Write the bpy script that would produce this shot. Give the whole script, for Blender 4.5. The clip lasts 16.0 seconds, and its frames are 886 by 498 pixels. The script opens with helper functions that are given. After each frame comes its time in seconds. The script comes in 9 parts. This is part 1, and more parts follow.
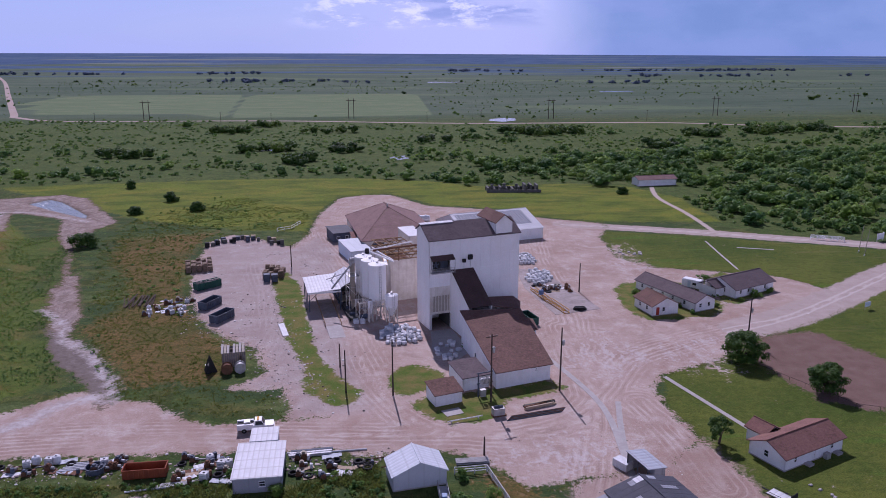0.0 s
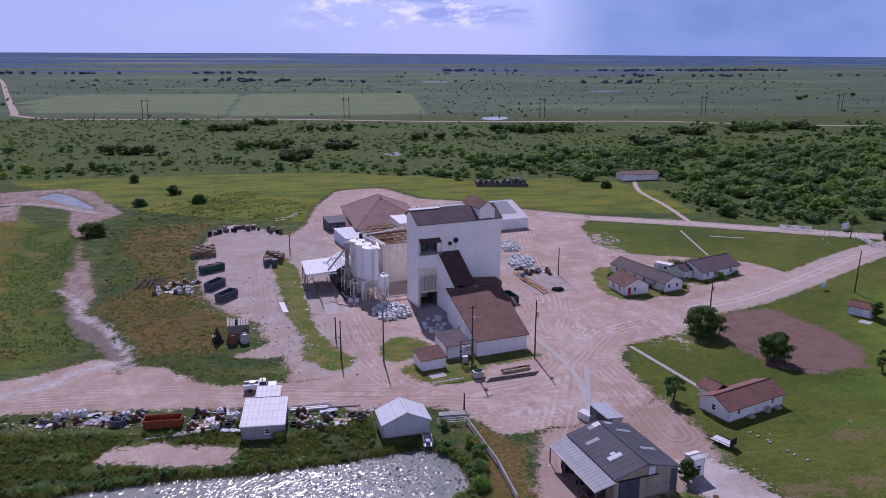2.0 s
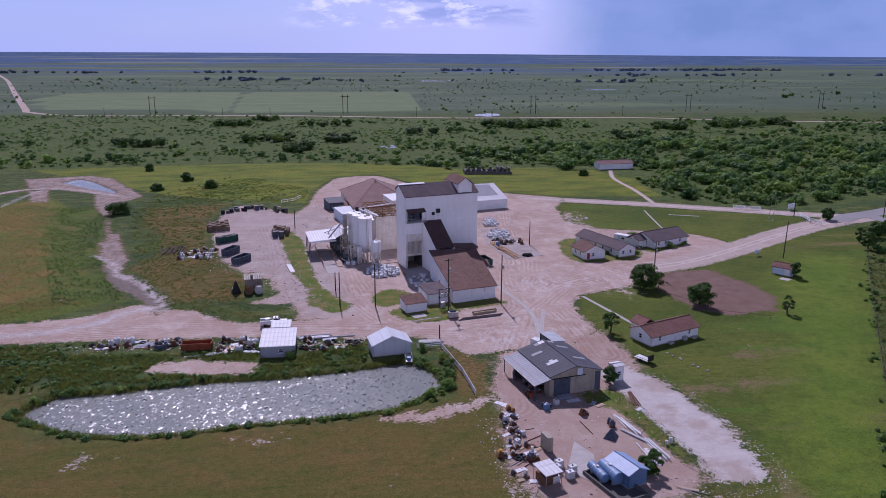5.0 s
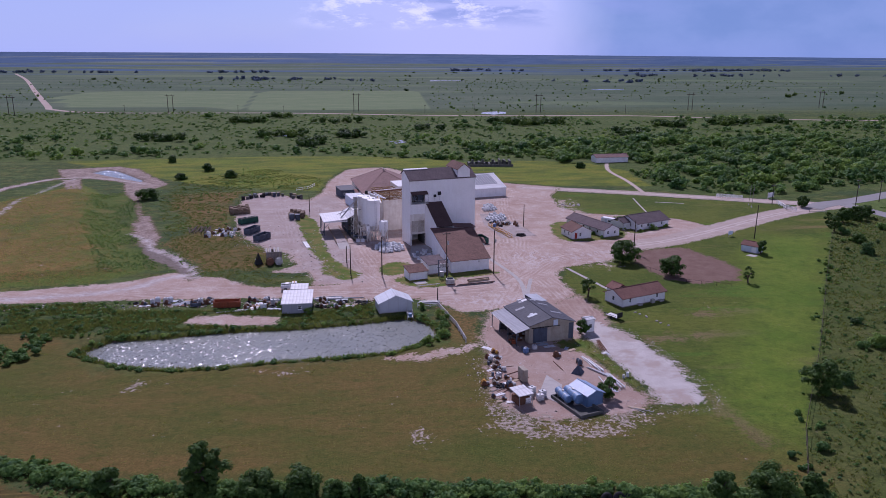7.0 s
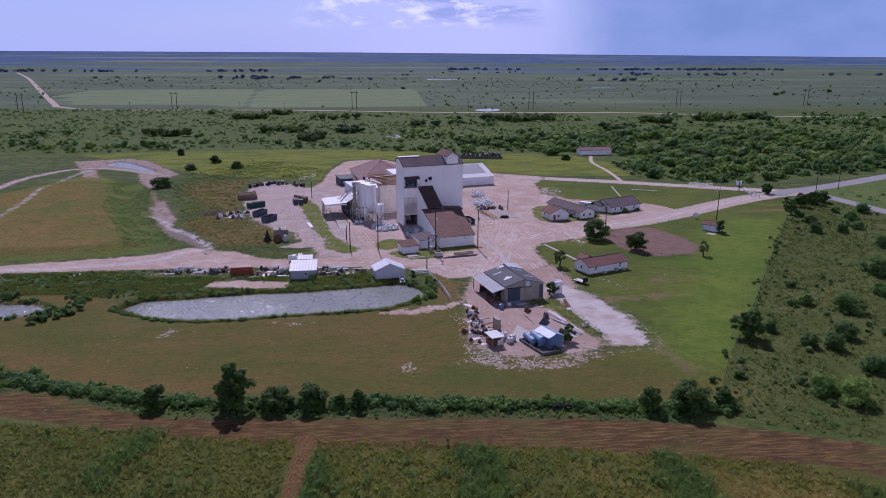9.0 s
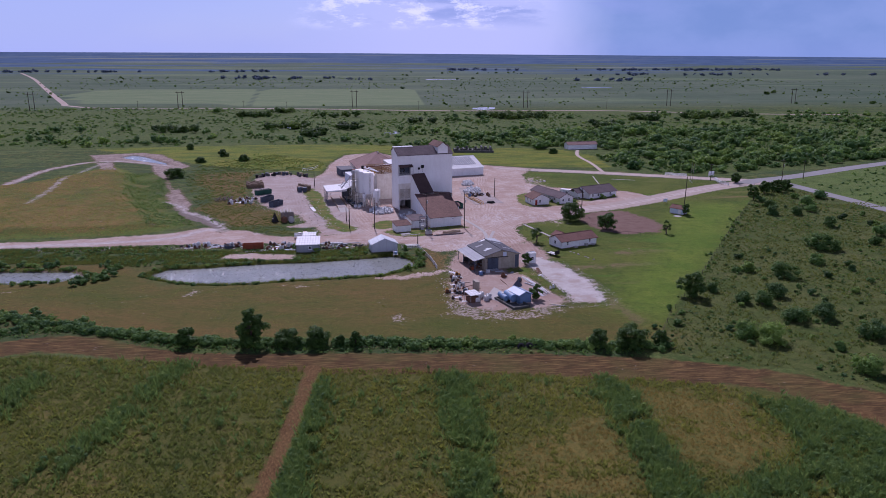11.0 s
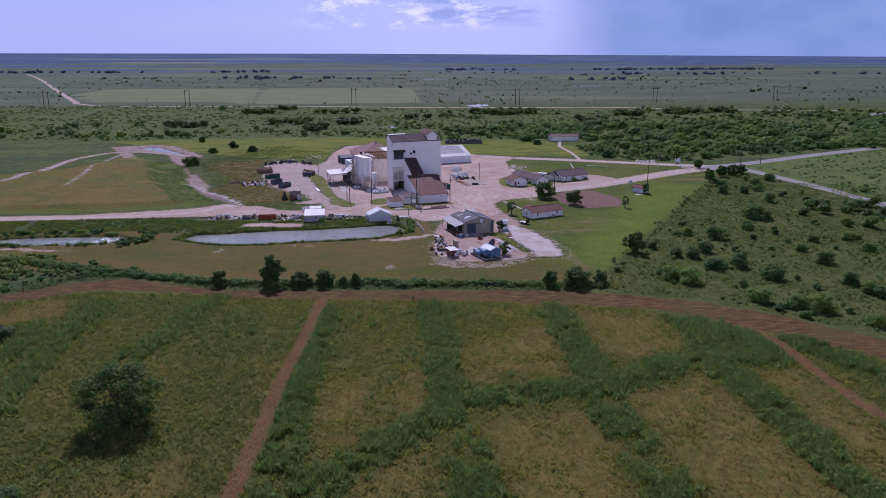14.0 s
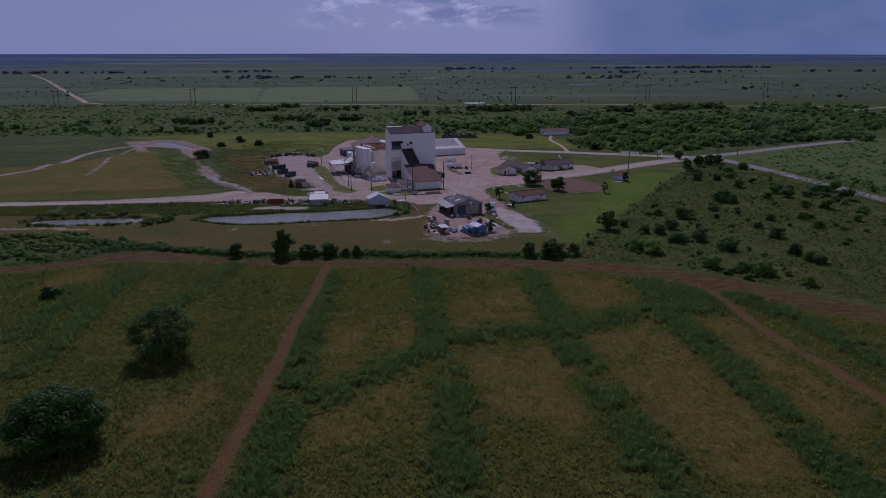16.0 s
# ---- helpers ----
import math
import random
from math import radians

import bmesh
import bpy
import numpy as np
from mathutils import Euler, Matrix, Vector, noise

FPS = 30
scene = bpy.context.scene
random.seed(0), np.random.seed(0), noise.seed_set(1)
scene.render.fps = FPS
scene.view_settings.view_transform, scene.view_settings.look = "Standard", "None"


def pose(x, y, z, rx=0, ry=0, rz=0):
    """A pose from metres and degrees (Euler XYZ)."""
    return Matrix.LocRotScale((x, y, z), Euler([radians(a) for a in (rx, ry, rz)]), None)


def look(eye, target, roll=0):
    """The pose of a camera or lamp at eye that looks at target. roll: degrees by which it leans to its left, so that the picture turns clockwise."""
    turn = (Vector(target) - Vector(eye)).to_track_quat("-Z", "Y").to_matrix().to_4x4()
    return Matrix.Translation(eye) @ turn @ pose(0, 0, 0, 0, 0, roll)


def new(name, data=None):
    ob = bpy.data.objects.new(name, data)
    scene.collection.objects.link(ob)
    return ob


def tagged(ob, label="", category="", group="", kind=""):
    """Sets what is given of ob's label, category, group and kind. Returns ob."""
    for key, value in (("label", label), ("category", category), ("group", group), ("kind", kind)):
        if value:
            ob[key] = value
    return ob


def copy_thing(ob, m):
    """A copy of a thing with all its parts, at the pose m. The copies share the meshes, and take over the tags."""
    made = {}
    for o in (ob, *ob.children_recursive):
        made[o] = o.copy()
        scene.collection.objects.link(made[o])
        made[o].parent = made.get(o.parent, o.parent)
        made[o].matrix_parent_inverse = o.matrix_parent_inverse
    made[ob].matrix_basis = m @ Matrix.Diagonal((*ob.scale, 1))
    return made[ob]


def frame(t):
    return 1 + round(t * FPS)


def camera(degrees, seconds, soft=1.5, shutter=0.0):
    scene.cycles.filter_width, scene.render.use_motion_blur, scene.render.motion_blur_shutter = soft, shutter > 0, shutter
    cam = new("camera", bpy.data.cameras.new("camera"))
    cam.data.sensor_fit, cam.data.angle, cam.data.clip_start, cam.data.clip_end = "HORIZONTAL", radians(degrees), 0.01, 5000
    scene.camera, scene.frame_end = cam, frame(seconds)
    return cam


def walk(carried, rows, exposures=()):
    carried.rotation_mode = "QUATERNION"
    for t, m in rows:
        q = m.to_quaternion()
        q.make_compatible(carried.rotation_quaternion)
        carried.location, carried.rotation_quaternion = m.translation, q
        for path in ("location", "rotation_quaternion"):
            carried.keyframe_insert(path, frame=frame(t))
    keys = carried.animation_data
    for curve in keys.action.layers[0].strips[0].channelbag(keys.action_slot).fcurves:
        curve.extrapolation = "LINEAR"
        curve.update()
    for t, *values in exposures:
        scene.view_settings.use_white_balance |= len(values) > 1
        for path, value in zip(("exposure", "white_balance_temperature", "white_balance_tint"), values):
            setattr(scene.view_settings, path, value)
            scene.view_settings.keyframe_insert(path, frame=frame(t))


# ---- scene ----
cam = camera(61.1, 16.0, soft=0.5)
PATH = [
    (0, (-0.008, -25.108, 59.436), (0.205, -23.185, 58.931), -0.0),
    (0.5, (0.191, -28.116, 59.36), (0.369, -26.189, 58.855), 0.2),
    (1, (0.152, -31.753, 59.382), (0.36, -29.83, 58.876), 0.1),
    (1.5, (0.206, -35.548, 59.327), (0.425, -33.625, 58.821), 0.1),
    (2, (0.228, -40.044, 59.295), (0.453, -38.122, 58.79), 0.1),
    (2.5, (0.295, -44.796, 59.038), (0.526, -42.874, 58.534), 0.2),
    (3, (0.453, -49.868, 59.042), (0.688, -47.947, 58.538), 0.1),
    (3.5, (0.578, -55.1, 58.969), (0.817, -53.179, 58.464), 0.1),
    (4, (0.66, -60.518, 58.873), (0.903, -58.598, 58.368), 0.1),
    (6.5, (0.801, -89.694, 58.183), (1.0, -87.769, 57.678), 0.2),
    (7, (0.865, -95.866, 57.963), (1.066, -93.941, 57.459), 0.2),
    (7.5, (0.857, -102.255, 57.849), (1.058, -100.331, 57.345), 0.2),
    (8, (0.972, -108.689, 57.837), (1.173, -106.764, 57.333), 0.1),
    (8.5, (0.947, -115.117, 57.704), (1.15, -113.193, 57.2), 0.2),
    (9, (0.836, -121.434, 57.696), (1.042, -119.51, 57.19), 0.2),
    (11.5, (1.718, -154.506, 57.073), (1.921, -152.581, 56.569), 0.1),
    (12, (1.746, -160.783, 56.928), (1.95, -158.858, 56.423), 0.0),
    (12.5, (1.819, -167.367, 56.709), (2.022, -165.442, 56.206), 0.1),
    (13, (1.826, -173.795, 56.733), (2.029, -171.871, 56.229), 0.1),
    (13.5, (2.002, -180.63, 56.576), (2.205, -178.705, 56.073), 0.0),
    (14, (1.839, -187.097, 56.38), (2.044, -185.173, 55.877), 0.0),
    (14.5, (1.848, -193.72, 56.126), (2.054, -191.795, 55.623), -0.1),
    (15, (1.975, -200.232, 56.086), (2.18, -198.307, 55.582), -0.1),
    (15.5, (2.05, -206.762, 55.73), (2.253, -204.837, 55.227), -0.2),
    (16, (2.001, -212.901, 55.661), (2.203, -210.977, 55.157), -0.2),
]
EXPOSURES = [(0, -0.35, 5370, 36.5), (15.5, -0.35, 5370, 36.5), (15.75, -0.68, 5370, 36.5), (16, -1.52, 5370, 36.5)]
walk(cam, [(t, look(eye, target, roll)) for t, eye, target, roll in PATH], EXPOSURES)

# ---- world, sun ----
SUN_TILT, SUN_TURN = radians(43), radians(-4)
world = bpy.data.worlds.new("sky")
scene.world = world
world.use_nodes = True
wt = world.node_tree
sky = wt.nodes.new("ShaderNodeTexSky")
sky.sky_type, sky.sun_disc, sky.sun_elevation, sky.sun_rotation = "NISHITA", False, SUN_TILT, SUN_TURN
sky.air_density, sky.dust_density, sky.ozone_density = 1.0, 0.6, 3.0
spot = wt.nodes.new("ShaderNodeTexCoord")
sides = wt.nodes.new("ShaderNodeSeparateXYZ")
wt.links.new(spot.outputs["Generated"], sides.inputs[0])


def sky_noise(scale, stretch, detail=6.0, rough=0.6):
    m = wt.nodes.new("ShaderNodeMapping")
    m.inputs["Scale"].default_value = stretch
    wt.links.new(spot.outputs["Generated"], m.inputs["Vector"])
    n = wt.nodes.new("ShaderNodeTexNoise")
    n.inputs["Scale"].default_value, n.inputs["Detail"].default_value, n.inputs["Roughness"].default_value = scale, detail, rough
    wt.links.new(m.outputs["Vector"], n.inputs["Vector"])
    return n.outputs["Fac"]


def sky_span(v, lo, hi, to_lo=0.0, to_hi=1.0):
    n = wt.nodes.new("ShaderNodeMapRange")
    n.interpolation_type = "SMOOTHSTEP"
    wt.links.new(v, n.inputs[0])
    for i, x in enumerate((lo, hi, to_lo, to_hi)):
        n.inputs[i + 1].default_value = x
    return n.outputs[0]


def sky_math(op, a, b):
    n = wt.nodes.new("ShaderNodeMath")
    n.operation = op
    for slot, v in zip(n.inputs, (a, b)):
        if isinstance(v, (int, float)):
            slot.default_value = v
        else:
            wt.links.new(v, slot)
    return n.outputs[0]


def sky_mix(f, a, b):
    n = wt.nodes.new("ShaderNodeMix")
    n.data_type = "RGBA"
    for slot, v in ((n.inputs[0], f), (n.inputs[6], a), (n.inputs[7], b)):
        if isinstance(v, float):
            slot.default_value = v
        elif isinstance(v, tuple):
            slot.default_value = (*v, 1)
        else:
            wt.links.new(v, slot)
    return n.outputs[2]


across, upward = sides.outputs[0], sides.outputs[2]
# thin high haze over the blue
c = sky_mix(0.86, sky.outputs["Color"], (3.75, 4.5, 6.6))
c = sky_mix(sky_span(sky_noise(2.6, (1.0, 1.0, 3.0), 4.0, 0.5), 0.4, 0.62, 0.0, 0.55), c, (4.2, 4.9, 6.9))
c = sky_mix(sky_span(upward, 0.035, 0.0, 0.0, 0.4), c, (4.3, 4.95, 7.3))
# brighter veil below the sun
veil = sky_math("MULTIPLY", sky_span(across, -0.16, 0.1), sky_span(across, 0.34, 0.16))
c = sky_mix(sky_math("MULTIPLY", veil, 0.75), c, (5.5, 5.75, 7.5))
# rain cloud to the east, its edge drawn out downwards
drift = sky_math("ADD", across, sky_math("MULTIPLY", sky_math("SUBTRACT", sky_noise(5.0, (1.0, 1.0, 0.6), 5.0, 0.55), 0.5), 0.16))
rain = sky_mix(sky_span(sky_noise(7.0, (1.0, 1.0, 2.0), 5.0, 0.55), 0.38, 0.64), (1.95, 3.0, 4.85), (2.5, 3.5, 5.4))
rain = sky_mix(sky_span(upward, 0.03, 0.0, 0.0, 0.35), rain, (2.75, 3.5, 5.7))
c = sky_mix(sky_span(drift, 0.22, 0.33, 0.0, 0.94), c, rain)
# grey undersides and lit heads of the broken cloud bank
bank_of = sky_math("MULTIPLY", sky_math("MULTIPLY", sky_span(across, -0.09, 0.04), sky_span(across, 0.42, 0.26)), sky_span(upward, 0.028, 0.05))
grey = sky_span(sky_noise(6.0, (1.0, 1.0, 5.0), 7.0, 0.6), 0.46, 0.6)
c = sky_mix(sky_math("MULTIPLY", sky_math("MULTIPLY", grey, bank_of), 0.8), c, (3.0, 3.75, 5.9))
head_of = sky_math("MULTIPLY", sky_math("MULTIPLY", sky_span(across, -0.1, -0.02), sky_span(across, 0.26, 0.14)), sky_span(upward, 0.026, 0.042))
heads = sky_span(sky_noise(17.0, (1.0, 1.0, 3.0), 9.0, 0.68), 0.47, 0.6)
c = sky_mix(sky_math("MULTIPLY", sky_math("MULTIPLY", heads, head_of), 0.9), c, (8.2, 8.2, 9.6))
# tall sunlit clouds to the south, clearer sky overhead
facing = wt.nodes.new("ShaderNodeMapRange")
facing.interpolation_type = "SMOOTHSTEP"
facing.inputs[1].default_value, facing.inputs[2].default_value = 0.25, -0.5
wt.links.new(sides.outputs[1], facing.inputs[0])
south = wt.nodes.new("ShaderNodeMix")
south.data_type = "RGBA"
wt.links.new(facing.outputs[0], south.inputs[0]), wt.links.new(c, south.inputs[6])
south.inputs[7].default_value = (8.8, 9.1, 10.4, 1)
height = wt.nodes.new("ShaderNodeMapRange")
height.interpolation_type = "SMOOTHSTEP"
height.inputs[1].default_value, height.inputs[2].default_value = 0.12, 0.5
wt.links.new(sides.outputs[2], height.inputs[0])
above = wt.nodes.new("ShaderNodeMix")
above.data_type = "RGBA"
wt.links.new(height.outputs[0], above.inputs[0]), wt.links.new(south.outputs[2], above.inputs[6])
above.inputs[7].default_value = (0.85, 1.05, 1.65, 1)
wt.links.new(above.outputs[2], wt.nodes["Background"].inputs["Color"])
wt.nodes["Background"].inputs["Strength"].default_value = 0.125
sun_dir = Vector((math.cos(SUN_TILT) * math.sin(SUN_TURN), math.cos(SUN_TILT) * math.cos(SUN_TURN), math.sin(SUN_TILT)))
sun = new("sun", bpy.data.lights.new("sun", "SUN"))
sun.data.energy, sun.data.angle, sun.data.color = 4.9, radians(0.6), (1.0, 0.92, 0.83)
sun.matrix_world = look(sun_dir * 500, (0, 0, 0))


# ---- materials ----
class Mat:
    """A node material with short helpers."""

    def __init__(self, name, rough=0.8, metal=0.0):
        self.m = bpy.data.materials.new(name)
        self.m.use_nodes = True
        self.t = self.m.node_tree
        self.b = self.t.nodes["Principled BSDF"]
        self.b.inputs["Roughness"].default_value, self.b.inputs["Metallic"].default_value = rough, metal
        if rough > 0.55:
            self.b.inputs["Specular IOR Level"].default_value = 0.2

    def node(self, kind, **ins):
        n = self.t.nodes.new(kind)
        for k, v in ins.items():
            self.put(n.inputs[k.replace("_", " ")], v)
        return n

    def put(self, slot, v):
        if isinstance(v, bpy.types.NodeSocket):
            self.t.links.new(v, slot)
        elif isinstance(v, tuple) and len(v) == 3 and slot.type == "RGBA":
            slot.default_value = (*v, 1)
        else:
            slot.default_value = v

    def place(self):
        return self.node("ShaderNodeNewGeometry").outputs["Position"]

    def local(self):
        return self.node("ShaderNodeTexCoord").outputs["Object"]

    def shrink(self, vec, s):
        n = self.node("ShaderNodeMapping", Vector=vec)
        n.inputs["Scale"].default_value = s
        return n.outputs["Vector"]

    def noise(self, scale, detail=4.0, rough=0.6, vec=None, warp=0.0):
        return self.node("ShaderNodeTexNoise", Vector=vec or self.place(), Scale=scale, Detail=detail, Roughness=rough, Distortion=warp).outputs["Fac"]

    def wave(self, scale, vec, axis="X", warp=0.0):
        n = self.node("ShaderNodeTexWave", Vector=vec, Scale=scale, Distortion=warp)
        n.bands_direction = axis
        return n.outputs["Fac"]

    def calc(self, op, a, b=0.0, clamp=False):
        n = self.t.nodes.new("ShaderNodeMath")
        n.operation, n.use_clamp = op, clamp
        self.put(n.inputs[0], a), self.put(n.inputs[1], b)
        return n.outputs[0]

    def span(self, v, lo, hi, to_lo=0.0, to_hi=1.0):
        n = self.node("ShaderNodeMapRange")
        for i, x in enumerate((v, lo, hi, to_lo, to_hi)):
            self.put(n.inputs[i], x)
        return n.outputs[0]

    def mix(self, f, a, b, mode="MIX"):
        n = self.t.nodes.new("ShaderNodeMix")
        n.data_type, n.blend_type = "RGBA", mode
        self.put(n.inputs[0], f), self.put(n.inputs[6], a), self.put(n.inputs[7], b)
        return n.outputs[2]

    def attr(self, name):
        n = self.t.nodes.new("ShaderNodeAttribute")
        n.attribute_name = name
        return n.outputs["Fac"]

    def island(self):
        return self.node("ShaderNodeNewGeometry").outputs["Random Per Island"]

    def chance(self):
        return self.node("ShaderNodeObjectInfo").outputs["Random"]

    def bump(self, height, strength=0.4, distance=0.05):
        self.put(self.b.inputs["Normal"], self.node("ShaderNodeBump", Height=height, Strength=strength, Distance=distance).outputs["Normal"])

    def colour(self, c):
        self.put(self.b.inputs["Base Color"], c)
        return self.m


def worn(name, base, dark, rough=0.7, metal=0.0, grain=6.0, stain=0.35, amount=0.6, vary=0.0, relief=0.2):
    """A painted or plain surface with grain, streaks and stains."""
    k = Mat(name, rough, metal)
    fine = k.noise(grain, 5)
    stains = k.span(k.noise(stain, 6, 0.7), 0.42, 0.72)
    runs = k.span(k.noise(1.0, 5, 0.6, k.shrink(k.place(), (1.6, 1.6, 0.22))), 0.45, 0.75)
    c = k.mix(k.calc("MULTIPLY", stains, amount, True), base, dark)
    c = k.mix(k.calc("MULTIPLY", runs, amount * 0.7, True), c, dark)
    c = k.mix(k.span(fine, 0.3, 0.7, 0.0, 0.22), c, tuple(x * 0.6 for x in base))
    if vary:
        c = k.mix(k.calc("MULTIPLY", k.chance(), vary), c, tuple(x * 0.55 for x in base))
    k.bump(fine, relief, 0.03)
    return k.colour(c)


def sheet_metal(name, base, dark, rough=0.5, metal=0.0, pitch=2.0, axis="X", amount=0.5):
    """Ribbed sheet, ribs across the object's own axis."""
    k = Mat(name, rough, metal)
    rib = k.wave(pitch, k.local(), axis)
    stains = k.span(k.noise(0.5, 6, 0.7), 0.4, 0.75)
    runs = k.span(k.noise(1.3, 5, 0.65, k.shrink(k.place(), (1.5, 1.5, 0.2))), 0.45, 0.8)
    c = k.mix(k.calc("MULTIPLY", stains, amount, True), base, dark)
    c = k.mix(k.calc("MULTIPLY", runs, amount, True), c, dark)
    c = k.mix(k.span(rib, 0.0, 0.25, 0.5, 0.0), c, dark)
    lap = k.wave(0.14, k.local(), "Y" if axis == "X" else "X")
    c = k.mix(k.span(lap, 0.0, 0.06, 0.55, 0.0), c, dark)
    c = k.mix(k.span(k.noise(0.9, 3, 0.6, k.shrink(k.local(), (1.0, 0.3, 1.0))), 0.45, 0.6, 0.0, 0.3), c, tuple(x * 0.75 for x in base))
    k.bump(rib, 0.5, 0.05)
    return k.colour(c)


def shingle(name, base, dark):
    k = Mat(name, 0.92)
    rows = k.noise(2.2, 4, 0.7, k.shrink(k.place(), (1.0, 1.0, 3.0)))
    fine = k.noise(7, 3, 0.7)
    old = k.span(k.noise(0.4, 5, 0.65), 0.35, 0.7)
    c = k.mix(k.span(rows, 0.35, 0.65), base, dark)
    c = k.mix(k.calc("MULTIPLY", old, 0.5), c, tuple(min(1, x * 1.35) for x in base))
    c = k.mix(k.span(fine, 0.35, 0.7, 0, 0.5), c, dark)
    k.bump(fine, 0.5, 0.04)
    return k.colour(c)


def leafy(name, a, b, c, rough=0.65, thin=0.45):
    k = Mat(name, rough)
    r = k.island()
    tint = k.attr("tint")
    col = k.mix(k.span(r, 0.0, 0.6), a, b)
    col = k.mix(k.span(r, 0.75, 1.0), col, c)
    col = k.mix(k.span(tint, 0.42, 0.05, 0.0, 0.8), col, (a[0] * 0.5, a[1] * 0.66, a[2] * 1.05))
    col = k.mix(k.span(tint, 0.66, 0.95, 0.0, 0.75), col, (c[0] * 1.3, c[1] * 1.22, c[2] * 0.85))
    col = k.mix(k.span(k.noise(0.9, 3), 0.4, 0.65, 0, 0.45), col, a)
    k.b.inputs["Specular IOR Level"].default_value = 0.2
    glow = k.node("ShaderNodeBsdfTranslucent", Color=k.mix(0.35, col, (0.16, 0.2, 0.03)))
    both = k.node("ShaderNodeMixShader", Fac=thin)
    k.t.links.new(k.b.outputs[0], both.inputs[1]), k.t.links.new(glow.outputs[0], both.inputs[2])
    k.t.links.new(both.outputs[0], k.t.nodes["Material Output"].inputs["Surface"])
    return k.colour(col)


WHITE = worn("white_metal_wall", (0.9, 0.89, 0.88), (0.52, 0.47, 0.43), 0.6, 0.0, 5.0, 0.25, 0.2, 0.05)
WHITE_OLD = worn("streaked_white_wall", (0.78, 0.74, 0.67), (0.4, 0.29, 0.2), 0.65, 0.0, 5.0, 0.4, 0.5, 0.15)
SIDING = worn("white_siding", (0.85, 0.85, 0.86), (0.5, 0.48, 0.45), 0.6, 0.0, 8.0, 0.5, 0.3, 0.0)
BLUEWHITE = worn("pale_blue_wall", (0.62, 0.7, 0.8), (0.4, 0.43, 0.48), 0.6, 0.0, 6.0, 0.5, 0.4, 0.0)
ROOF_BROWN = shingle("brown_shingles", (0.2, 0.115, 0.09), (0.085, 0.048, 0.04))
ROOF_PINK = shingle("faded_pinkish_shingles", (0.27, 0.17, 0.15), (0.15, 0.095, 0.085))
ROOF_DARK = shingle("dark_brown_roofing", (0.1, 0.062, 0.055), (0.055, 0.036, 0.034))
ROOF_GREY = shingle("grey_brown_roofing", (0.155, 0.12, 0.125), (0.085, 0.065, 0.068))
ROOF_RED = shingle("red_brown_shingles", (0.24, 0.128, 0.102), (0.13, 0.068, 0.056))
ROOF_SLATE = worn("weathered_grey_roof_sheet", (0.082, 0.085, 0.105), (0.045, 0.046, 0.058), 0.75, 0.0, 5.0, 0.3, 0.7, 0.1)
ROOF_WHITE = sheet_metal("white_roof_sheet", (0.68, 0.68, 0.7), (0.42, 0.4, 0.4), 0.6, 0.0, 0.4, "X", 0.35)
GALV = sheet_metal("galvanised_sheet", (0.41, 0.44, 0.49), (0.27, 0.27, 0.29), 0.6, 0.1, 0.42, "Y", 0.45)
TIN = sheet_metal("bright_tin_sheet", (0.6, 0.63, 0.68), (0.4, 0.41, 0.43), 0.55, 0.0, 0.42, "Y", 0.4)
CARPORT = sheet_metal("dull_grey_sheet", (0.31, 0.32, 0.355), (0.2, 0.2, 0.215), 0.65, 0.0, 0.42, "Y", 0.5)
STEEL = worn("pale_steel", (0.5, 0.5, 0.5), (0.22, 0.17, 0.13), 0.5, 0.3, 10.0, 1.0, 0.6, 0.2)
OCHRE = worn("ochre_rusty_steel", (0.36, 0.23, 0.12), (0.15, 0.085, 0.05), 0.8, 0.1, 8.0, 0.8, 0.7, 0.3)
RUST = worn("rusty_steel", (0.2, 0.1, 0.06), (0.08, 0.045, 0.03), 0.85, 0.1, 9.0, 1.0, 0.7, 0.3)
ORANGE = worn("rusty_orange_paint", (0.32, 0.085, 0.035), (0.13, 0.045, 0.025), 0.75, 0.0, 6.0, 0.8, 0.7, 0.2)
YELLOW = worn("faded_yellow_paint", (0.6, 0.31, 0.045), (0.28, 0.14, 0.04), 0.7, 0.0, 6.0, 0.8, 0.6, 0.2)
BLUE = worn("faded_blue_paint", (0.1, 0.2, 0.4), (0.09, 0.1, 0.14), 0.5, 0.0, 5.0, 0.6, 0.5, 0.2)
PALEBLUE = worn("faded_tank_blue", (0.13, 0.24, 0.42), (0.1, 0.13, 0.19), 0.55, 0.0, 5.0, 0.6, 0.5, 0.2)
SKYBLUE = worn("pale_blue_roof_paint", (0.24, 0.34, 0.52), (0.16, 0.21, 0.3), 0.5, 0.0, 5.0, 0.6, 0.5, 0.1)
GREEN = worn("dark_green_paint", (0.025, 0.1, 0.075), (0.03, 0.05, 0.04), 0.6, 0.0, 5.0, 0.8, 0.5, 0.2)
NAVY = worn("dark_grey_blue_paint", (0.1, 0.12, 0.16), (0.05, 0.05, 0.06), 0.65, 0.0, 5.0, 0.8, 0.6, 0.2)
RED = worn("red_paint", (0.4, 0.05, 0.03), (0.2, 0.04, 0.03), 0.6, 0.0, 5.0, 0.8, 0.4)
BLACK = worn("black_rubber_and_soot", (0.025, 0.025, 0.027), (0.05, 0.045, 0.04), 0.8, 0.0, 8.0, 1.0, 0.5)
TAN = worn("tan_weathered_sheet", (0.4, 0.36, 0.29), (0.2, 0.15, 0.11), 0.7, 0.0, 6.0, 0.6, 0.6, 0.15)
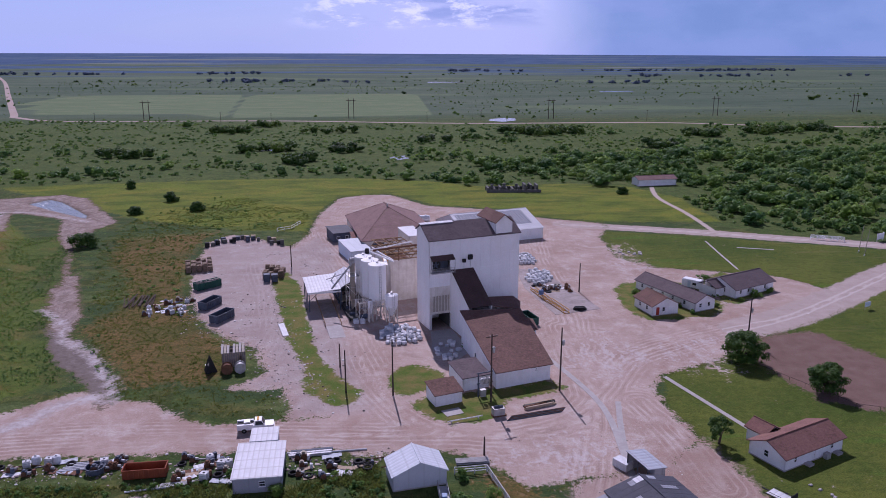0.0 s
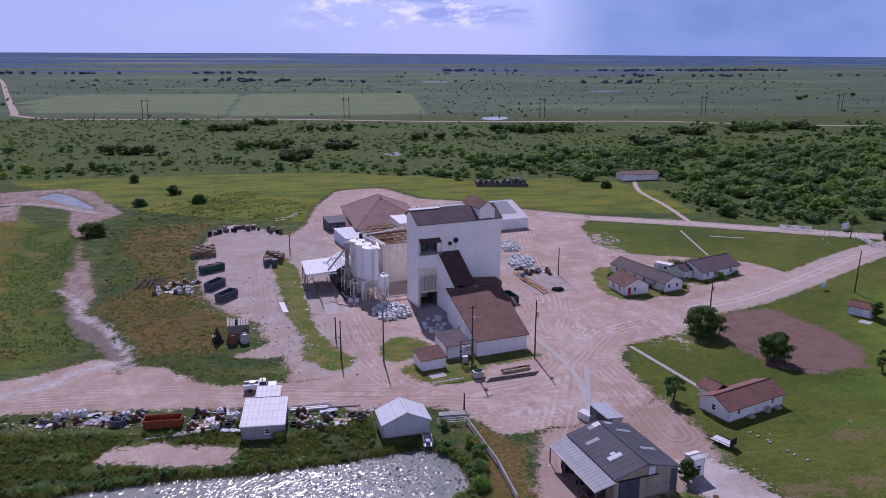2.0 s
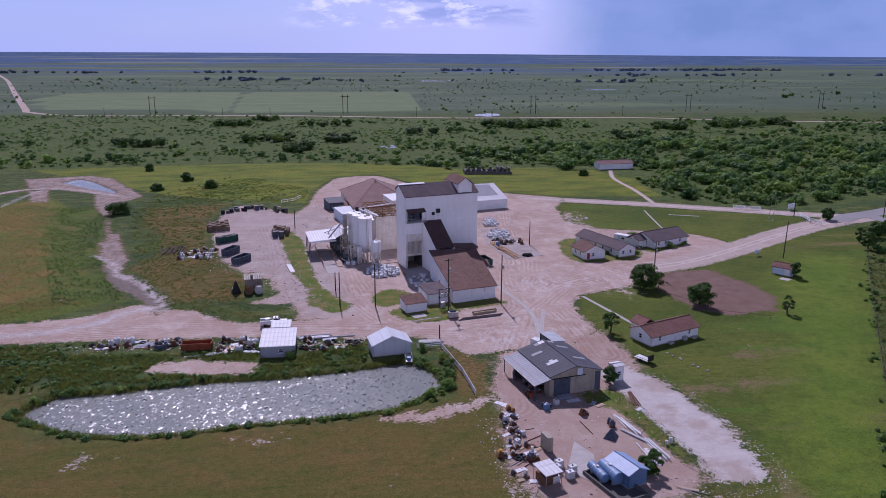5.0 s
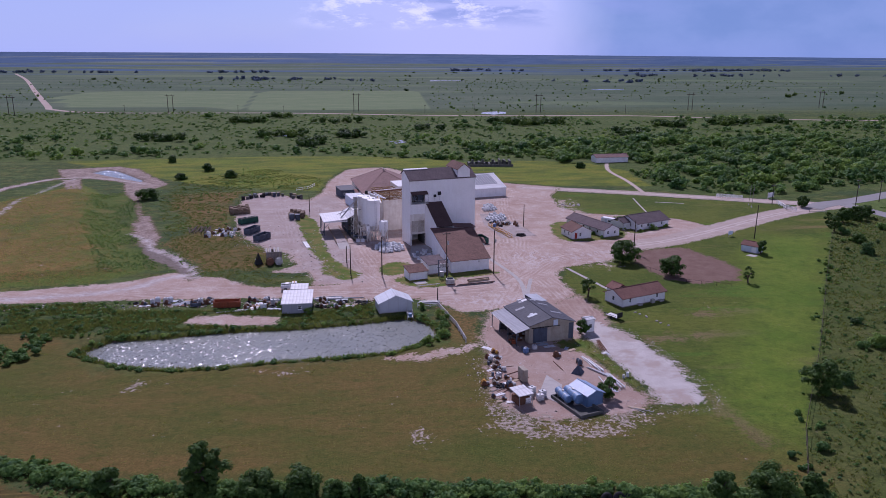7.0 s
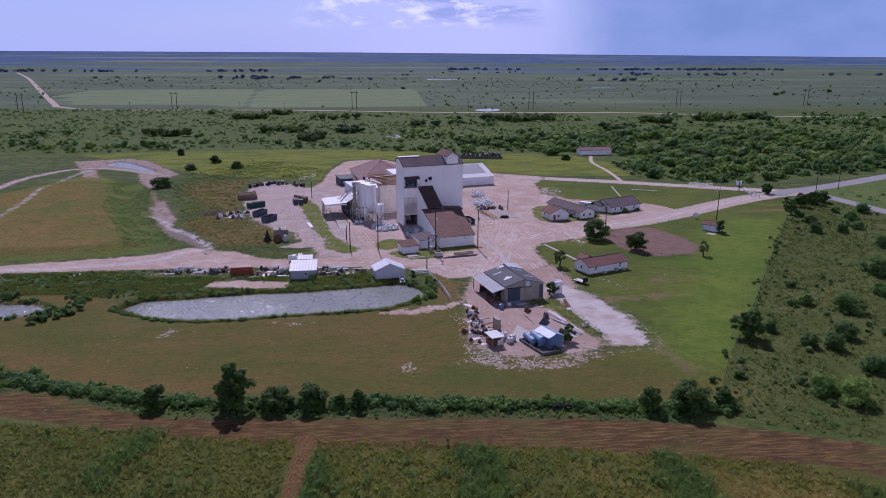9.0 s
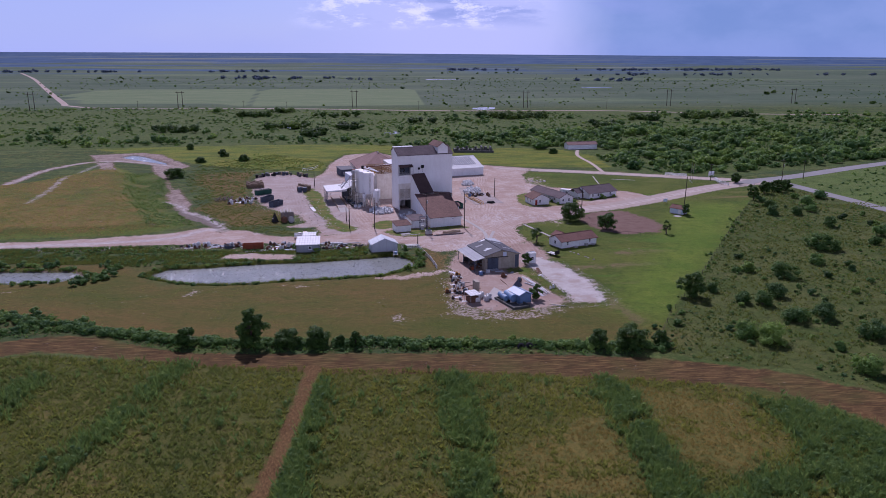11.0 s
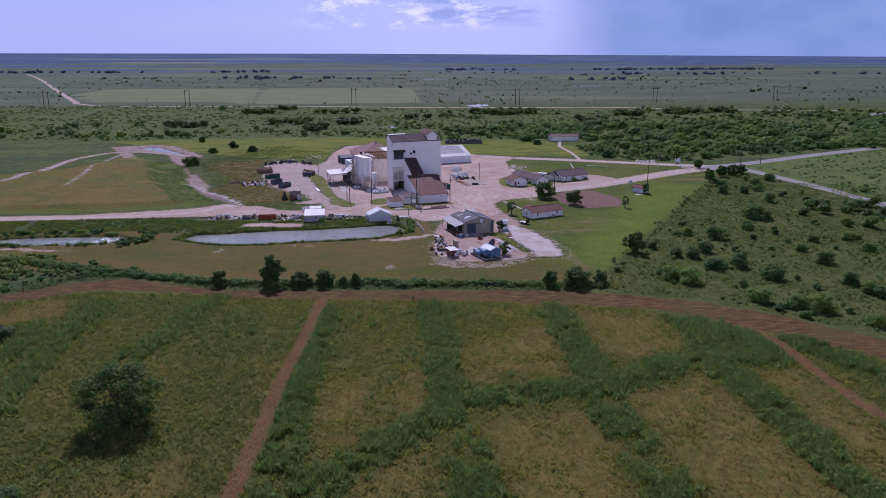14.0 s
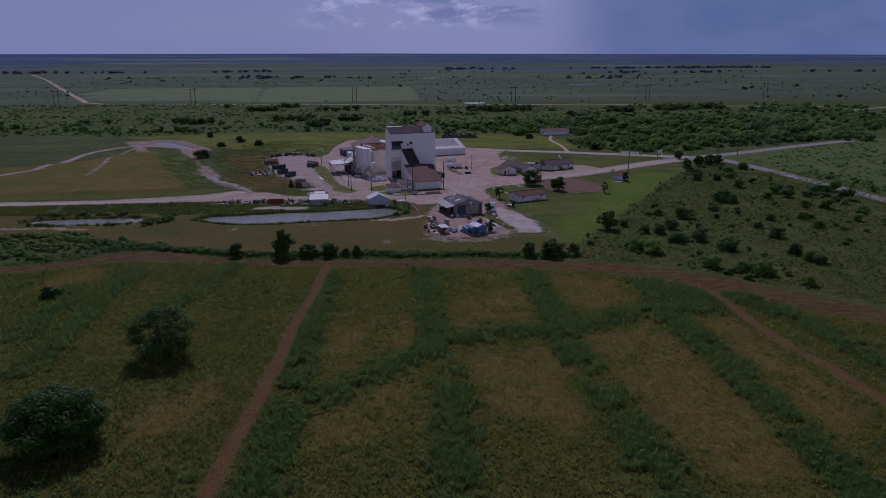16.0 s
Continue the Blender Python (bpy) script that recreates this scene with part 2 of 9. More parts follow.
PALLETWOOD = worn("grey_brown_pallet_wood", (0.3, 0.22, 0.155), (0.13, 0.09, 0.06), 0.85, 0.0, 12.0, 1.2, 0.5, 0.5)
DARKRUST = worn("dark_rusted_beams", (0.085, 0.055, 0.042), (0.04, 0.03, 0.025), 0.85, 0.1, 9.0, 1.0, 0.6, 0.3)
WOOD = worn("weathered_wood", (0.5, 0.39, 0.28), (0.2, 0.14, 0.09), 0.85, 0.0, 12.0, 1.2, 0.5, 0.4)
POLEWOOD = worn("dark_pole_wood", (0.075, 0.055, 0.045), (0.035, 0.028, 0.024), 0.9, 0.0, 10.0, 1.5, 0.5)
BAG = worn("white_woven_bag", (0.8, 0.81, 0.83), (0.4, 0.38, 0.37), 0.8, 0.0, 5.0, 1.5, 0.6, 0.45)
CONCRETE = worn("concrete", (0.45, 0.42, 0.4), (0.28, 0.25, 0.23), 0.9, 0.0, 5.0, 0.5, 0.5, 0.1)
STAINED = worn("stained_concrete", (0.4, 0.345, 0.325), (0.2, 0.16, 0.145), 0.9, 0.0, 4.0, 0.25, 0.9, 0.0)
ASH = worn("grey_block_wall", (0.13, 0.13, 0.12), (0.07, 0.07, 0.065), 0.9, 0.0, 3.0, 0.5, 0.5, 0.2)
JUNK = worn("mixed_scrap", (0.3, 0.27, 0.25), (0.1, 0.08, 0.07), 0.7, 0.2, 4.0, 1.2, 0.7, 0.8)
TRUCKWHITE = worn("white_truck_paint", (0.8, 0.8, 0.82), (0.55, 0.53, 0.5), 0.3, 0.0, 5.0, 1.0, 0.25)
BARK = worn("bark", (0.12, 0.09, 0.07), (0.05, 0.04, 0.03), 0.95, 0.0, 8.0, 2.0, 0.6)
LEAF = leafy("tree_leaves", (0.036, 0.085, 0.015), (0.072, 0.145, 0.024), (0.135, 0.215, 0.04), 0.65, 0.34)
SCRUB = leafy("scrub_leaves", (0.09, 0.195, 0.044), (0.145, 0.27, 0.06), (0.215, 0.33, 0.075), 0.65, 0.5)
THORN = leafy("thorn_leaves", (0.065, 0.145, 0.034), (0.105, 0.2, 0.042), (0.17, 0.27, 0.058), 0.65, 0.42)
REED = leafy("reed_blades", (0.11, 0.15, 0.032), (0.165, 0.185, 0.04), (0.242, 0.2, 0.064), 0.65, 0.55)
DRYGRASS = leafy("field_grass", (0.21, 0.235, 0.044), (0.285, 0.275, 0.054), (0.4, 0.3, 0.085), 0.65, 0.55)
STRAW = leafy("straw_grass", (0.31, 0.225, 0.058), (0.41, 0.27, 0.085), (0.5, 0.35, 0.125), 0.65, 0.5)
WEED = leafy("blue_green_weed", (0.115, 0.21, 0.056), (0.17, 0.27, 0.07), (0.24, 0.32, 0.085), 0.65, 0.5)



def glass_mat():
    k = Mat("dark_window_glass", 0.08)
    return k.colour((0.02, 0.025, 0.03))


GLASS = glass_mat()


# far foliage; the blue-grey of distance haze is painted into its colour
def hazy_woods_mat():
    k = Mat("haze_tinted_woods", 0.9)
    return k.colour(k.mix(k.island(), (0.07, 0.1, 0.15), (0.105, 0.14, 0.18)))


HAZY = hazy_woods_mat()


def water_mat():
    k = Mat("pond_water", 0.16)
    k.bump(k.noise(4.6, 3, 0.6), 0.75, 0.02)
    k.b.inputs["IOR"].default_value = 1.33
    return k.colour(k.mix(k.span(k.noise(0.06, 3), 0.35, 0.65), (0.2, 0.215, 0.195), (0.25, 0.26, 0.23)))


WATER = water_mat()


def rubble_mat():
    k = Mat("rubble", 0.9)
    r = k.island()
    c = k.mix(k.span(r, 0.0, 0.45), (0.12, 0.09, 0.075), (0.42, 0.35, 0.31))
    c = k.mix(k.span(r, 0.55, 0.8), c, (0.68, 0.66, 0.65))
    c = k.mix(k.span(r, 0.93, 0.95), c, (0.05, 0.045, 0.045))
    return k.colour(k.mix(k.span(k.noise(5.0, 3), 0.4, 0.7, 0, 0.5), c, (0.3, 0.25, 0.22)))


RUBBLE = rubble_mat()


# ---- mesh helpers ----
def link_mesh(name, mesh, mat, parent=None, label=""):
    ob = new(name, mesh)
    if mat and not mesh.materials:
        mesh.materials.append(mat)
    if parent:
        ob.parent = parent
    return tagged(ob, label)


def part(name, bm, mat, parent=None, label="", smooth=False):
    """One bmesh as one mesh object under a thing or a part."""
    mesh = bpy.data.meshes.new(name)
    bmesh.ops.recalc_face_normals(bm, faces=bm.faces)
    bm.to_mesh(mesh)
    bm.free()
    if smooth:
        mesh.shade_smooth()
    return link_mesh(name, mesh, mat, parent, label)


def thing(name, m, label, category, group="", kind=""):
    ob = new(name)
    ob.empty_display_size = 0.3
    ob.matrix_world = m
    return tagged(ob, label, category, group, kind)


def box(bm, x0, y0, z0, x1, y1, z1):
    v = [bm.verts.new((x, y, z)) for z in (z0, z1) for x, y in ((x0, y0), (x1, y0), (x1, y1), (x0, y1))]
    for f in ((0, 3, 2, 1), (4, 5, 6, 7), (0, 1, 5, 4), (1, 2, 6, 5), (2, 3, 7, 6), (3, 0, 4, 7)):
        bm.faces.new([v[i] for i in f])
    return bm


def boxed(*b):
    return box(bmesh.new(), *b)


def slab(bm, pts, thick):
    """A plate whose upper side has the given corners."""
    top = [bm.verts.new(p) for p in pts]
    low = [bm.verts.new((p[0], p[1], p[2] - thick)) for p in pts]
    n = len(pts)
    bm.faces.new(top), bm.faces.new(low[::-1])
    for i in range(n):
        bm.faces.new((top[i], low[i], low[(i + 1) % n], top[(i + 1) % n]))
    return bm


def prism(bm, pts, z0, z1):
    return slab(bm, [(x, y, z1) for x, y in pts], z1 - z0)


def tube(bm, a, b, r0, r1=None, n=8, caps=True):
    a, b, r1 = Vector(a), Vector(b), r0 if r1 is None else r1
    turn = (b - a).to_track_quat("Z", "Y").to_matrix()
    rings = [[bm.verts.new(p + turn @ Vector((r * math.cos(2 * math.pi * i / n), r * math.sin(2 * math.pi * i / n), 0))) for i in range(n)] for p, r in ((a, r0), (b, max(r1, 0.002)))]
    for i in range(n):
        j = (i + 1) % n
        bm.faces.new((rings[0][i], rings[0][j], rings[1][j], rings[1][i]))
    if caps:
        bm.faces.new(rings[0][::-1]), bm.faces.new(rings[1])
    return bm


def tubed(*a, **k):
    return tube(bmesh.new(), *a, **k)


def lathe(bm, profile, n=20, centre=(0, 0)):
    """A solid turned about z from (radius, height) pairs."""
    rings = [[bm.verts.new((centre[0] + r * math.cos(2 * math.pi * i / n), centre[1] + r * math.sin(2 * math.pi * i / n), z)) for i in range(n)] for r, z in profile]
    for a, b in zip(rings, rings[1:]):
        for i in range(n):
            j = (i + 1) % n
            bm.faces.new((a[i], a[j], b[j], b[i]))
    bm.faces.new(rings[0][::-1]), bm.faces.new(rings[-1])
    return bm


def array_mesh(name, verts, faces, mat, parent=None):
    """A mesh from numpy arrays of verts (n, 3) and faces (m, k)."""
    mesh = bpy.data.meshes.new(name)
    m, k = faces.shape
    mesh.vertices.add(len(verts)), mesh.loops.add(m * k), mesh.polygons.add(m)
    mesh.vertices.foreach_set("co", verts.astype(np.float32).ravel())
    mesh.loops.foreach_set("vertex_index", faces.astype(np.int32).ravel())
    mesh.polygons.foreach_set("loop_start", np.arange(0, m * k, k, dtype=np.int32))
    mesh.update(calc_edges=True)
    return link_mesh(name, mesh, mat, parent)


# ---- plan of the ground: outlines seen from above, in metres ----
WEST_ROAD = [(-260, 93), (-100, 91), (-62, 98.5), (-54, 105.3), (-50, 107), (-44, 102), (-38, 101), (-33.7, 97), (-29.4, 92.3), (-21, 90.6), (-14, 91.2), (0, 93), (0, 79), (-7, 80.7), (-21, 81.6), (-50, 83.3), (-65, 83.3), (-110, 83), (-260, 84)]
YARD = [(-14, 91), (-13.4, 96), (-15.4, 104), (-21.3, 103.5), (-25.5, 104.5), (-19.2, 111.3), (-22.3, 123), (-32.7, 134), (-38.7, 145.7), (-44.3, 163.5), (-48.4, 190.5), (-49.4, 217.5), (-43, 228.6), (-31.6, 219), (-22.5, 208.6), (-14, 226), (-6, 200), (-6, 150), (2, 92)]
PLANT = [(-22.5, 208.6), (-18.3, 225.9), (-16, 258), (-9.3, 290), (2, 297), (12.5, 296.4), (27, 270), (53, 259), (65, 244), (85, 232), (83.6, 220), (79, 211), (76, 186), (82, 174), (98, 168.4), (114, 161), (120, 147.6), (115, 134.6), (96, 123.5), (82, 118), (71, 108), (56.3, 102), (52.6, 96.8), (51.7, 88.4), (52.8, 77.7), (45, 70), (30, 68), (22.6, 67), (17.4, 74.4), (12.4, 78.4), (2.6, 78.2), (-2, 79), (-9, 100), (-9, 150)]
SOUTH_LANE = [(45, 72), (52.8, 77.7), (54.3, 67), (53.8, 53.6), (57.7, 42), (60, 30), (50, 30), (46, 48), (44.5, 60)]
SOUTH_YARD = [(29.4, 67.7), (24.6, 53.5), (23.9, 38), (21.9, 25.7), (23.6, 17.9), (29.8, 12.6), (36, 14.6), (43.6, 14.4), (49.4, 18.4), (45.3, 36), (45.4, 48), (52, 66), (45, 72)]
GRAVEL = [(45.5, 56), (46.6, 48.1), (48.8, 33.1), (50.5, 22.9), (49.9, 17.4), (58.4, 17.2), (59.6, 22.1), (59.6, 34.8), (55.9, 52.0), (51.5, 58)]
PATCHES = [
    [(-22.6, 184), (-16.2, 166), (-12.0, 132), (-8.6, 116), (-4.4, 107.2), (-1.0, 101.8), (-1.6, 96.2), (-6.2, 95.6), (-11.4, 102.3), (-12.2, 113), (-16.6, 128.5), (-21.6, 156.1), (-24.4, 172)],
    [(4.5, 107.4), (6.9, 112), (11.3, 111.2), (14.8, 107.6), (14.9, 103.7), (11.4, 100.4), (7.2, 98.5), (4.7, 99.9)],
    [(7.5, 95.8), (12.1, 97.8), (23.3, 99.7), (35.1, 102.2), (36.5, 98.7), (31.7, 96.0), (25.1, 95.4), (21.8, 88.2), (13.9, 86.7), (9.6, 90.6)],
    [(64.8, 155.8), (69.8, 160.4), (83.8, 159.1), (87.6, 149), (87.1, 139.9), (81.3, 132.4), (71.2, 131.7), (64.5, 131.7), (62.1, 140.5)],
    [(38.4, 47.2), (43.8, 48.6), (46.6, 47), (47.4, 40), (48.6, 31), (50, 23), (48.4, 23), (46.4, 30), (45.2, 36), (43.4, 41), (39.6, 43.8)],
    [(88.8, 151.1), (91.7, 161.3), (99.5, 167.1), (108.7, 160.4), (105.5, 149.2), (91.2, 140.5), (88.1, 142)],
]
LAWN = [(56.3, 102), (71, 108), (82, 118), (96, 123.5), (115, 134.6), (142, 153), (162, 165.7), (177, 168), (154, 131.4), (122.7, 85.2), (91.4, 37.4), (69.8, 6.2), (61.4, -8), (48, -8), (49, 14), (58.4, 17.2), (60, 34.8), (56, 52), (54.3, 66.9), (52.8, 77.7), (51.7, 88.4)]
GATE_LAWN = [(83.6, 219.5), (114.6, 207), (163, 184.5), (171, 180), (153, 169.6), (124.6, 152), (120, 148.5), (113.8, 161), (97.8, 168.4), (81.9, 174.2), (75.9, 186), (79, 211)]
NORTH_LAWN = [(-165, 334), (-65, 345), (-5, 343), (30, 332), (55, 313), (96, 316), (122, 306), (134, 276), (130, 229), (86, 234), (65, 246), (53, 261), (28, 273), (13, 300), (-10, 294), (-17, 262), (-19, 230), (-43, 235), (-80, 255)]
OLIVE = [(-190, 60), (-118, 62), (-66, 60), (-50, 38), (0, 41), (20, 47), (25, 38), (22, 25), (24, 14), (50, 12), (62, -6), (40, -6), (0, -1), (-40, 4), (-70, 16), (-120, 30), (-190, 48)]
INFIELD = [(78.8, 111.5), (87.7, 119.6), (98.2, 121), (103.7, 104.1), (103.4, 94.4), (98.3, 86.1), (86.7, 83.5), (80.2, 88.3), (77.3, 103.3)]
MOUND = [(-150, 205), (-128, 258), (-104, 221), (-84, 158.7), (-60, 108), (-71, 98), (-110, 95), (-200, 97), (-230, 150)]
MAIN_POND = [(-57, 50), (-53, 57), (-43, 58.2), (-29.8, 60.6), (-15.4, 61.2), (-0.7, 63.4), (10, 65.5), (14.7, 60.6), (15.8, 53), (6.1, 45.1), (-5.1, 43.3), (-18.2, 42.2), (-28.5, 40.5), (-39, 40.7), (-48.2, 43.7)]
WEST_POND = [(-117, 54), (-108.9, 58), (-92.4, 58.8), (-77, 57), (-71.7, 51.4), (-79.2, 46.6), (-98.6, 46.3), (-109.9, 48.4)]
UPPER_POND = [(-135.5, 293.7), (-131.2, 303.7), (-122.9, 296.4), (-103.6, 267.6), (-101.8, 261.2), (-109.8, 268.6), (-122.8, 280.6)]
UPPER_BANK = [(-154.7, 303), (-144, 306), (-136.2, 309), (-127.2, 311), (-115.2, 302), (-88.1, 252), (-92.8, 243), (-92, 223.2), (-92.4, 213.9), (-99.5, 227.2), (-110.5, 261.5), (-127.3, 273.5), (-144.1, 277.9)]
POND_BARE_SOUTH = [(4, 42.2), (9, 43), (15.5, 45.2), (19, 46.2), (24.5, 48.3), (20.5, 43.8), (15.5, 41.4), (11, 40), (6, 40.4)]
POND_BARE = [(-39.8, 65.9), (-37.6, 69.9), (-32.1, 70.3), (-19.1, 67.6), (-19.1, 63.4), (-27.7, 63)]
PALE_FIELDS = [[(-440, 1045), (-343, 1125), (-168, 1116), (-128, 728), (-326, 788)], [(-159, 1116), (87, 1103), (73, 732), (-122, 728)]]
NEAR_FIELD = [(-240, -22), (-110, -15), (-83.4, -10.5), (-71.6, -6), (-65, -3), (-49, -7), (-17, -14), (23, -20), (52, -26), (68.7, -31), (76, -37.5), (82, -44), (90.2, -51.5), (99.8, -64), (118, -83), (160, -130), (160, -230), (-240, -230)]
RED_STRIP = [(-240, -14), (-110, -8), (-86.3, -3.9), (-79.6, -1.4), (-75.6, 3.0), (-68.8, 5.6), (-60.1, 6.2), (-51.4, 3.1), (-36.5, -5), (-22.5, -7.3), (-7.8, -8.4), (32.9, -12.5), (55.3, -16.8), (67.2, -21.2), (79.5, -26.6), (94.5, -40), (112, -60), (150, -100), (152, -114), (113, -78), (99.8, -64), (90.2, -51.5), (82, -44), (76, -37.5), (68.7, -31), (53.7, -27.6), (29.8, -22.2), (9.6, -20.4), (-8.9, -18), (-21, -14.5), (-34.3, -11.4), (-49, -6.5), (-57.1, -3.8), (-65.1, -2.1), (-71.6, -5.9), (-76.7, -8.7), (-83.4, -10.5), (-110, -15), (-240, -22)]
LEAS = [(192, 182), (196, 160), (202, 100), (205, 0), (420, 0), (430, 300), (318, 243), (255, 214), (221, 196)]
SCRUB_EDGE = [(-400, 352), (-165, 338), (-65, 346), (-5, 344), (30, 332), (55, 313), (96, 316.5), (122, 306), (134, 276), (131, 229), (145, 209), (176, 204), (260, 235), (420, 330), (700, 480), (700, 560), (300, 590), (90, 625), (-80, 665), (-320, 720), (-500, 800)]
EAST_SCRUB = [(178, 168), (154, 131), (123, 85), (91, 37), (70, 6), (62, -9), (59, -14.5), (67.4, -20), (79.8, -25.4), (95, -39), (113, -58), (150, -98), (300, -60), (300, 60), (197, 134), (192, 155)]
# centre lines with widths
UPPER_ROAD = [(72, 231), (95, 222), (117, 213), (166, 189.5), (186, 181)]
RIGHT_ROAD = [(84, 124), (100, 131), (120, 143.5), (148, 162), (168, 173), (186, 180)]
HIGHWAY = [(174, 176), (185, 183), (199.7, 188.4), (221.5, 199.3), (255.4, 217.3), (296.4, 237), (318, 246)]
HIGHWAY_FAR = [(428, 440), (471, 481), (525, 518), (640, 575), (900, 700)]
HIGHWAY_SOUTH = [(191, 184), (192.5, 176), (195, 156), (198, 129), (200.5, 99), (202, 69), (206, -60)]
CREEK_BEDS = [[(-79.2, 186.1), (-81.4, 183.6), (-80.1, 176.3), (-81.1, 170.8), (-77, 159.9), (-76.5, 154.9), (-71.9, 149.7), (-70.2, 141.3), (-64.6, 127.6), (-60.3, 120.1), (-53.3, 113.1), (-50.3, 106.6), (-45.9, 103.2), (-47.6, 110.7), (-53, 120.3), (-58.6, 129), (-65.6, 138.6), (-65.7, 142.7), (-64.8, 147.9), (-68.7, 156.2), (-73.9, 171.2)], [(-140.3, 268.8), (-133.2, 272.3), (-121.7, 239.8), (-125.3, 233.3)]]
CREEK_GREY = [(-67.6, 140), (-70.2, 141.3), (-64.6, 127.6), (-60.3, 120.1), (-53.3, 113.1), (-50.3, 106.6), (-46.4, 105), (-48, 110.7), (-53.4, 120.3), (-59, 129)]
CHANNEL = [(-76.2, 154.4), (-68.9, 145), (-65.4, 136.2), (-61.2, 130.9), (-56.4, 125.8), (-50.8, 115.6), (-47.6, 110.7), (-45, 103.1)]
ROUGH = [(-62, 139), (-58, 158), (-62, 175), (-72, 195), (-80, 225), (-50, 232), (-52, 222), (-52, 195), (-46, 160), (-36, 136), (-24, 122), (-30, 108), (-44, 108), (-52, 122)]
EAST_LAWN = [(68, 6), (91, 38), (122, 86), (148, 128), (132, 132), (112, 108), (98, 74), (84, 52), (70, 34), (64, 16)]
CREEKSIDE = [(-114, 228), (-97, 165), (-84, 136), (-72, 106), (-55, 106), (-58, 116), (-70, 142), (-79, 168), (-86, 190), (-93, 224), (-98, 236)]
POND_FRINGE = [(16.5, 70), (21.6, 70), (24.5, 62), (24, 54), (23.4, 47), (20.5, 44.6), (17, 47), (17.6, 55), (17, 63)]
PALE_DIRT = [[(62.4, 115), (74, 118.4), (71.8, 110.7), (67.2, 105), (61.1, 109.7)], [(80.1, 198.7), (78.6, 180.1), (81.9, 173.5), (75.1, 170.1), (73, 180.7)], [(44, 118), (52, 122), (56, 112), (50, 104), (42, 106)], [(20, 76), (34, 80), (40, 76), (30, 70)]]
SCUFFS = [[(58, 46), (67.6, 47.6), (76.2, 48.1), (86, 48.4), (92, 50)], [(76.5, 60.4), (85.6, 61.9), (95, 61.9), (103, 64)], [(59.5, 20), (60.4, 12), (61.1, 3)]]
BROKEN = [[(20.7, 20), (21, 12), (24, 8.6), (28.2, 7.6), (36.4, 8), (43.1, 10), (48.8, 15), (42, 14.5), (35.3, 12.5), (28.9, 15)], [(-41.4, 33.8), (-40, 34.6), (-38.6, 33.6), (-39.6, 32.6)], [(7.6, 10), (8.8, 10.6), (10.2, 9.6), (8.6, 9)], [(-18, 37.4), (-15.8, 38), (-15.6, 37.2)], [(-13.5, 37.4), (-11, 38), (-11.2, 37.2)]]
CREEK = [(-92, 250), (-93, 230), (-91, 214), (-81.5, 182.7), (-78.8, 167), (-71.5, 149.4), (-63.5, 135.7), (-55.6, 121), (-48.3, 109), (-45.8, 100)]
WASH = [(-46, 106), (-53.3, 101), (-59, 93), (-75, 88), (-110, 86), (-180, 88)]
WASH_WEST = [(-100, 255), (-128, 274), (-145, 272), (-154, 255), (-157.4, 240), (-157.3, 214), (-157.6, 182), (-160, 163), (-185, 125)]
SCARS = [(-135.2, 274), (-137.3, 249), (-135.1, 210), (-130.3, 184), (-126.2, 148)]
SPIT = [(-118, 43.5), (-106.5, 42.6), (-100, 42.6), (-92.5, 39.6), (-86, 38.2), (-92.5, 38.2), (-101, 40.6), (-118, 41.6)]
FIELD_LANE = [(-8.8, -15), (-11.2, -41), (-13.7, -60.7), (-15.4, -83), (-17.3, -101), (-19.5, -120), (-28, -210)]
FIELD_LANE_EAST = [(82.6, -42), (84, -55), (83.4, -68), (83.4, -81), (84.6, -91), (85.8, -103), (88, -210)]
FAR_ROAD = [(-956, 2147), (-732, 1668), (-499, 1134), (-348, 790), (-320, 733), (-252, 687), (-80, 675), (90, 632), (260, 620), (358, 577), (493, 547)]
HALL_PATH = [(132.4, 302.4), (125.3, 276.5), (123.9, 245.4), (120.5, 215)]
SIDEWALK = [(56.3, 101.2), (62, 80)]
DRIVE_STRIP = [(36, 115), (40.6, 92), (38.9, 74)]
DRIVE_STRIP_EAST = [(44, 92), (40.6, 80), (37.5, 66)]
WEED_LANES = [
    [(-8.0, -22), (-9.6, -52), (-11.0, -76), (-11.4, -94), (-12.0, -108), (-12.6, -120), (-18, -210)],
    [(17.0, -22), (16.6, -38), (16.2, -52), (15.4, -68), (14.2, -80)],
    [(16, -88), (15.6, -98), (14.4, -112), (13.4, -124), (12, -210)],
    [(44.2, -26), (43.8, -42), (42.2, -60), (41.0, -74), (41.2, -88), (41.2, -104), (41, -118), (40.4, -130), (40, -210)],
    [(74, -40), (69.5, -50), (67, -60), (67.6, -72), (68, -86), (67.2, -98), (66.8, -110), (65.6, -124), (64, -210)],
    [(76, -46), (80, -55), (77, -62)],
    [(78, -60), (68, -60.6), (58.8, -61.9), (50.8, -65.7), (42.9, -69.5), (31.9, -70), (23, -72), (14, -76), (5.4, -84.4), (-1.3, -92.2), (-7.2, -98.4), (-11, -103)],
    [(87.5, -51), (92.4, -64.6), (95.2, -80), (95.8, -90), (96, -130)],
    [(-32, -10), (-35.5, -18), (-38, -30), (-44, -52)], [(-58.7, -14), (-60.3, -39), (-59.4, -60), (-61, -82)], [(-68.9, -26), (-68.2, -46), (-68.6, -64)], [(-82, -14), (-84.3, -28)],
]
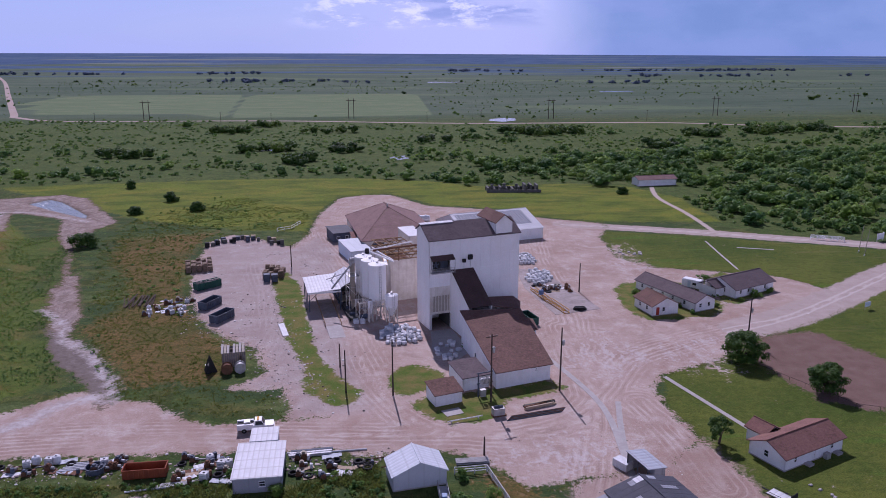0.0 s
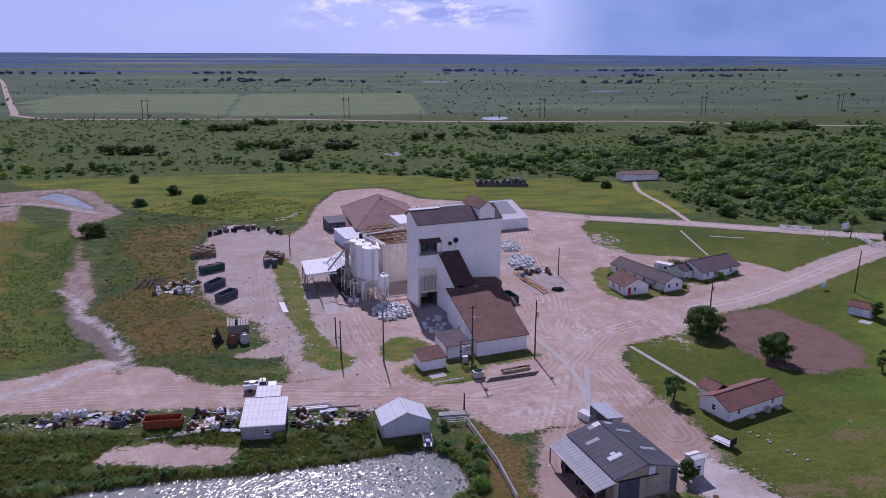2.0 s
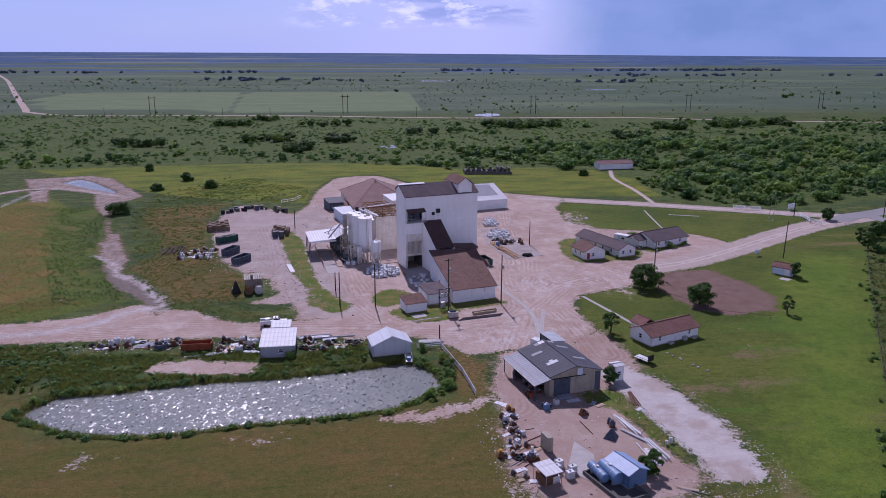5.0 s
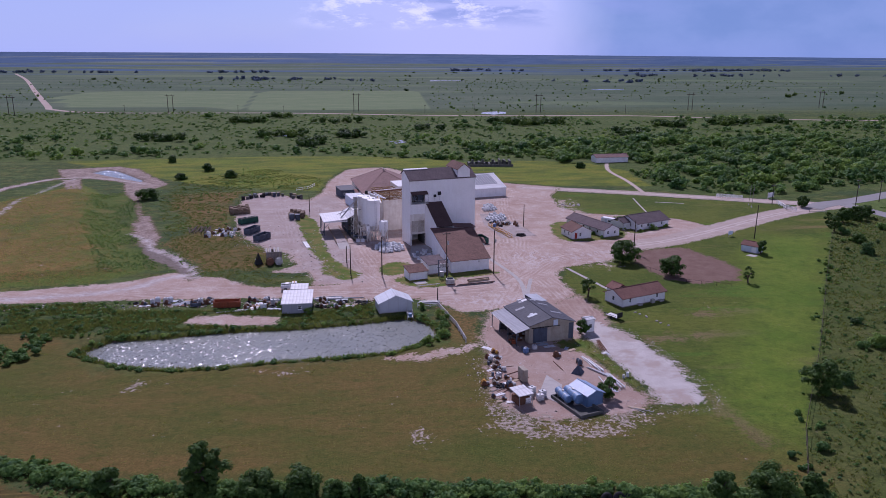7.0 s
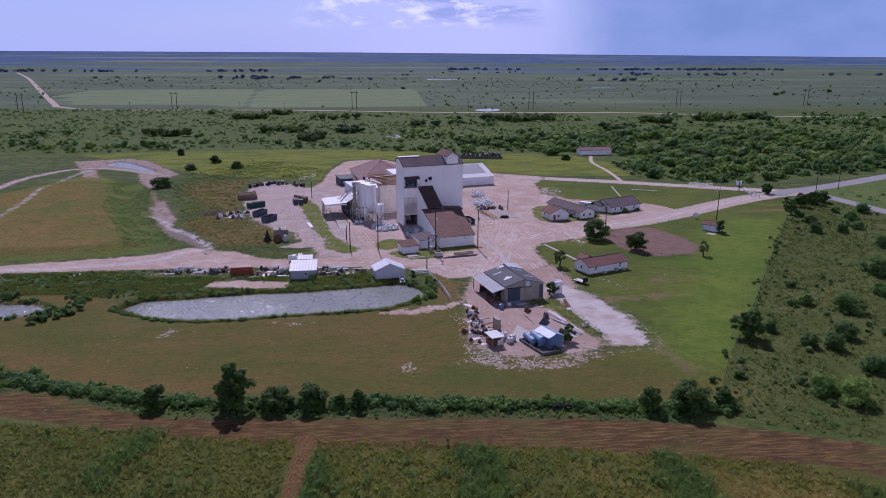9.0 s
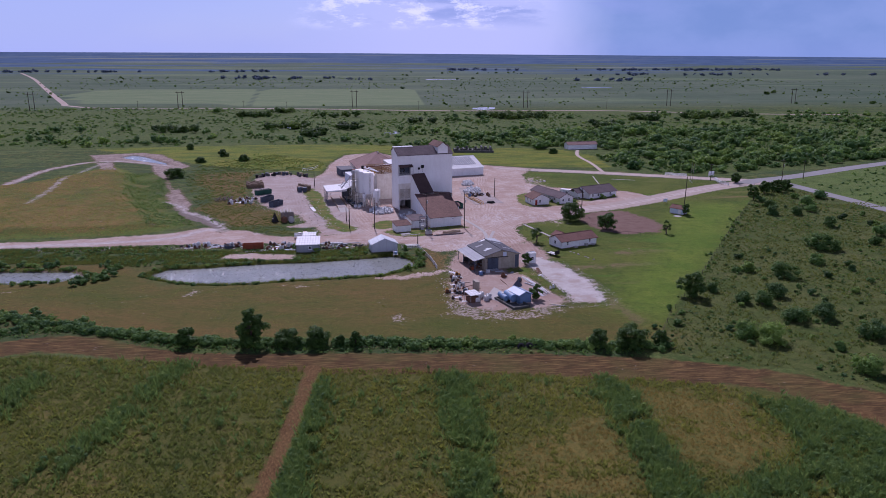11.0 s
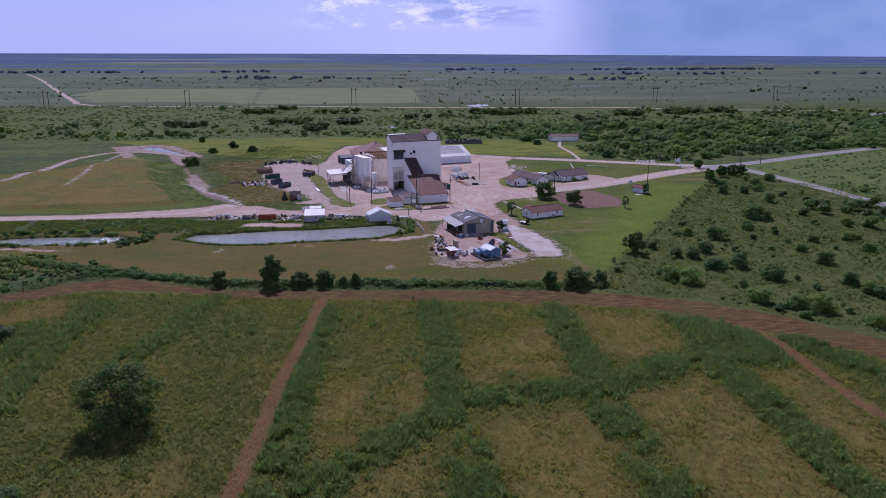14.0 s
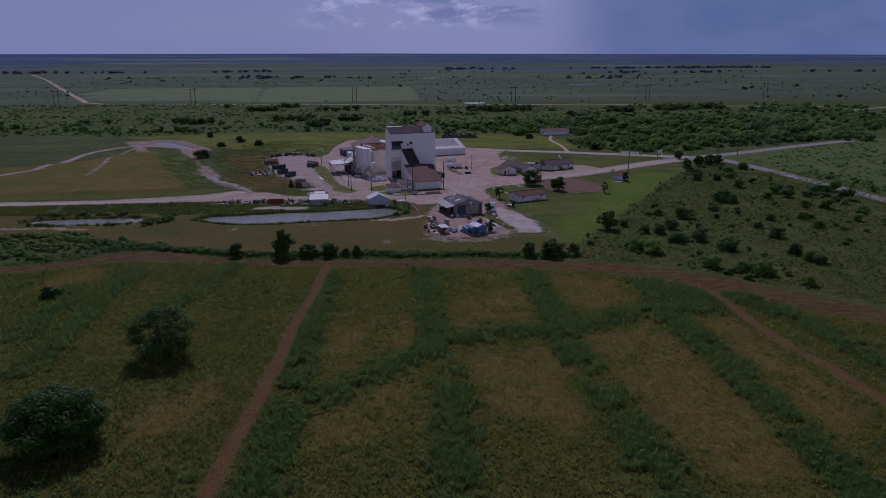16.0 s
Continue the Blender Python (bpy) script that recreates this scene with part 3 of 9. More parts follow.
STRAW_PLOTS = [
    [(19, -51), (40, -36), (40, -60.5), (25, -65), (18.6, -68)], [(48.9, -30), (64, -34), (64.6, -51.3), (55, -58), (46.9, -58)],
    [(45.6, -74.6), (61, -68), (64.6, -72.8), (64.2, -105.8), (62, -128), (50, -128), (45.8, -118), (45, -99.5)],
    [(18.9, -82.5), (36.6, -76.5), (37.6, -86.5), (36.8, -109), (33, -114), (22.1, -104), (18.8, -98)],
    [(71.6, -69), (80, -66), (80.6, -93), (80, -110), (70.6, -122), (70.8, -88)],
    [(-8.0, -61), (4.0, -60.6), (1.0, -81.5), (-7.4, -87)], [(6.3, -61), (12.8, -59.6), (11.4, -76), (5.6, -78.6)],
    [(-36, -95), (-23.8, -85), (-25, -102), (-36, -112)], [(-9, -104), (0.6, -94), (10, -90), (6.5, -110), (-9, -115)], [(-78, -10), (-66, -10), (-66, -24), (-80, -28)],
]
TRACKS = [
    [(-100, 87), (-40, 89), (-10, 86), (6, 84), (22, 83), (34, 87), (42, 96), (52, 110), (66, 118), (90, 127)],
    [(-3, 130), (-1, 115), (2, 102), (6, 92), (12, 85), (24, 81), (36, 84)],
    [(-17, 232), (-14, 210), (-10, 195), (-5, 175)], [(-12, 260), (-6, 284), (8, 288), (18, 270), (30, 258)],
    [(44, 130), (42, 110), (40, 92), (34, 74), (28, 58), (26, 44)], [(60, 225), (54, 200), (50, 170), (48, 140), (44, 118)],
    [(48, 92), (50, 78), (50, 64)], [(-24, 110), (-20, 130), (-24, 160), (-30, 190)],
]


def inside_distance(P, ring):
    """Signed distance of points P (n, 2) to an outline: negative inside."""
    R = np.array(ring, float)
    best, crossed = np.full(len(P), 1e9), np.zeros(len(P), bool)
    for a, b in zip(R, np.roll(R, -1, 0)):
        d = b - a
        s = np.clip(((P - a) @ d) / (d @ d), 0, 1)
        best = np.minimum(best, np.hypot(*(P - a - s[:, None] * d).T))
        up = (a[1] > P[:, 1]) != (b[1] > P[:, 1])
        crossed ^= up & (P[:, 0] < (b[0] - a[0]) * (P[:, 1] - a[1]) / (b[1] - a[1] if b[1] != a[1] else 1e-9) + a[0])
    return np.where(crossed, -best, best)


def line_distance(P, line):
    R = np.array(line, float)
    best = np.full(len(P), 1e9)
    for a, b in zip(R, R[1:]):
        d = b - a
        s = np.clip(((P - a) @ d) / (d @ d), 0, 1)
        best = np.minimum(best, np.hypot(*(P - a - s[:, None] * d).T))
    return best


def smooth_line(line, steps=6):
    """A curve through the points of a centre line."""
    R = np.array([line[0], *line, line[-1]], float)
    out = []
    for a, b, c, d in zip(R, R[1:], R[2:], R[3:]):
        for s in np.linspace(0, 1, steps, endpoint=False):
            out.append(0.5 * (2 * b + (c - a) * s + (2 * a - 5 * b + 4 * c - d) * s**2 + (3 * b - a - 3 * c + d) * s**3))
    return [*out, R[-1]]


def near_only(P, outline, fn, pad=9.0):
    """The distance function, worked out only round the outline's box; 9 elsewhere."""
    R = np.array(outline, float)
    lo, hi = R.min(0) - pad, R.max(0) + pad
    use = ((P > lo) & (P < hi)).all(1)
    out = np.full(len(P), 9.0)
    out[use] = np.clip(fn(P[use], outline), -9, 9)
    return out


def area(P, *rings):
    return np.minimum.reduce([near_only(P, r, inside_distance) for r in rings])


def strip(P, width, *lines):
    return np.minimum.reduce([near_only(P, smooth_line(l), line_distance) - width / 2 for l in lines])


def soft_noise(P, size, seed):
    """Smooth noise in 0..1 on the plan, from a small random lattice."""
    rng = np.random.default_rng(seed)
    T = rng.random((128, 128))
    q = P / size
    i, f = np.floor(q).astype(int), q - np.floor(q)
    f = f * f * (3 - 2 * f)
    at = lambda dx, dy: T[(i[:, 0] + dx) % 128, (i[:, 1] + dy) % 128]
    return (at(0, 0) * (1 - f[:, 0]) + at(1, 0) * f[:, 0]) * (1 - f[:, 1]) + (at(0, 1) * (1 - f[:, 0]) + at(1, 1) * f[:, 0]) * f[:, 1]


def ponds(P):
    return area(P, MAIN_POND, WEST_POND, UPPER_POND)


def lie(P):
    """Height of the ground at points of the plan."""
    z = np.zeros(len(P))
    pond = ponds(P)
    z -= np.clip(1.0 - pond / 1.6, 0, 2.2) * 0.45
    mound = area(P, MOUND)
    z += np.clip(-mound / 9.0, 0, 1) ** 1.5 * 1.6
    creek = strip(P, 3.0, CREEK)
    z -= np.clip(1 - creek / 2.0, 0, 1) * 0.35
    far = np.clip((P[:, 1] - 2400) / 1600, 0, 1)
    skyline = 57.5 - np.where(P[:, 0] > 0, 0.0055, 0.001) * P[:, 0]
    return z + skyline * far**1.5


# ---- ground ----
def steps(lo, hi, fine, lo_far, hi_far):
    mid = list(np.arange(lo, hi + 0.01, fine))
    up, down, s = [hi], [lo], fine
    while up[-1] < hi_far:
        s *= 1.16
        up.append(min(up[-1] + s, hi_far))
    s = fine
    while down[-1] > lo_far:
        s *= 1.16
        down.append(max(down[-1] - s, lo_far))
    return np.array(down[:0:-1] + mid + up[1:])


xs, ys = steps(-170, 215, 1.2, -3600, 3600), steps(-150, 330, 1.2, -900, 4000)
GX, GY = np.meshgrid(xs, ys)
plan = np.c_[GX.ravel(), GY.ravel()]
nx, ny = len(xs), len(ys)
idx = np.arange(nx * ny).reshape(ny, nx)
quads = np.c_[idx[:-1, :-1].ravel(), idx[:-1, 1:].ravel(), idx[1:, 1:].ravel(), idx[1:, :-1].ravel()]

covers = {
    "dirt": np.minimum(area(plan, WEST_ROAD, YARD, PLANT, SOUTH_LANE, SOUTH_YARD), strip(plan, 9.0, UPPER_ROAD) ),
    "road": np.minimum(strip(plan, 11.0, RIGHT_ROAD), strip(plan, 8.5, UPPER_ROAD)),
    "gravel": area(plan, GRAVEL),
    "patch": area(plan, *PATCHES),
    "lawn": area(plan, LAWN, GATE_LAWN),
    "north": area(plan, NORTH_LAWN),
    "olive": area(plan, OLIVE),
    "infield": area(plan, INFIELD),
    "mound": area(plan, MOUND),
    "bank": np.minimum(area(plan, UPPER_BANK, *CREEK_BEDS), np.minimum(strip(plan, 1.0, CREEK), strip(plan, 5.0, WASH_WEST))),
    "brown": area(plan, SOUTH_YARD, SOUTH_LANE),
    "palepatch": area(plan, *PALE_DIRT),
    "broken": area(plan, *BROKEN),
    "rough": area(plan, ROUGH, POND_FRINGE),
    "creekside": area(plan, CREEKSIDE),
    "mud": area(plan, CREEK_GREY),
    "verdant": area(plan, EAST_LAWN),
    "scuff": strip(plan, 2.4, *SCUFFS),
    "wash": np.minimum(strip(plan, 2.6, WASH), np.minimum(strip(plan, 1.8, CHANNEL), np.minimum(strip(plan, 1.6, WASH_WEST), strip(plan, 0.7, SCARS)))),
    "bare": area(plan, POND_BARE, POND_BARE_SOUTH, SPIT),
    "pale": area(plan, *PALE_FIELDS),
    "field": area(plan, NEAR_FIELD),
    "red": area(plan, RED_STRIP),
    "lane": strip(plan, 2.5, FIELD_LANE, FIELD_LANE_EAST),
    "scrub": area(plan, SCRUB_EDGE, EAST_SCRUB),
    "leas": area(plan, LEAS),
    "pasture": area(plan, EAST_SCRUB),
    "yard": area(plan, YARD),
    "weed": strip(plan, 3.6, *WEED_LANES[:8]),
    "straw": area(plan, *STRAW_PLOTS),
    "farroad": strip(plan, 2.0, HALL_PATH),
    "track": strip(plan, 0.0, *TRACKS, RIGHT_ROAD, UPPER_ROAD),
    "shore": ponds(plan),
}


def ground_mat():
    k = Mat("ground", 1.0)
    k.b.inputs["Specular IOR Level"].default_value = 0.08
    n0, n1, n2, n3, n4 = k.noise(0.012, 4), k.noise(0.05, 5), k.noise(0.3, 5), k.noise(1.4, 5), k.noise(6.0, 3)
    edge = k.calc("ADD", k.calc("MULTIPLY", n2, 4.5), k.calc("MULTIPLY", n3, 4.0))
    edge = k.calc("ADD", edge, k.calc("MULTIPLY", n4, 1.4))
    edge = k.calc("SUBTRACT", edge, 4.95)

    def layer(base, name, colour, ragged=1.0, width=0.5, grow=0.0):
        d = k.calc("ADD", k.attr(name), k.calc("MULTIPLY", edge, ragged))
        return k.mix(k.span(d, grow + width * 0.7, grow - width * 0.7), base, colour)

    def two(a, b, f, lo=0.35, hi=0.65):
        return k.mix(k.span(f, lo, hi), a, b)

    mottle = k.noise(0.9, 6, 0.8)
    speck = k.noise(3.4, 6, 0.85)
    # wild grass
    bands = k.noise(0.008, 5, 0.65, k.shrink(k.place(), (0.35, 1.5, 1.0)))
    c = two((0.07, 0.115, 0.036), (0.1, 0.14, 0.046), n1)
    c = two(c, (0.115, 0.15, 0.052), n0, 0.55, 0.8)
    c = k.mix(k.span(bands, 0.4, 0.62, 0, 0.7), c, (0.0749, 0.095, 0.0265))
    c = k.mix(k.span(k.noise(0.118, 5, 0.546), 0.5, 0.64, 0, 0.75), c, (0.171, 0.135, 0.0452))
    c = k.mix(k.span(n3, 0.35, 0.7, 0, 0.6), c, (0.0535, 0.088, 0.0156))
    tussock = k.noise(0.24, 7, 0.78)
    c = k.mix(k.span(tussock, 0.48, 0.55, 0, 0.8), c, (0.036, 0.058, 0.014))
    c = k.mix(k.span(tussock, 0.45, 0.38, 0, 0.45), c, (0.16, 0.165, 0.045))
    far_off = k.node("ShaderNodeSeparateXYZ", Vector=k.place()).outputs[1]
    woods = k.noise(0.004, 5, 0.6, k.shrink(k.place(), (0.25, 1.6, 1.0)))
    sward = k.noise(0.03, 7, 0.78, k.shrink(k.place(), (0.45, 1.5, 1.0)))
    c = k.mix(k.span(sward, 0.49, 0.55, 0, 0.75), c, (0.042, 0.078, 0.034))
    c = k.mix(k.span(sward, 0.46, 0.4, 0, 0.55), c, (0.138, 0.175, 0.068))
    heathy = two((0.068, 0.115, 0.028), (0.116, 0.152, 0.044), k.noise(0.05, 6, 0.7), 0.38, 0.6)
    heathy = k.mix(k.span(k.noise(0.16, 6, 0.75), 0.54, 0.62, 0, 0.5), heathy, (0.14, 0.135, 0.05))
    heathy = k.mix(k.span(tussock, 0.49, 0.55, 0, 0.7), heathy, (0.042, 0.07, 0.016))
    c = layer(c, "scrub", k.mix(k.span(n3, 0.45, 0.62, 0, 0.6), heathy, (0.05, 0.075, 0.02)), 2.0, 3.0, 6.0)
    rank = two((0.063, 0.093, 0.021), (0.102, 0.117, 0.034), k.noise(0.05, 6, 0.7), 0.4, 0.6)
    rank = k.mix(k.span(k.noise(0.5, 7, 0.8), 0.5, 0.58, 0, 0.75), rank, (0.034, 0.05, 0.014))
    rank = k.mix(k.span(k.noise(0.22, 6, 0.75), 0.54, 0.64, 0, 0.6), rank, (0.14, 0.135, 0.05))
    c = layer(c, "pasture", rank, 2.0, 2.0)
    c = layer(c, "leas", k.mix(k.span(k.noise(0.12, 6, 0.75), 0.45, 0.62, 0, 0.7), two((0.095, 0.15, 0.036), (0.13, 0.175, 0.05), n1), (0.06, 0.1, 0.026)), 1.0, 1.0)
    c = layer(c, "north", k.mix(k.span(k.noise(0.07, 5, 0.7, k.shrink(k.place(), (0.6, 1.6, 1.0))), 0.46, 0.6, 0, 0.8), two((0.14, 0.185, 0.021), (0.2, 0.2, 0.029), n1), (0.0696, 0.11, 0.0187)), 2.0, 1.0)
    heath = two((0.155, 0.118, 0.03), (0.25, 0.15, 0.05), k.noise(0.06, 6, 0.7), 0.36, 0.58)
    heath = k.mix(k.span(k.noise(0.028, 6, 0.7, None, 0.8), 0.48, 0.58, 0, 0.8), heath, (0.1, 0.12, 0.028))
    heath = k.mix(k.span(n3, 0.45, 0.6, 0, 0.5), heath, (0.07, 0.075, 0.02))
    c = layer(c, "mound", k.mix(k.span(k.noise(0.3, 6, 0.75), 0.42, 0.6), (0.08, 0.13, 0.022), (0.125, 0.17, 0.032)), 1.5, 1.0)
    c = layer(c, "mound", heath, 5.0, 7.0, -5.0)
    c = layer(c, "rough", k.mix(k.span(n3, 0.4, 0.62, 0, 0.7), two((0.105, 0.1, 0.026), (0.225, 0.135, 0.055), k.noise(0.06, 6, 0.72), 0.38, 0.56), (0.06, 0.062, 0.018)), 3.0, 2.0)
    lush = two((0.066, 0.105, 0.02), (0.11, 0.15, 0.028), k.noise(0.35, 6, 0.75), 0.4, 0.6)
    spread = k.calc("ADD", k.attr("creekside"), k.calc("MULTIPLY", k.calc("SUBTRACT", k.noise(0.06, 5, 0.7), 0.5), 24))
    c = k.mix(k.span(spread, 1.5, -4.5), c, k.mix(k.span(k.noise(0.09, 5, 0.7), 0.52, 0.64, 0, 0.7), lush, (0.17, 0.14, 0.045)))
    meadow = two((0.083, 0.097, 0.02), (0.156, 0.104, 0.035), k.noise(0.03, 6, 0.7, k.shrink(k.place(), (0.6, 1.5, 1.0)), 0.5), 0.36, 0.58)
    meadow = k.mix(k.span(k.noise(0.35, 6, 0.75, k.shrink(k.place(), (0.6, 1.4, 1.0))), 0.5, 0.64, 0, 0.6), meadow, (0.06, 0.082, 0.018))
    c = layer(c, "olive", meadow, 1.0, 1.0)
    lawn = two((0.062, 0.098, 0.016), (0.122, 0.142, 0.025), k.noise(0.028, 6, 0.65), 0.4, 0.6)
    lawn = k.mix(k.span(k.noise(0.4, 6, 0.75, k.shrink(k.place(), (0.5, 1.6, 1.0))), 0.5, 0.62, 0, 0.6), lawn, (0.055, 0.085, 0.015))
    lawn = k.mix(k.span(n2, 0.55, 0.75, 0, 0.6), lawn, (0.128, 0.14, 0.0351))
    worn_line = k.noise(0.045, 4, 0.6, k.shrink(k.place(), (0.35, 2.2, 1.0)), 0.6)
    lawn = k.mix(k.span(worn_line, 0.58, 0.68, 0, 0.75), lawn, (0.205, 0.155, 0.068))
    lawn = k.mix(k.span(worn_line, 0.42, 0.34, 0, 0.7), lawn, (0.08, 0.165, 0.02))
    lawn = layer(lawn, "scuff", (0.19, 0.145, 0.078), 2.6, 1.6)
    lawn = layer(lawn, "verdant", k.mix(k.span(n2, 0.45, 0.65, 0, 0.6), two((0.1, 0.17, 0.018), (0.15, 0.2, 0.026), n1), (0.07, 0.125, 0.016)), 4.0, 8.0, 1.0)
    c = layer(c, "lawn", lawn, 0.8, 0.6)
    c = layer(c, "olive", meadow, 3.0, 8.0, 3.0)
    straw = k.noise(0.07, 5, 0.6, k.shrink(k.place(), (1.0, 0.6, 1.0)), 0.4)
    field = two((0.066, 0.076, 0.016), (0.105, 0.1, 0.024), n2)
    field = k.mix(k.span(straw, 0.52, 0.64, 0, 0.7), field, (0.182, 0.135, 0.0429))
    field = layer(field, "straw", k.mix(k.span(k.noise(0.5, 6, 0.75), 0.48, 0.6, 0, 0.7), two((0.205, 0.142, 0.038), (0.15, 0.125, 0.032), n2), (0.085, 0.09, 0.02)), 4.0, 5.0, -1.0)
    field = k.mix(k.span(n4, 0.45, 0.7, 0, 0.3), field, (0.161, 0.15, 0.0468))
    field = k.mix(k.span(n3, 0.45, 0.65, 0, 0.6), field, (0.0642, 0.085, 0.0195))
    c = layer(c, "field", field, 0.6, 0.8)
    c = layer(c, "weed", two((0.05, 0.078, 0.022), (0.08, 0.105, 0.03), n3), 4.4, 3.2)
    shade_of = k.mix(k.span(mottle, 0.38, 0.64), (0.66, 0.7, 0.64), (1.18, 1.16, 1.12))
    c = k.mix(0.7, c, shade_of, "MULTIPLY")
    # dark specks painted as the small shadows among grass, then pale flecks
    c = k.mix(k.span(speck, 0.51, 0.6, 0.0, 0.68), c, (0.032, 0.05, 0.011))
    c = k.mix(k.span(speck, 0.47, 0.36, 0.0, 0.38), c, (0.2, 0.2, 0.056))
    # the far plain: grey-green grass, with distance haze mixed into its colour
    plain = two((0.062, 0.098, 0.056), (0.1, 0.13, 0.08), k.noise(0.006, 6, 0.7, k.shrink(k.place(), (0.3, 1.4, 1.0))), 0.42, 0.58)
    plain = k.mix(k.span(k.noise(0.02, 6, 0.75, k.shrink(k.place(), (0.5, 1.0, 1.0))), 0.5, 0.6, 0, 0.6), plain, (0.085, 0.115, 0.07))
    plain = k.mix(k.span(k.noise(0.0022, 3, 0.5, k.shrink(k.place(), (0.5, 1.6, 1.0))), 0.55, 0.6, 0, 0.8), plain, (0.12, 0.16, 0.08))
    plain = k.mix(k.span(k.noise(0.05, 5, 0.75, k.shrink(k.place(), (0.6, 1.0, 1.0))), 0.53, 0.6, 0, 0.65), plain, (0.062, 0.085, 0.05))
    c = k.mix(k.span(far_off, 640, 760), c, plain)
    # belts of blue-green woods, their blue painted in for distance haze
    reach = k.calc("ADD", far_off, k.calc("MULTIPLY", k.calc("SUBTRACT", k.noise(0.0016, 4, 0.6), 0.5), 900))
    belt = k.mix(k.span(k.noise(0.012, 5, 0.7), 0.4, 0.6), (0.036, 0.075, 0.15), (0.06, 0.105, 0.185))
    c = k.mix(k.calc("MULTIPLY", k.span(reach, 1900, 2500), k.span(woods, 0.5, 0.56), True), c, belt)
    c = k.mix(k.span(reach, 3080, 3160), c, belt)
    # belts of pale grey-green fields between the woods
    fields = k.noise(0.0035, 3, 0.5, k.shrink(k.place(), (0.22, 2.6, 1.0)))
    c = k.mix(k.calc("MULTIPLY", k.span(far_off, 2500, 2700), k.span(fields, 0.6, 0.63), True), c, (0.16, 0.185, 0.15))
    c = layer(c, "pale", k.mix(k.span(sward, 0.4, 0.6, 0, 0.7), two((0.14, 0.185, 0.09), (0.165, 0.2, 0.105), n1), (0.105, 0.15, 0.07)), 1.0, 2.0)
    mown = k.noise(1.1, 5, 0.7, k.shrink(k.place(), (0.22, 1.6, 1.0)), 0.4)
    red = two((0.066, 0.038, 0.017), (0.105, 0.06, 0.027), n2)
    red = k.mix(k.span(mown, 0.5, 0.62, 0, 0.85), red, (0.205, 0.13, 0.046))
    red = k.mix(k.span(mown, 0.46, 0.36, 0, 0.8), red, (0.05, 0.036, 0.015))
    red = k.mix(k.span(speck, 0.5, 0.6, 0, 0.5), red, (0.05, 0.04, 0.016))
    red = k.mix(k.span(speck, 0.46, 0.38, 0, 0.45), red, (0.21, 0.145, 0.055))
    red = k.mix(k.span(n1, 0.5, 0.66, 0, 0.55), red, (0.0963, 0.095, 0.0265))
    c = layer(c, "red", red, 0.8, 0.6)
    chaff = k.noise(2.4, 6, 0.75, k.shrink(k.place(), (1.6, 0.5, 1.0)), 0.3)
    lane = two((0.1, 0.055, 0.022), (0.14, 0.083, 0.034), n2)
    lane = k.mix(k.span(chaff, 0.5, 0.62, 0, 0.75), lane, (0.23, 0.145, 0.058))
    lane = k.mix(k.span(chaff, 0.46, 0.38, 0, 0.8), lane, (0.06, 0.04, 0.02))
    c = layer(c, "lane", lane, 0.6, 0.5)
    # bare earth
    dirt = two((0.352, 0.243, 0.192), (0.45, 0.342, 0.288), n1, 0.4, 0.6)
    dirt = k.mix(k.span(k.noise(0.16, 6, 0.75), 0.5, 0.68, 0, 0.75), dirt, (0.56, 0.49, 0.45))
    dirt = k.mix(k.span(k.noise(0.1, 6, 0.75, None, 1.0), 0.54, 0.7, 0, 0.7), dirt, (0.27, 0.185, 0.15))
    dirt = k.mix(k.span(n2, 0.5, 0.75, 0, 0.7), dirt, (0.53, 0.45, 0.4))
    dirt = k.mix(k.span(n3, 0.5, 0.8, 0, 0.45), dirt, (0.29, 0.2, 0.165))
    dirt = k.mix(k.span(n4, 0.45, 0.7, 0, 0.5), dirt, (0.25, 0.18, 0.15))
    dirt = k.mix(k.span(n4, 0.5, 0.3, 0, 0.35), dirt, (0.58, 0.5, 0.46))
    litter = k.noise(2.3, 8, 0.85)
    where = k.span(k.noise(0.09, 4), 0.42, 0.6)
    dirt = k.mix(k.calc("MULTIPLY", k.span(litter, 0.56, 0.62), k.calc("ADD", k.calc("MULTIPLY", where, 0.6), 0.15)), dirt, (0.17, 0.13, 0.105))
    dirt = k.mix(k.calc("MULTIPLY", k.span(litter, 0.44, 0.38), k.calc("ADD", k.calc("MULTIPLY", where, 0.6), 0.15)), dirt, (0.64, 0.58, 0.55))
    # wheel tracks that fade in and out
    rut = k.calc("ABSOLUTE", k.calc("SUBTRACT", k.calc("ADD", k.attr("track"), k.calc("MULTIPLY", k.calc("SUBTRACT", n2, 0.5), 1.4)), 0.9))
    swing = k.calc("ADD", k.attr("track"), k.calc("MULTIPLY", k.calc("SUBTRACT", n1, 0.5), 2.2))
    lanes = k.calc("SINE", k.calc("MULTIPLY", swing, 5.2))
    near = k.span(k.attr("track"), 6.5, 3.0)
    fade = k.calc("MULTIPLY", near, k.span(k.noise(0.11, 3), 0.4, 0.62))
    dirt = k.mix(k.calc("MULTIPLY", k.span(lanes, 0.55, 0.95), k.calc("MULTIPLY", fade, 0.55)), dirt, (0.56, 0.48, 0.43))
    dirt = k.mix(k.calc("MULTIPLY", k.span(lanes, -0.6, -0.95), k.calc("MULTIPLY", fade, 0.5)), dirt, (0.27, 0.19, 0.155))
    c = layer(c, "dirt", dirt, 1.0, 0.4)
    c = layer(c, "yard", k.mix(0.5, dirt, two((0.3, 0.26, 0.25), (0.4, 0.36, 0.35), k.noise(0.08, 5, 0.7))), 1.0, 3.0, -1.5)
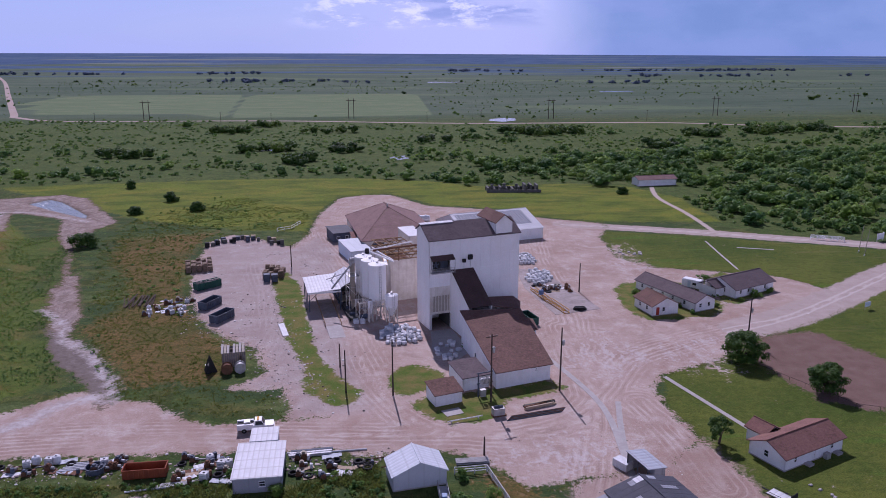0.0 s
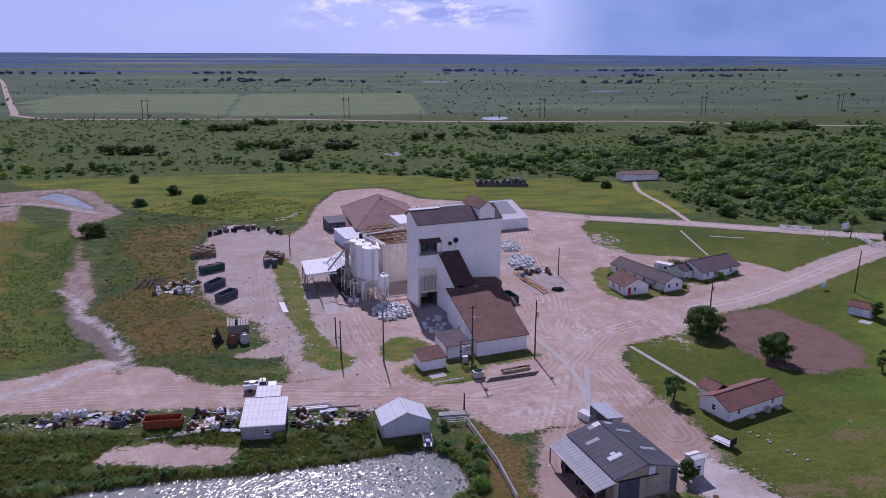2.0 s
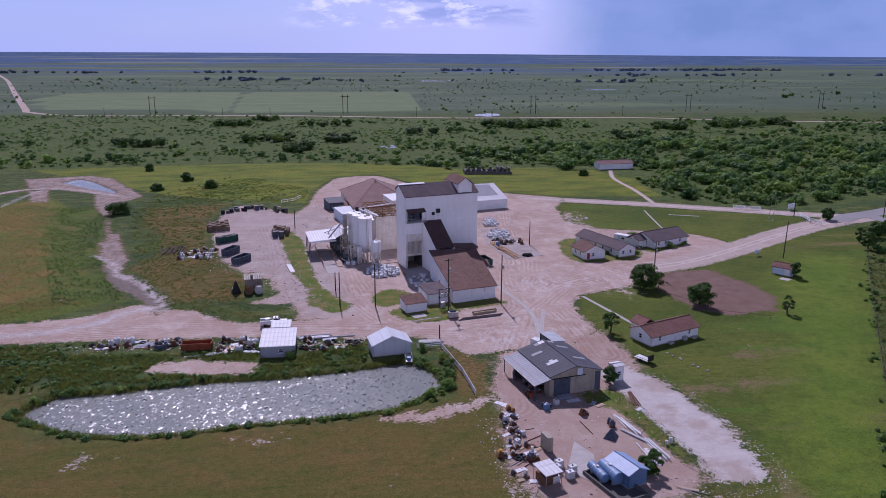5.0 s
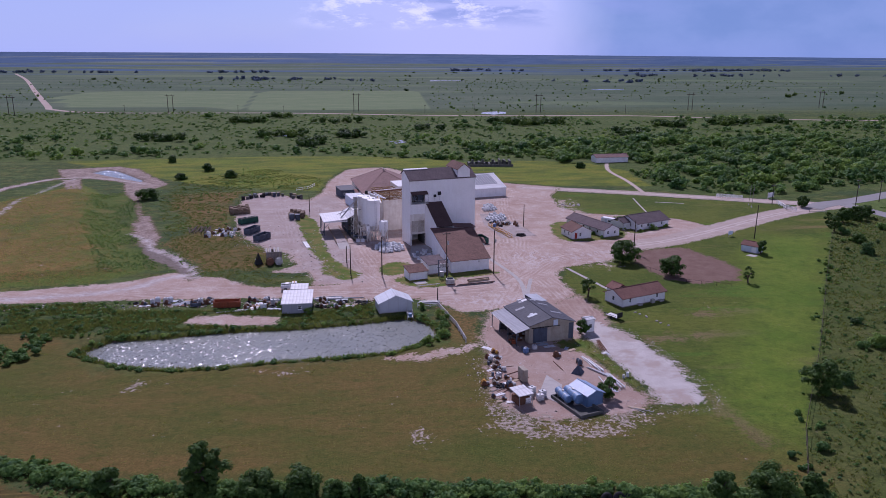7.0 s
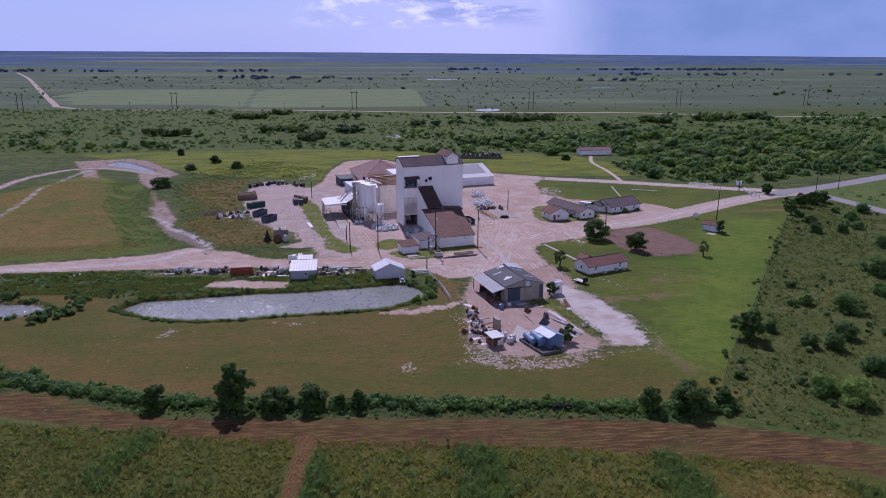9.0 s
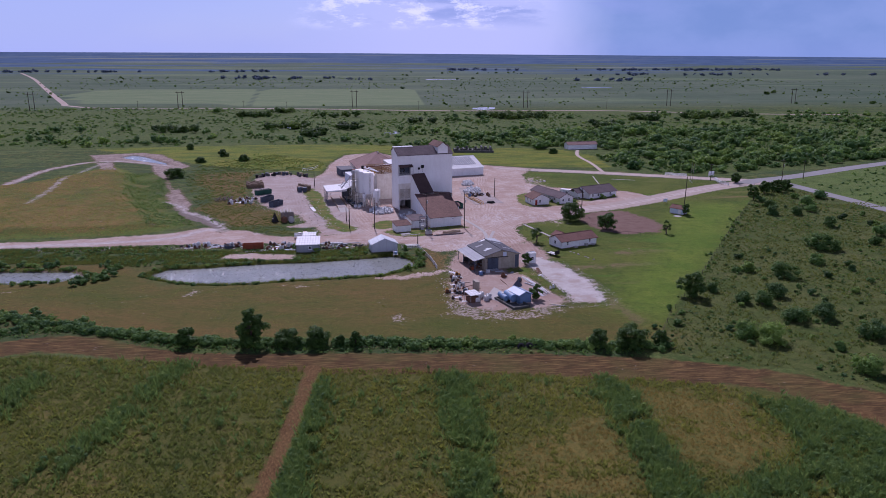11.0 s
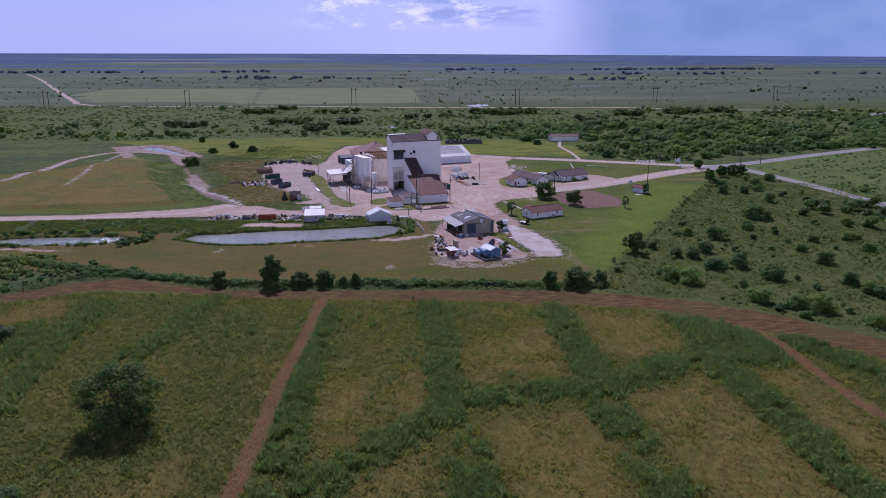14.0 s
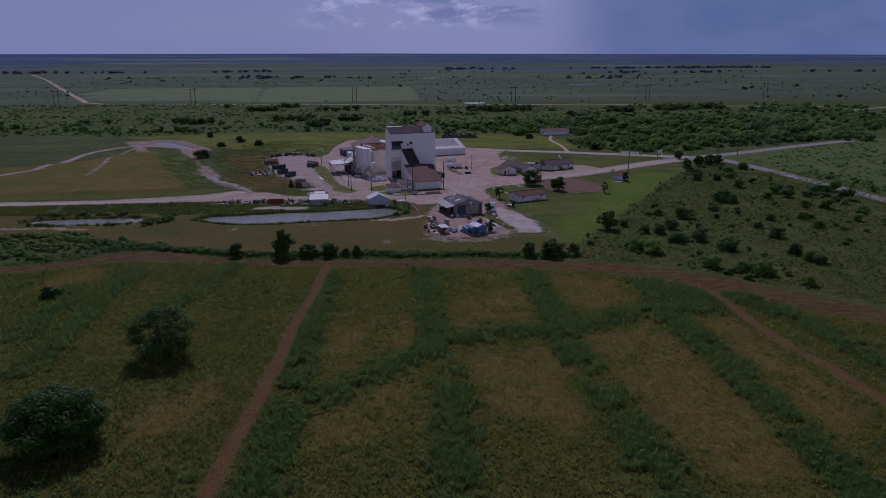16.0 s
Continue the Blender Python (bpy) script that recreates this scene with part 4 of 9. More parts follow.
    c = layer(c, "palepatch", k.mix(k.span(k.noise(0.5, 6, 0.75, k.shrink(k.place(), (1.0, 0.45, 1.0)), 0.5), 0.47, 0.56, 0.0, 0.65), dirt, (0.53, 0.48, 0.47)), 6.0, 3.5)
    c = layer(c, "brown", k.mix(0.45, dirt, two((0.25, 0.165, 0.13), (0.32, 0.23, 0.19), k.noise(0.12, 5, 0.7))), 1.6, 2.0)
    c = layer(c, "bare", dirt, 1.4, 0.5)
    silt = two((0.23, 0.17, 0.138), (0.36, 0.29, 0.255), k.noise(0.22, 6, 0.7, None, 1.2), 0.4, 0.6)
    silt = k.mix(k.span(k.noise(0.8, 5, 0.7, k.shrink(k.place(), (1.0, 0.4, 1.0)), 0.8), 0.52, 0.62, 0, 0.7), silt, (0.2, 0.16, 0.13))
    silt = k.mix(k.span(n4, 0.52, 0.64, 0, 0.5), silt, (0.16, 0.125, 0.105))
    c = layer(c, "bank", two((0.11, 0.095, 0.045), (0.17, 0.12, 0.085), n3), 1.4, 0.5, 0.4)
    c = layer(c, "bank", silt, 1.2, 0.6, -0.4)
    c = layer(c, "mud", two((0.13, 0.105, 0.09), (0.21, 0.175, 0.155), k.noise(0.7, 6, 0.75)), 1.2, 0.8, 0.2)
    c = layer(c, "shore", (0.17, 0.13, 0.1), 0.7, 0.4, 0.5)
    c = layer(c, "wash", k.mix(k.span(k.noise(0.5, 5, 0.7, None, 0.8), 0.4, 0.62), (0.5, 0.46, 0.45), (0.36, 0.3, 0.275)), 1.2, 1.6)
    c = layer(c, "road", k.mix(k.span(rut, 0.15, 0.5, 0.6, 0.0), k.mix(k.span(n4, 0.4, 0.7, 0, 0.5), two((0.38, 0.31, 0.27), (0.46, 0.38, 0.34), n2), (0.3, 0.24, 0.2)), (0.56, 0.49, 0.45)), 0.7, 0.4)
    c = layer(c, "infield", k.mix(k.span(n4, 0.4, 0.7, 0, 0.6), two((0.17, 0.108, 0.085), (0.215, 0.145, 0.118), n2), (0.125, 0.08, 0.062)), 1.4, 0.8)
    c = layer(c, "gravel", k.mix(k.span(n4, 0.35, 0.7), k.mix(k.span(k.noise(0.13, 5, 0.7), 0.46, 0.6, 0, 0.8), two((0.6, 0.57, 0.55), (0.47, 0.43, 0.41), n2), (0.36, 0.265, 0.21)), (0.36, 0.32, 0.3)), 1.6, 0.3)
    c = layer(c, "patch", k.mix(k.span(n2, 0.4, 0.62), k.mix(k.span(speck, 0.45, 0.65), (0.1, 0.15, 0.025), (0.055, 0.085, 0.018)), k.mix(k.span(speck, 0.45, 0.65), (0.2, 0.17, 0.055), (0.1, 0.1, 0.035))), 0.9, 0.4)
    c = layer(c, "broken", k.mix(k.span(n3, 0.42, 0.58), (0.38, 0.32, 0.28), (0.13, 0.11, 0.06)), 4.5, 1.0, -1.6)
    c = layer(c, "farroad", (0.46, 0.38, 0.33), 0.2, 0.4)
    k.bump(k.calc("ADD", n3, n4), 0.6, 0.12)
    return k.colour(c)


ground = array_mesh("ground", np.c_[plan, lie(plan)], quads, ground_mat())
for name, d in covers.items():
    ground.data.attributes.new(name, "FLOAT", "POINT").data.foreach_set("value", np.clip(d, -9, 9).astype(np.float32))
ground.data.shade_smooth()
tagged(ground, "rolling prairie with pinkish dirt yards, mown lawns and fields", "ground", kind="structure")

def choppy(ring, level, seed, chop=1.0):
    """Wind-ruffled water as small flat facets."""
    rng = np.random.default_rng(seed)
    R = np.array(ring)
    gx, gy = np.arange(R[:, 0].min() - 2, R[:, 0].max() + 2, 0.2), np.arange(R[:, 1].min() - 2, R[:, 1].max() + 2, 0.26)
    X, Y = np.meshgrid(gx, gy)
    P = np.c_[X.ravel(), Y.ravel()] + rng.normal(size=(X.size, 2)) * 0.07
    z = level + ((soft_noise(P, 1.3, seed + 1) - 0.5) * 0.035 + rng.normal(size=len(P)) * 0.0135) * chop
    n = len(gx)
    a = (np.arange(len(gy) - 1)[:, None] * n + np.arange(n - 1)).ravel()
    T = np.concatenate([np.c_[a, a + 1, a + n + 1], np.c_[a, a + n + 1, a + n]])
    T = T[area(P[T].mean(1), ring) < 1.2]
    used, T = np.unique(T, return_inverse=True)
    return np.c_[P, z][used], T.reshape(-1, 3)


for name, ring, level, chop in (("pond", MAIN_POND, -0.55, 1.0), ("pond_west", WEST_POND, -0.55, 0.6), ("pond_upper", UPPER_POND, -0.5, 0.3)):
    pool = array_mesh("water_" + name, *choppy(ring, level, len(ring), chop), WATER)
    tagged(pool, "rippled grey-green pond water between grassy banks", "water", kind="structure")


# ---- buildings ----
def wall(bm, p0, p1, z0, z1, thick=0.18, gaps=()):
    """A wall from p0 to p1 (its outer face on that line, its body on the left), with gaps (from, to, low, high)."""
    a, b = Vector((*p0, 0)), Vector((*p1, 0))
    d, n = (b - a).normalized(), Vector((-(b - a).y, (b - a).x, 0)).normalized() * thick
    long = (b - a).length
    ss = sorted({0, long, *(g[0] for g in gaps), *(g[1] for g in gaps)})
    zs = sorted({z0, z1, *(max(z0, g[2]) for g in gaps), *(g[3] for g in gaps)})
    for s0, s1 in zip(ss, ss[1:]):
        for h0, h1 in zip(zs, zs[1:]):
            if any(g[0] < (s0 + s1) / 2 < g[1] and g[2] < (h0 + h1) / 2 < g[3] for g in gaps):
                continue
            q = [a + d * s0, a + d * s1, a + d * s1 + n, a + d * s0 + n]
            slab(bm, [(v.x, v.y, h1) for v in q], h1 - h0)
    bmesh.ops.remove_doubles(bm, verts=bm.verts[:], dist=0.001)
    return bm


def sheet(bm, pts, thick):
    """An upright plate: outline of 3D points, thickened along its normal."""
    n = (Vector(pts[1]) - Vector(pts[0])).cross(Vector(pts[2]) - Vector(pts[0])).normalized() * thick
    a = [bm.verts.new(p) for p in pts]
    b = [bm.verts.new(Vector(p) - n) for p in pts]
    bm.faces.new(a), bm.faces.new(b[::-1])
    for i in range(len(pts)):
        j = (i + 1) % len(pts)
        bm.faces.new((a[i], b[i], b[j], a[j]))
    return bm


def opening_parts(ob, p0, p1, gaps, trim=SIDING, door_mat=SIDING):
    """Window frames with panes and door leaves for the gaps of one wall: (from, to, low, high, kind)."""
    a, b = Vector((*p0, 0)), Vector((*p1, 0))
    d = (b - a).normalized()
    turn = Matrix.Rotation(math.atan2(d.y, d.x), 4, "Z")
    for s0, s1, h0, h1, what in gaps:
        w, h = s1 - s0, h1 - h0
        at = Matrix.Translation(a + d * s0 + Vector((0, 0, h0))) @ turn
        if what == "window":
            bm = bmesh.new()
            for q in ((0, 0, w, 0.09), (0, h - 0.09, w, h), (0, 0.09, 0.08, h - 0.09), (w - 0.08, 0.09, w, h - 0.09), (0.08, h / 2 - 0.03, w - 0.08, h / 2 + 0.03)):
                box(bm, q[0], -0.04, q[1], q[2], 0.09, q[3])
            win = part("window", bm, trim, ob)
            win.matrix_local = at
            part("pane", boxed(0.06, 0.03, 0.06, w - 0.06, 0.045, h - 0.06), GLASS, win, "dark window glass")
            part("sill", boxed(-0.06, -0.1, -0.07, w + 0.06, 0.05, -0.005), trim, win)
        elif what != "hole":
            mat = {"door": door_mat, "red_door": RED, "dark_door": NAVY}.get(what, door_mat)
            bm = boxed(0.02, 0.04, 0.01, w - 0.02, 0.1, h - 0.02)
            box(bm, 0.15 * w, 0.015, 0.55 * h, 0.85 * w, 0.05, 0.92 * h), box(bm, 0.15 * w, 0.015, 0.1 * h, 0.85 * w, 0.05, 0.48 * h)
            leaf = part("door", bm, mat, ob, "red door" if what == "red_door" else "")
            leaf.matrix_local = at
            part("handle", boxed(w * 0.86, -0.02, h * 0.46, w * 0.9, 0.03, h * 0.5), STEEL, leaf)


def roof_slabs(ob, L, W, eave, ridge, axis, over, mat, thick=0.16, x0=0, y0=0, lapped=True):
    """Two gable slopes with a ridge cap, over the box x0.., y0.. of L by W."""
    o = over
    if axis == "x":
        f = (ridge - eave) / (W / 2)
        lo = eave - f * o
        slopes = ([(x0 - o, y0 - o, lo), (x0 + L + o, y0 - o, lo), (x0 + L + o, y0 + W / 2, ridge), (x0 - o, y0 + W / 2, ridge)], [(x0 + L + o, y0 + W + o, lo), (x0 - o, y0 + W + o, lo), (x0 - o, y0 + W / 2, ridge), (x0 + L + o, y0 + W / 2, ridge)])
        cap = ((x0 - o, y0 + W / 2, ridge + 0.02), (x0 + L + o, y0 + W / 2, ridge + 0.02))
    else:
        f = (ridge - eave) / (L / 2)
        lo = eave - f * o
        slopes = ([(x0 - o, y0 + W + o, lo), (x0 - o, y0 - o, lo), (x0 + L / 2, y0 - o, ridge), (x0 + L / 2, y0 + W + o, ridge)], [(x0 + L + o, y0 - o, lo), (x0 + L + o, y0 + W + o, lo), (x0 + L / 2, y0 + W + o, ridge), (x0 + L / 2, y0 - o, ridge)])
        cap = ((x0 + L / 2, y0 - o, ridge + 0.02), (x0 + L / 2, y0 + W + o, ridge + 0.02))
    for s in slopes:
        part("roof", slab(bmesh.new(), [(p[0], p[1], p[2] + thick) for p in s], thick), mat, ob)
    part("ridge_cap", tubed((*cap[0][:2], cap[0][2] + thick), (*cap[1][:2], cap[1][2] + thick), 0.09, n=6), mat, ob)


def house(name, label, category, at, angle, L, W, eave, ridge, axis="x", walls=SIDING, roofing=ROOF_BROWN, over=0.4, gaps=None, group="", footing=True):
    """A gabled building: front along local x at y = 0. gaps: side -> list of (from, to, low, high, kind)."""
    ob = thing(name, pose(at[0], at[1], 0, 0, 0, angle), label, category, group)
    gaps = gaps or {}
    sides = {"front": ((0, 0), (L, 0)), "right": ((L, 0), (L, W)), "back": ((L, W), (0, W)), "left": ((0, W), (0, 0))}
    for side, (p, q) in sides.items():
        g = gaps.get(side, [])
        bm = wall(bmesh.new(), p, q, 0.0, eave, 0.16, g)
        if (axis == "x") == (side in ("left", "right")):
            mid = ((p[0] + q[0]) / 2, (p[1] + q[1]) / 2)
            sheet(bm, [(*p, eave), (*q, eave), (*mid, ridge)], 0.16)
        part("wall", bm, walls, ob)
        opening_parts(ob, p, q, g)
    roof_slabs(ob, L, W, eave, ridge, axis, over, roofing)
    if footing:
        bm = bmesh.new()
        for p, q in sides.values():
            wall(bm, (p[0] * 1.0 + (0 if p[0] else -0.0), p[1]), q, 0.0, 0.18, -0.04)
        part("footing", bm, CONCRETE, ob)
    return ob


def lean_house(name, label, category, at, angle, L, W, front, back, walls=SIDING, roofing=ROOF_BROWN, over=0.3, gaps=None, group=""):
    """A building under one slope that rises from the front to the back."""
    ob = thing(name, pose(at[0], at[1], 0, 0, 0, angle), label, category, group)
    gaps = gaps or {}
    for side, p, q, z in (("front", (0, 0), (L, 0), front), ("right", (L, 0), (L, W), front), ("back", (L, W), (0, W), back), ("left", (0, W), (0, 0), front)):
        g = gaps.get(side, [])
        bm = wall(bmesh.new(), p, q, 0, min(z, front) if side in ("left", "right") else z, 0.16, g)
        if side == "right":
            sheet(bm, [(L, 0, front), (L, W, front), (L, W, back)], 0.16)
        if side == "left":
            sheet(bm, [(0, W, front), (0, 0, front), (0, W, back)], 0.16)
        part("wall", bm, walls, ob)
        opening_parts(ob, p, q, g)
    f = (back - front) / W
    part("roof", slab(bmesh.new(), [(-over, -over, front - f * over + 0.14), (L + over, -over, front - f * over + 0.14), (L + over, W + over, back + f * over + 0.14), (-over, W + over, back + f * over + 0.14)], 0.14), roofing, ob)
    return ob


def windows(*places, w=0.9, low=0.9, high=2.0):
    return [(s, s + w, low, high, "window") for s in places]


# -- the mill tower, with its gallery and wing
def mill():
    ob = thing("mill_building", pose(14.3, 130.5, 0, 0, 0, 16.5), "tall white panelled mill building with brown roofs and a sloping gallery", "industrial building")
    U, EAVE, RIDGE, DEEP, MID = 21.9, 20.3, 23.0, 7.6, 5.0
    holes = [(0.5, 4.9, 0.0, 3.6, "hole"), (0.45, 4.87, 13.3, 16.3, "hole")]
    part("wall", wall(bmesh.new(), (0, 0), (U, 0), 0, EAVE, 0.3, holes), WHITE, ob)
    for u, flip in ((0, 1), (U, 0)):
        prof = [(u, 0, 0), (u, 0, EAVE), (u, MID, RIDGE), (u, DEEP, RIDGE - 1.4), (u, DEEP, 0)]
        part("wall", sheet(bmesh.new(), prof if flip else prof[::-1], 0.3), WHITE, ob)
    part("wall", wall(bmesh.new(), (U, DEEP), (0, DEEP), 0, RIDGE - 1.4, 0.3), WHITE, ob)
    bm = slab(bmesh.new(), [(-0.3, -0.3, EAVE + 0.12), (U + 0.3, -0.3, EAVE + 0.12), (U + 0.3, MID, RIDGE + 0.2), (-0.3, MID, RIDGE + 0.2)], 0.2)
    part("roof", bm, ROOF_GREY, ob)
    part("roof", slab(bmesh.new(), [(U + 0.3, DEEP + 0.3, RIDGE - 1.4), (-0.3, DEEP + 0.3, RIDGE - 1.4), (-0.3, MID, RIDGE + 0.2), (U + 0.3, MID, RIDGE + 0.2)], 0.2), ROOF_GREY, ob)
    part("ridge_flashing", slab(bmesh.new(), [(-0.35, MID - 0.5, RIDGE + 0.1), (7.5, MID - 0.5, RIDGE + 0.1), (7.5, MID + 0.5, RIDGE + 0.3), (-0.35, MID + 0.5, RIDGE + 0.3)], 0.12), ROOF_WHITE, ob, "white metal flashing")
    # raised head house with a gable to the front
    c0, c1, cz, cr = 15.9, 20.0, 23.0, 24.7
    bm = wall(bmesh.new(), (c0, -0.02), (c1, -0.02), EAVE - 0.2, cz, 0.2)
    sheet(bm, [(c0, -0.02, cz), (c1, -0.02, cz), ((c0 + c1) / 2, -0.02, cr)], 0.2)
    head = part("head_house", bm, WHITE, ob)
    for p, q in (((c1, 0), (c1, 9.0)), ((c0, 9.0), (c0, 0)), ((c1, 9.0), (c0, 9.0))):
        part("side_wall", wall(bmesh.new(), p, q, EAVE - 2 if p[1] == q[1] else EAVE, cz, 0.2), WHITE, head)
    for a, b in ((c0 - 0.3, (c0 + c1) / 2), (c1 + 0.3, (c0 + c1) / 2)):
        z = cz - 0.1
        pts = [(a, -0.4, z), (b, -0.4, cr), (b, 9.3, cr), (a, 9.3, z)]
        part("roof", slab(bmesh.new(), [(x, y, zz + 0.15) for x, y, zz in pts], 0.14), ROOF_BROWN, head)
    # cladding panels on the front and the left side
    cols, rows = np.linspace(0, U, 10), (0.05, 3.6, 6.6, 9.9, 13.3, 16.3, 20.2)
    mesh_of = {}
    for i, (u0, u1) in enumerate(zip(cols, cols[1:])):
        for j, (z0, z1) in enumerate(zip(rows, rows[1:])):
            if (i < 2 and j in (0, 4)) or (2 <= i <= 3 and j < 3) or (6 <= i and j == 0):
                continue
            old = j in (1, 2) and i < 2
            key = (round(z1 - z0, 2), old)
            if key not in mesh_of:
                bm = boxed(0.03, -0.035, 0.03, u1 - u0 - 0.03, 0.0, z1 - z0 - 0.03)
                p = part("panel", bm, WHITE_OLD if old else WHITE, ob)
                mesh_of[key] = p.data
            else:
                p = link_mesh("panel", mesh_of[key], WHITE, ob)
            p.location = (u0, -0.002, z0)
    side_mesh = None
    for i in range(3):
        for z0 in (0.1, 3.4, 6.7, 10.0, 13.3, 16.6):
            if side_mesh is None:
                p = part("panel", boxed(-0.03, 0.03, 0.03, 0.0, 2.4, 3.22), WHITE, ob)
                side_mesh = p.data
            else:
                p = link_mesh("panel", side_mesh, WHITE, ob)
            p.location = (-0.002, 0.1 + i * 2.47, z0)
    # fan porch
    porch = part("fan_porch", boxed(0.2, -1.1, 13.1, 5.4, 0.0, 13.3), STEEL, ob)
    part("canopy", slab(bmesh.new(), [(0.1, -1.4, 16.2), (5.5, -1.4, 16.2), (5.5, 0, 17.0), (0.1, 0, 17.0)], 0.14), ROOF_DARK, porch)
    part("back_wall", boxed(0.4, 1.5, 13.3, 4.9, 1.7, 16.4), NAVY, porch)
    bm = bmesh.new()
    for z in (13.8, 14.3):
        tube(bm, (0.2, -1.1, z), (5.4, -1.1, z), 0.04, n=5)
    for u in np.linspace(0.2, 5.4, 6):
        tube(bm, (u, -1.1, 13.3), (u, -1.1, 14.3), 0.04, n=5)
    part("railing", bm, STEEL, porch)
    bm = lathe(bmesh.new(), [(1.15, 0), (1.25, 0.3), (1.05, 0.5), (0.95, 0.5)], 20)
    fan = part("fan_housing", bm, BLACK, porch)
    fan.matrix_local = pose(1.6, 0.9, 14.75, 90, 0, 0)
    bm = bmesh.new()
    for i in range(5):
        b = boxed(-0.12, 0.08, 0.2, 0.2, 0.85, 0.26)
        b.transform(Matrix.Rotation(i * 2 * math.pi / 5, 4, "Z"))
        me = bpy.data.meshes.new("blade")
        b.to_mesh(me), b.free()
        bm.from_mesh(me)
    blades = part("fan_blades", bm, NAVY, fan)
    blades.location = (0, 0, 0.25)
    for a, b in (((5.45, -1.3), (5.55, -1.2)), ((0.1, -1.3), (0.2, -1.2))):
        part("post", boxed(a[0], a[1], 13.1, b[0], b[1], 16.2), STEEL, porch)
    # stained louvre under the porch
    bm = bmesh.new()
    for i in range(11):
        box(bm, 0.7 + i * 0.36, -0.12, 4.2, 0.86 + i * 0.36, -0.04, 7.8)
    part("louvre", bm, TAN, ob, "rust-streaked vertical slats")
    # doorway lining and dark floor
    part("doorway_lining", wall(wall(bmesh.new(), (0.5, 0.3), (0.5, 6.5), 0, 3.6, 0.1), (4.9, 6.5), (4.9, 0.3), 0, 3.6, 0.1), ASH, ob)
    leaf = part("door", boxed(0, -0.08, 0.05, 1.9, 0.0, 3.5), WHITE_OLD, ob, "open sheet-metal door")
    leaf.matrix_local = pose(4.95, -0.05, 0, 0, 0, -62)
    for u, z, s in ((8.1, 15.3, 0.35), (9.6, 16.0, 0.5)):
        v = part("wall_vent", boxed(-s, -0.5, -s * 1.2, s, 0.0, s), BLACK, ob)
        v.location = (u, 0, z)
        part("conduit", tubed((0, -0.2, -s), (0, -0.2, -2.2), 0.05, n=5), STEEL, v)
    # sloping gallery from the wing up to the tower
    g0, g1, run, hi, lo = 5.2, 10.3, -9.6, 13.2, 7.5
    prof = [(g0, -0.04, 0), (g0, run, 0), (g0, run, lo), (g0, -0.04, hi)]
    gal = part("gallery", sheet(bmesh.new(), prof, -0.2), WHITE, ob)
    part("side_wall", sheet(bmesh.new(), [(g1, y, z) for _, y, z in prof], 0.2), WHITE, gal)
    part("roof", slab(bmesh.new(), [(g0 - 0.15, run, lo + 0.2), (g1 + 0.15, run, lo + 0.2), (g1 + 0.15, -0.04, hi + 0.2), (g0 - 0.15, -0.04, hi + 0.2)], 0.18), ROOF_DARK, gal, "dark brown sloping roof")
    part("hatch", boxed(g0 - 0.06, -1.6, 9.6, g0, -1.2, 10.2), BLACK, gal)
    # wing
    FL, FR, BR, BL = (0.0, -32.5), (11.3, -32.6), (14.9, -13.6), (2.9, -10.6)
    wing = part("wing", wall(bmesh.new(), FL, FR, 0, 3.3, 0.2, [(9.9, 10.8, 0.0, 2.1, "door"), (8.0, 8.5, 2.2, 2.8, "window")]), SIDING, ob)
    opening_parts(wing, FL, FR, [(9.9, 10.8, 0.0, 2.1, "door"), (8.0, 8.5, 2.2, 2.8, "window")])
    low, high = 3.3, 7.5
    left_gap = [(9.0, 9.9, 0, 2.1, "dark_door"), (13.2, 14.1, 0.0, 2.1, "door")]
    bm = wall(bmesh.new(), BL, FL, 0, low, 0.2, left_gap)
    sheet(bm, [(*BL, low), (*FL, low), (*BL, high)], 0.2)
    part("side_wall", bm, SIDING, wing)
    opening_parts(wing, BL, FL, left_gap)
    bm = wall(bmesh.new(), FR, BR, 0, low, 0.2)
    sheet(bm, [(*FR, low), (*BR, low), (*BR, high - 0.3)], 0.2)
    part("side_wall", bm, SIDING, wing)
    part("side_wall", wall(bmesh.new(), BR, BL, 0, high - 0.4, 0.2), SIDING, wing)
    part("roof", slab(bmesh.new(), [(-0.35, -33.0, 3.35), (11.65, -33.1, 3.35), (15.3, -13.3, high - 0.1), (2.6, -10.3, high + 0.2)], 0.2), ROOF_BROWN, wing)
    bm = bmesh.new()
    box(bm, -0.3, -33.06, 3.02, 11.6, -32.96, 3.2)
    part("fascia", bm, SIDING, wing)
    # low dark roof between wing and tower, and the lean-to beside it
    part("link_roof", slab(bmesh.new(), [(10.45, -9.5, 7.45), (15.3, -13.2, 7.35), (20.6, -3.6, 5.3), (20.6, -0.05, 5.5), (10.45, -0.05, 6.4)], 0.2), ROOF_BROWN, ob)
    bm = wall(bmesh.new(), (15.0, -13.2), (20.3, -3.6), 0, 5.0, 0.2)
    part("link_wall", wall(bm, (20.3, -3.6), (20.3, -0.1), 0, 5.0, 0.2), SIDING, ob)
    lean = part("lean_to", wall(wall(bmesh.new(), (15.2, -16.5), (18.4, -14.8), 0, 2.6, 0.15), (18.4, -14.8), (20.6, -9.0), 0, 2.6, 0.15), SIDING, ob)
    part("roof", slab(bmesh.new(), [(14.6, -16.4, 4.0), (18.8, -15.0, 2.75), (21.0, -8.8, 2.75), (17.0, -9.6, 4.3)], 0.14), ROOF_BROWN, lean)
    return ob


mill()
apron = part("concrete_apron", prism(bmesh.new(), [(14.4, 129.9), (19.2, 131.2), (21.6, 117.5), (17.2, 112.5), (13.8, 118.5)], -0.2, 0.03), CONCRETE)
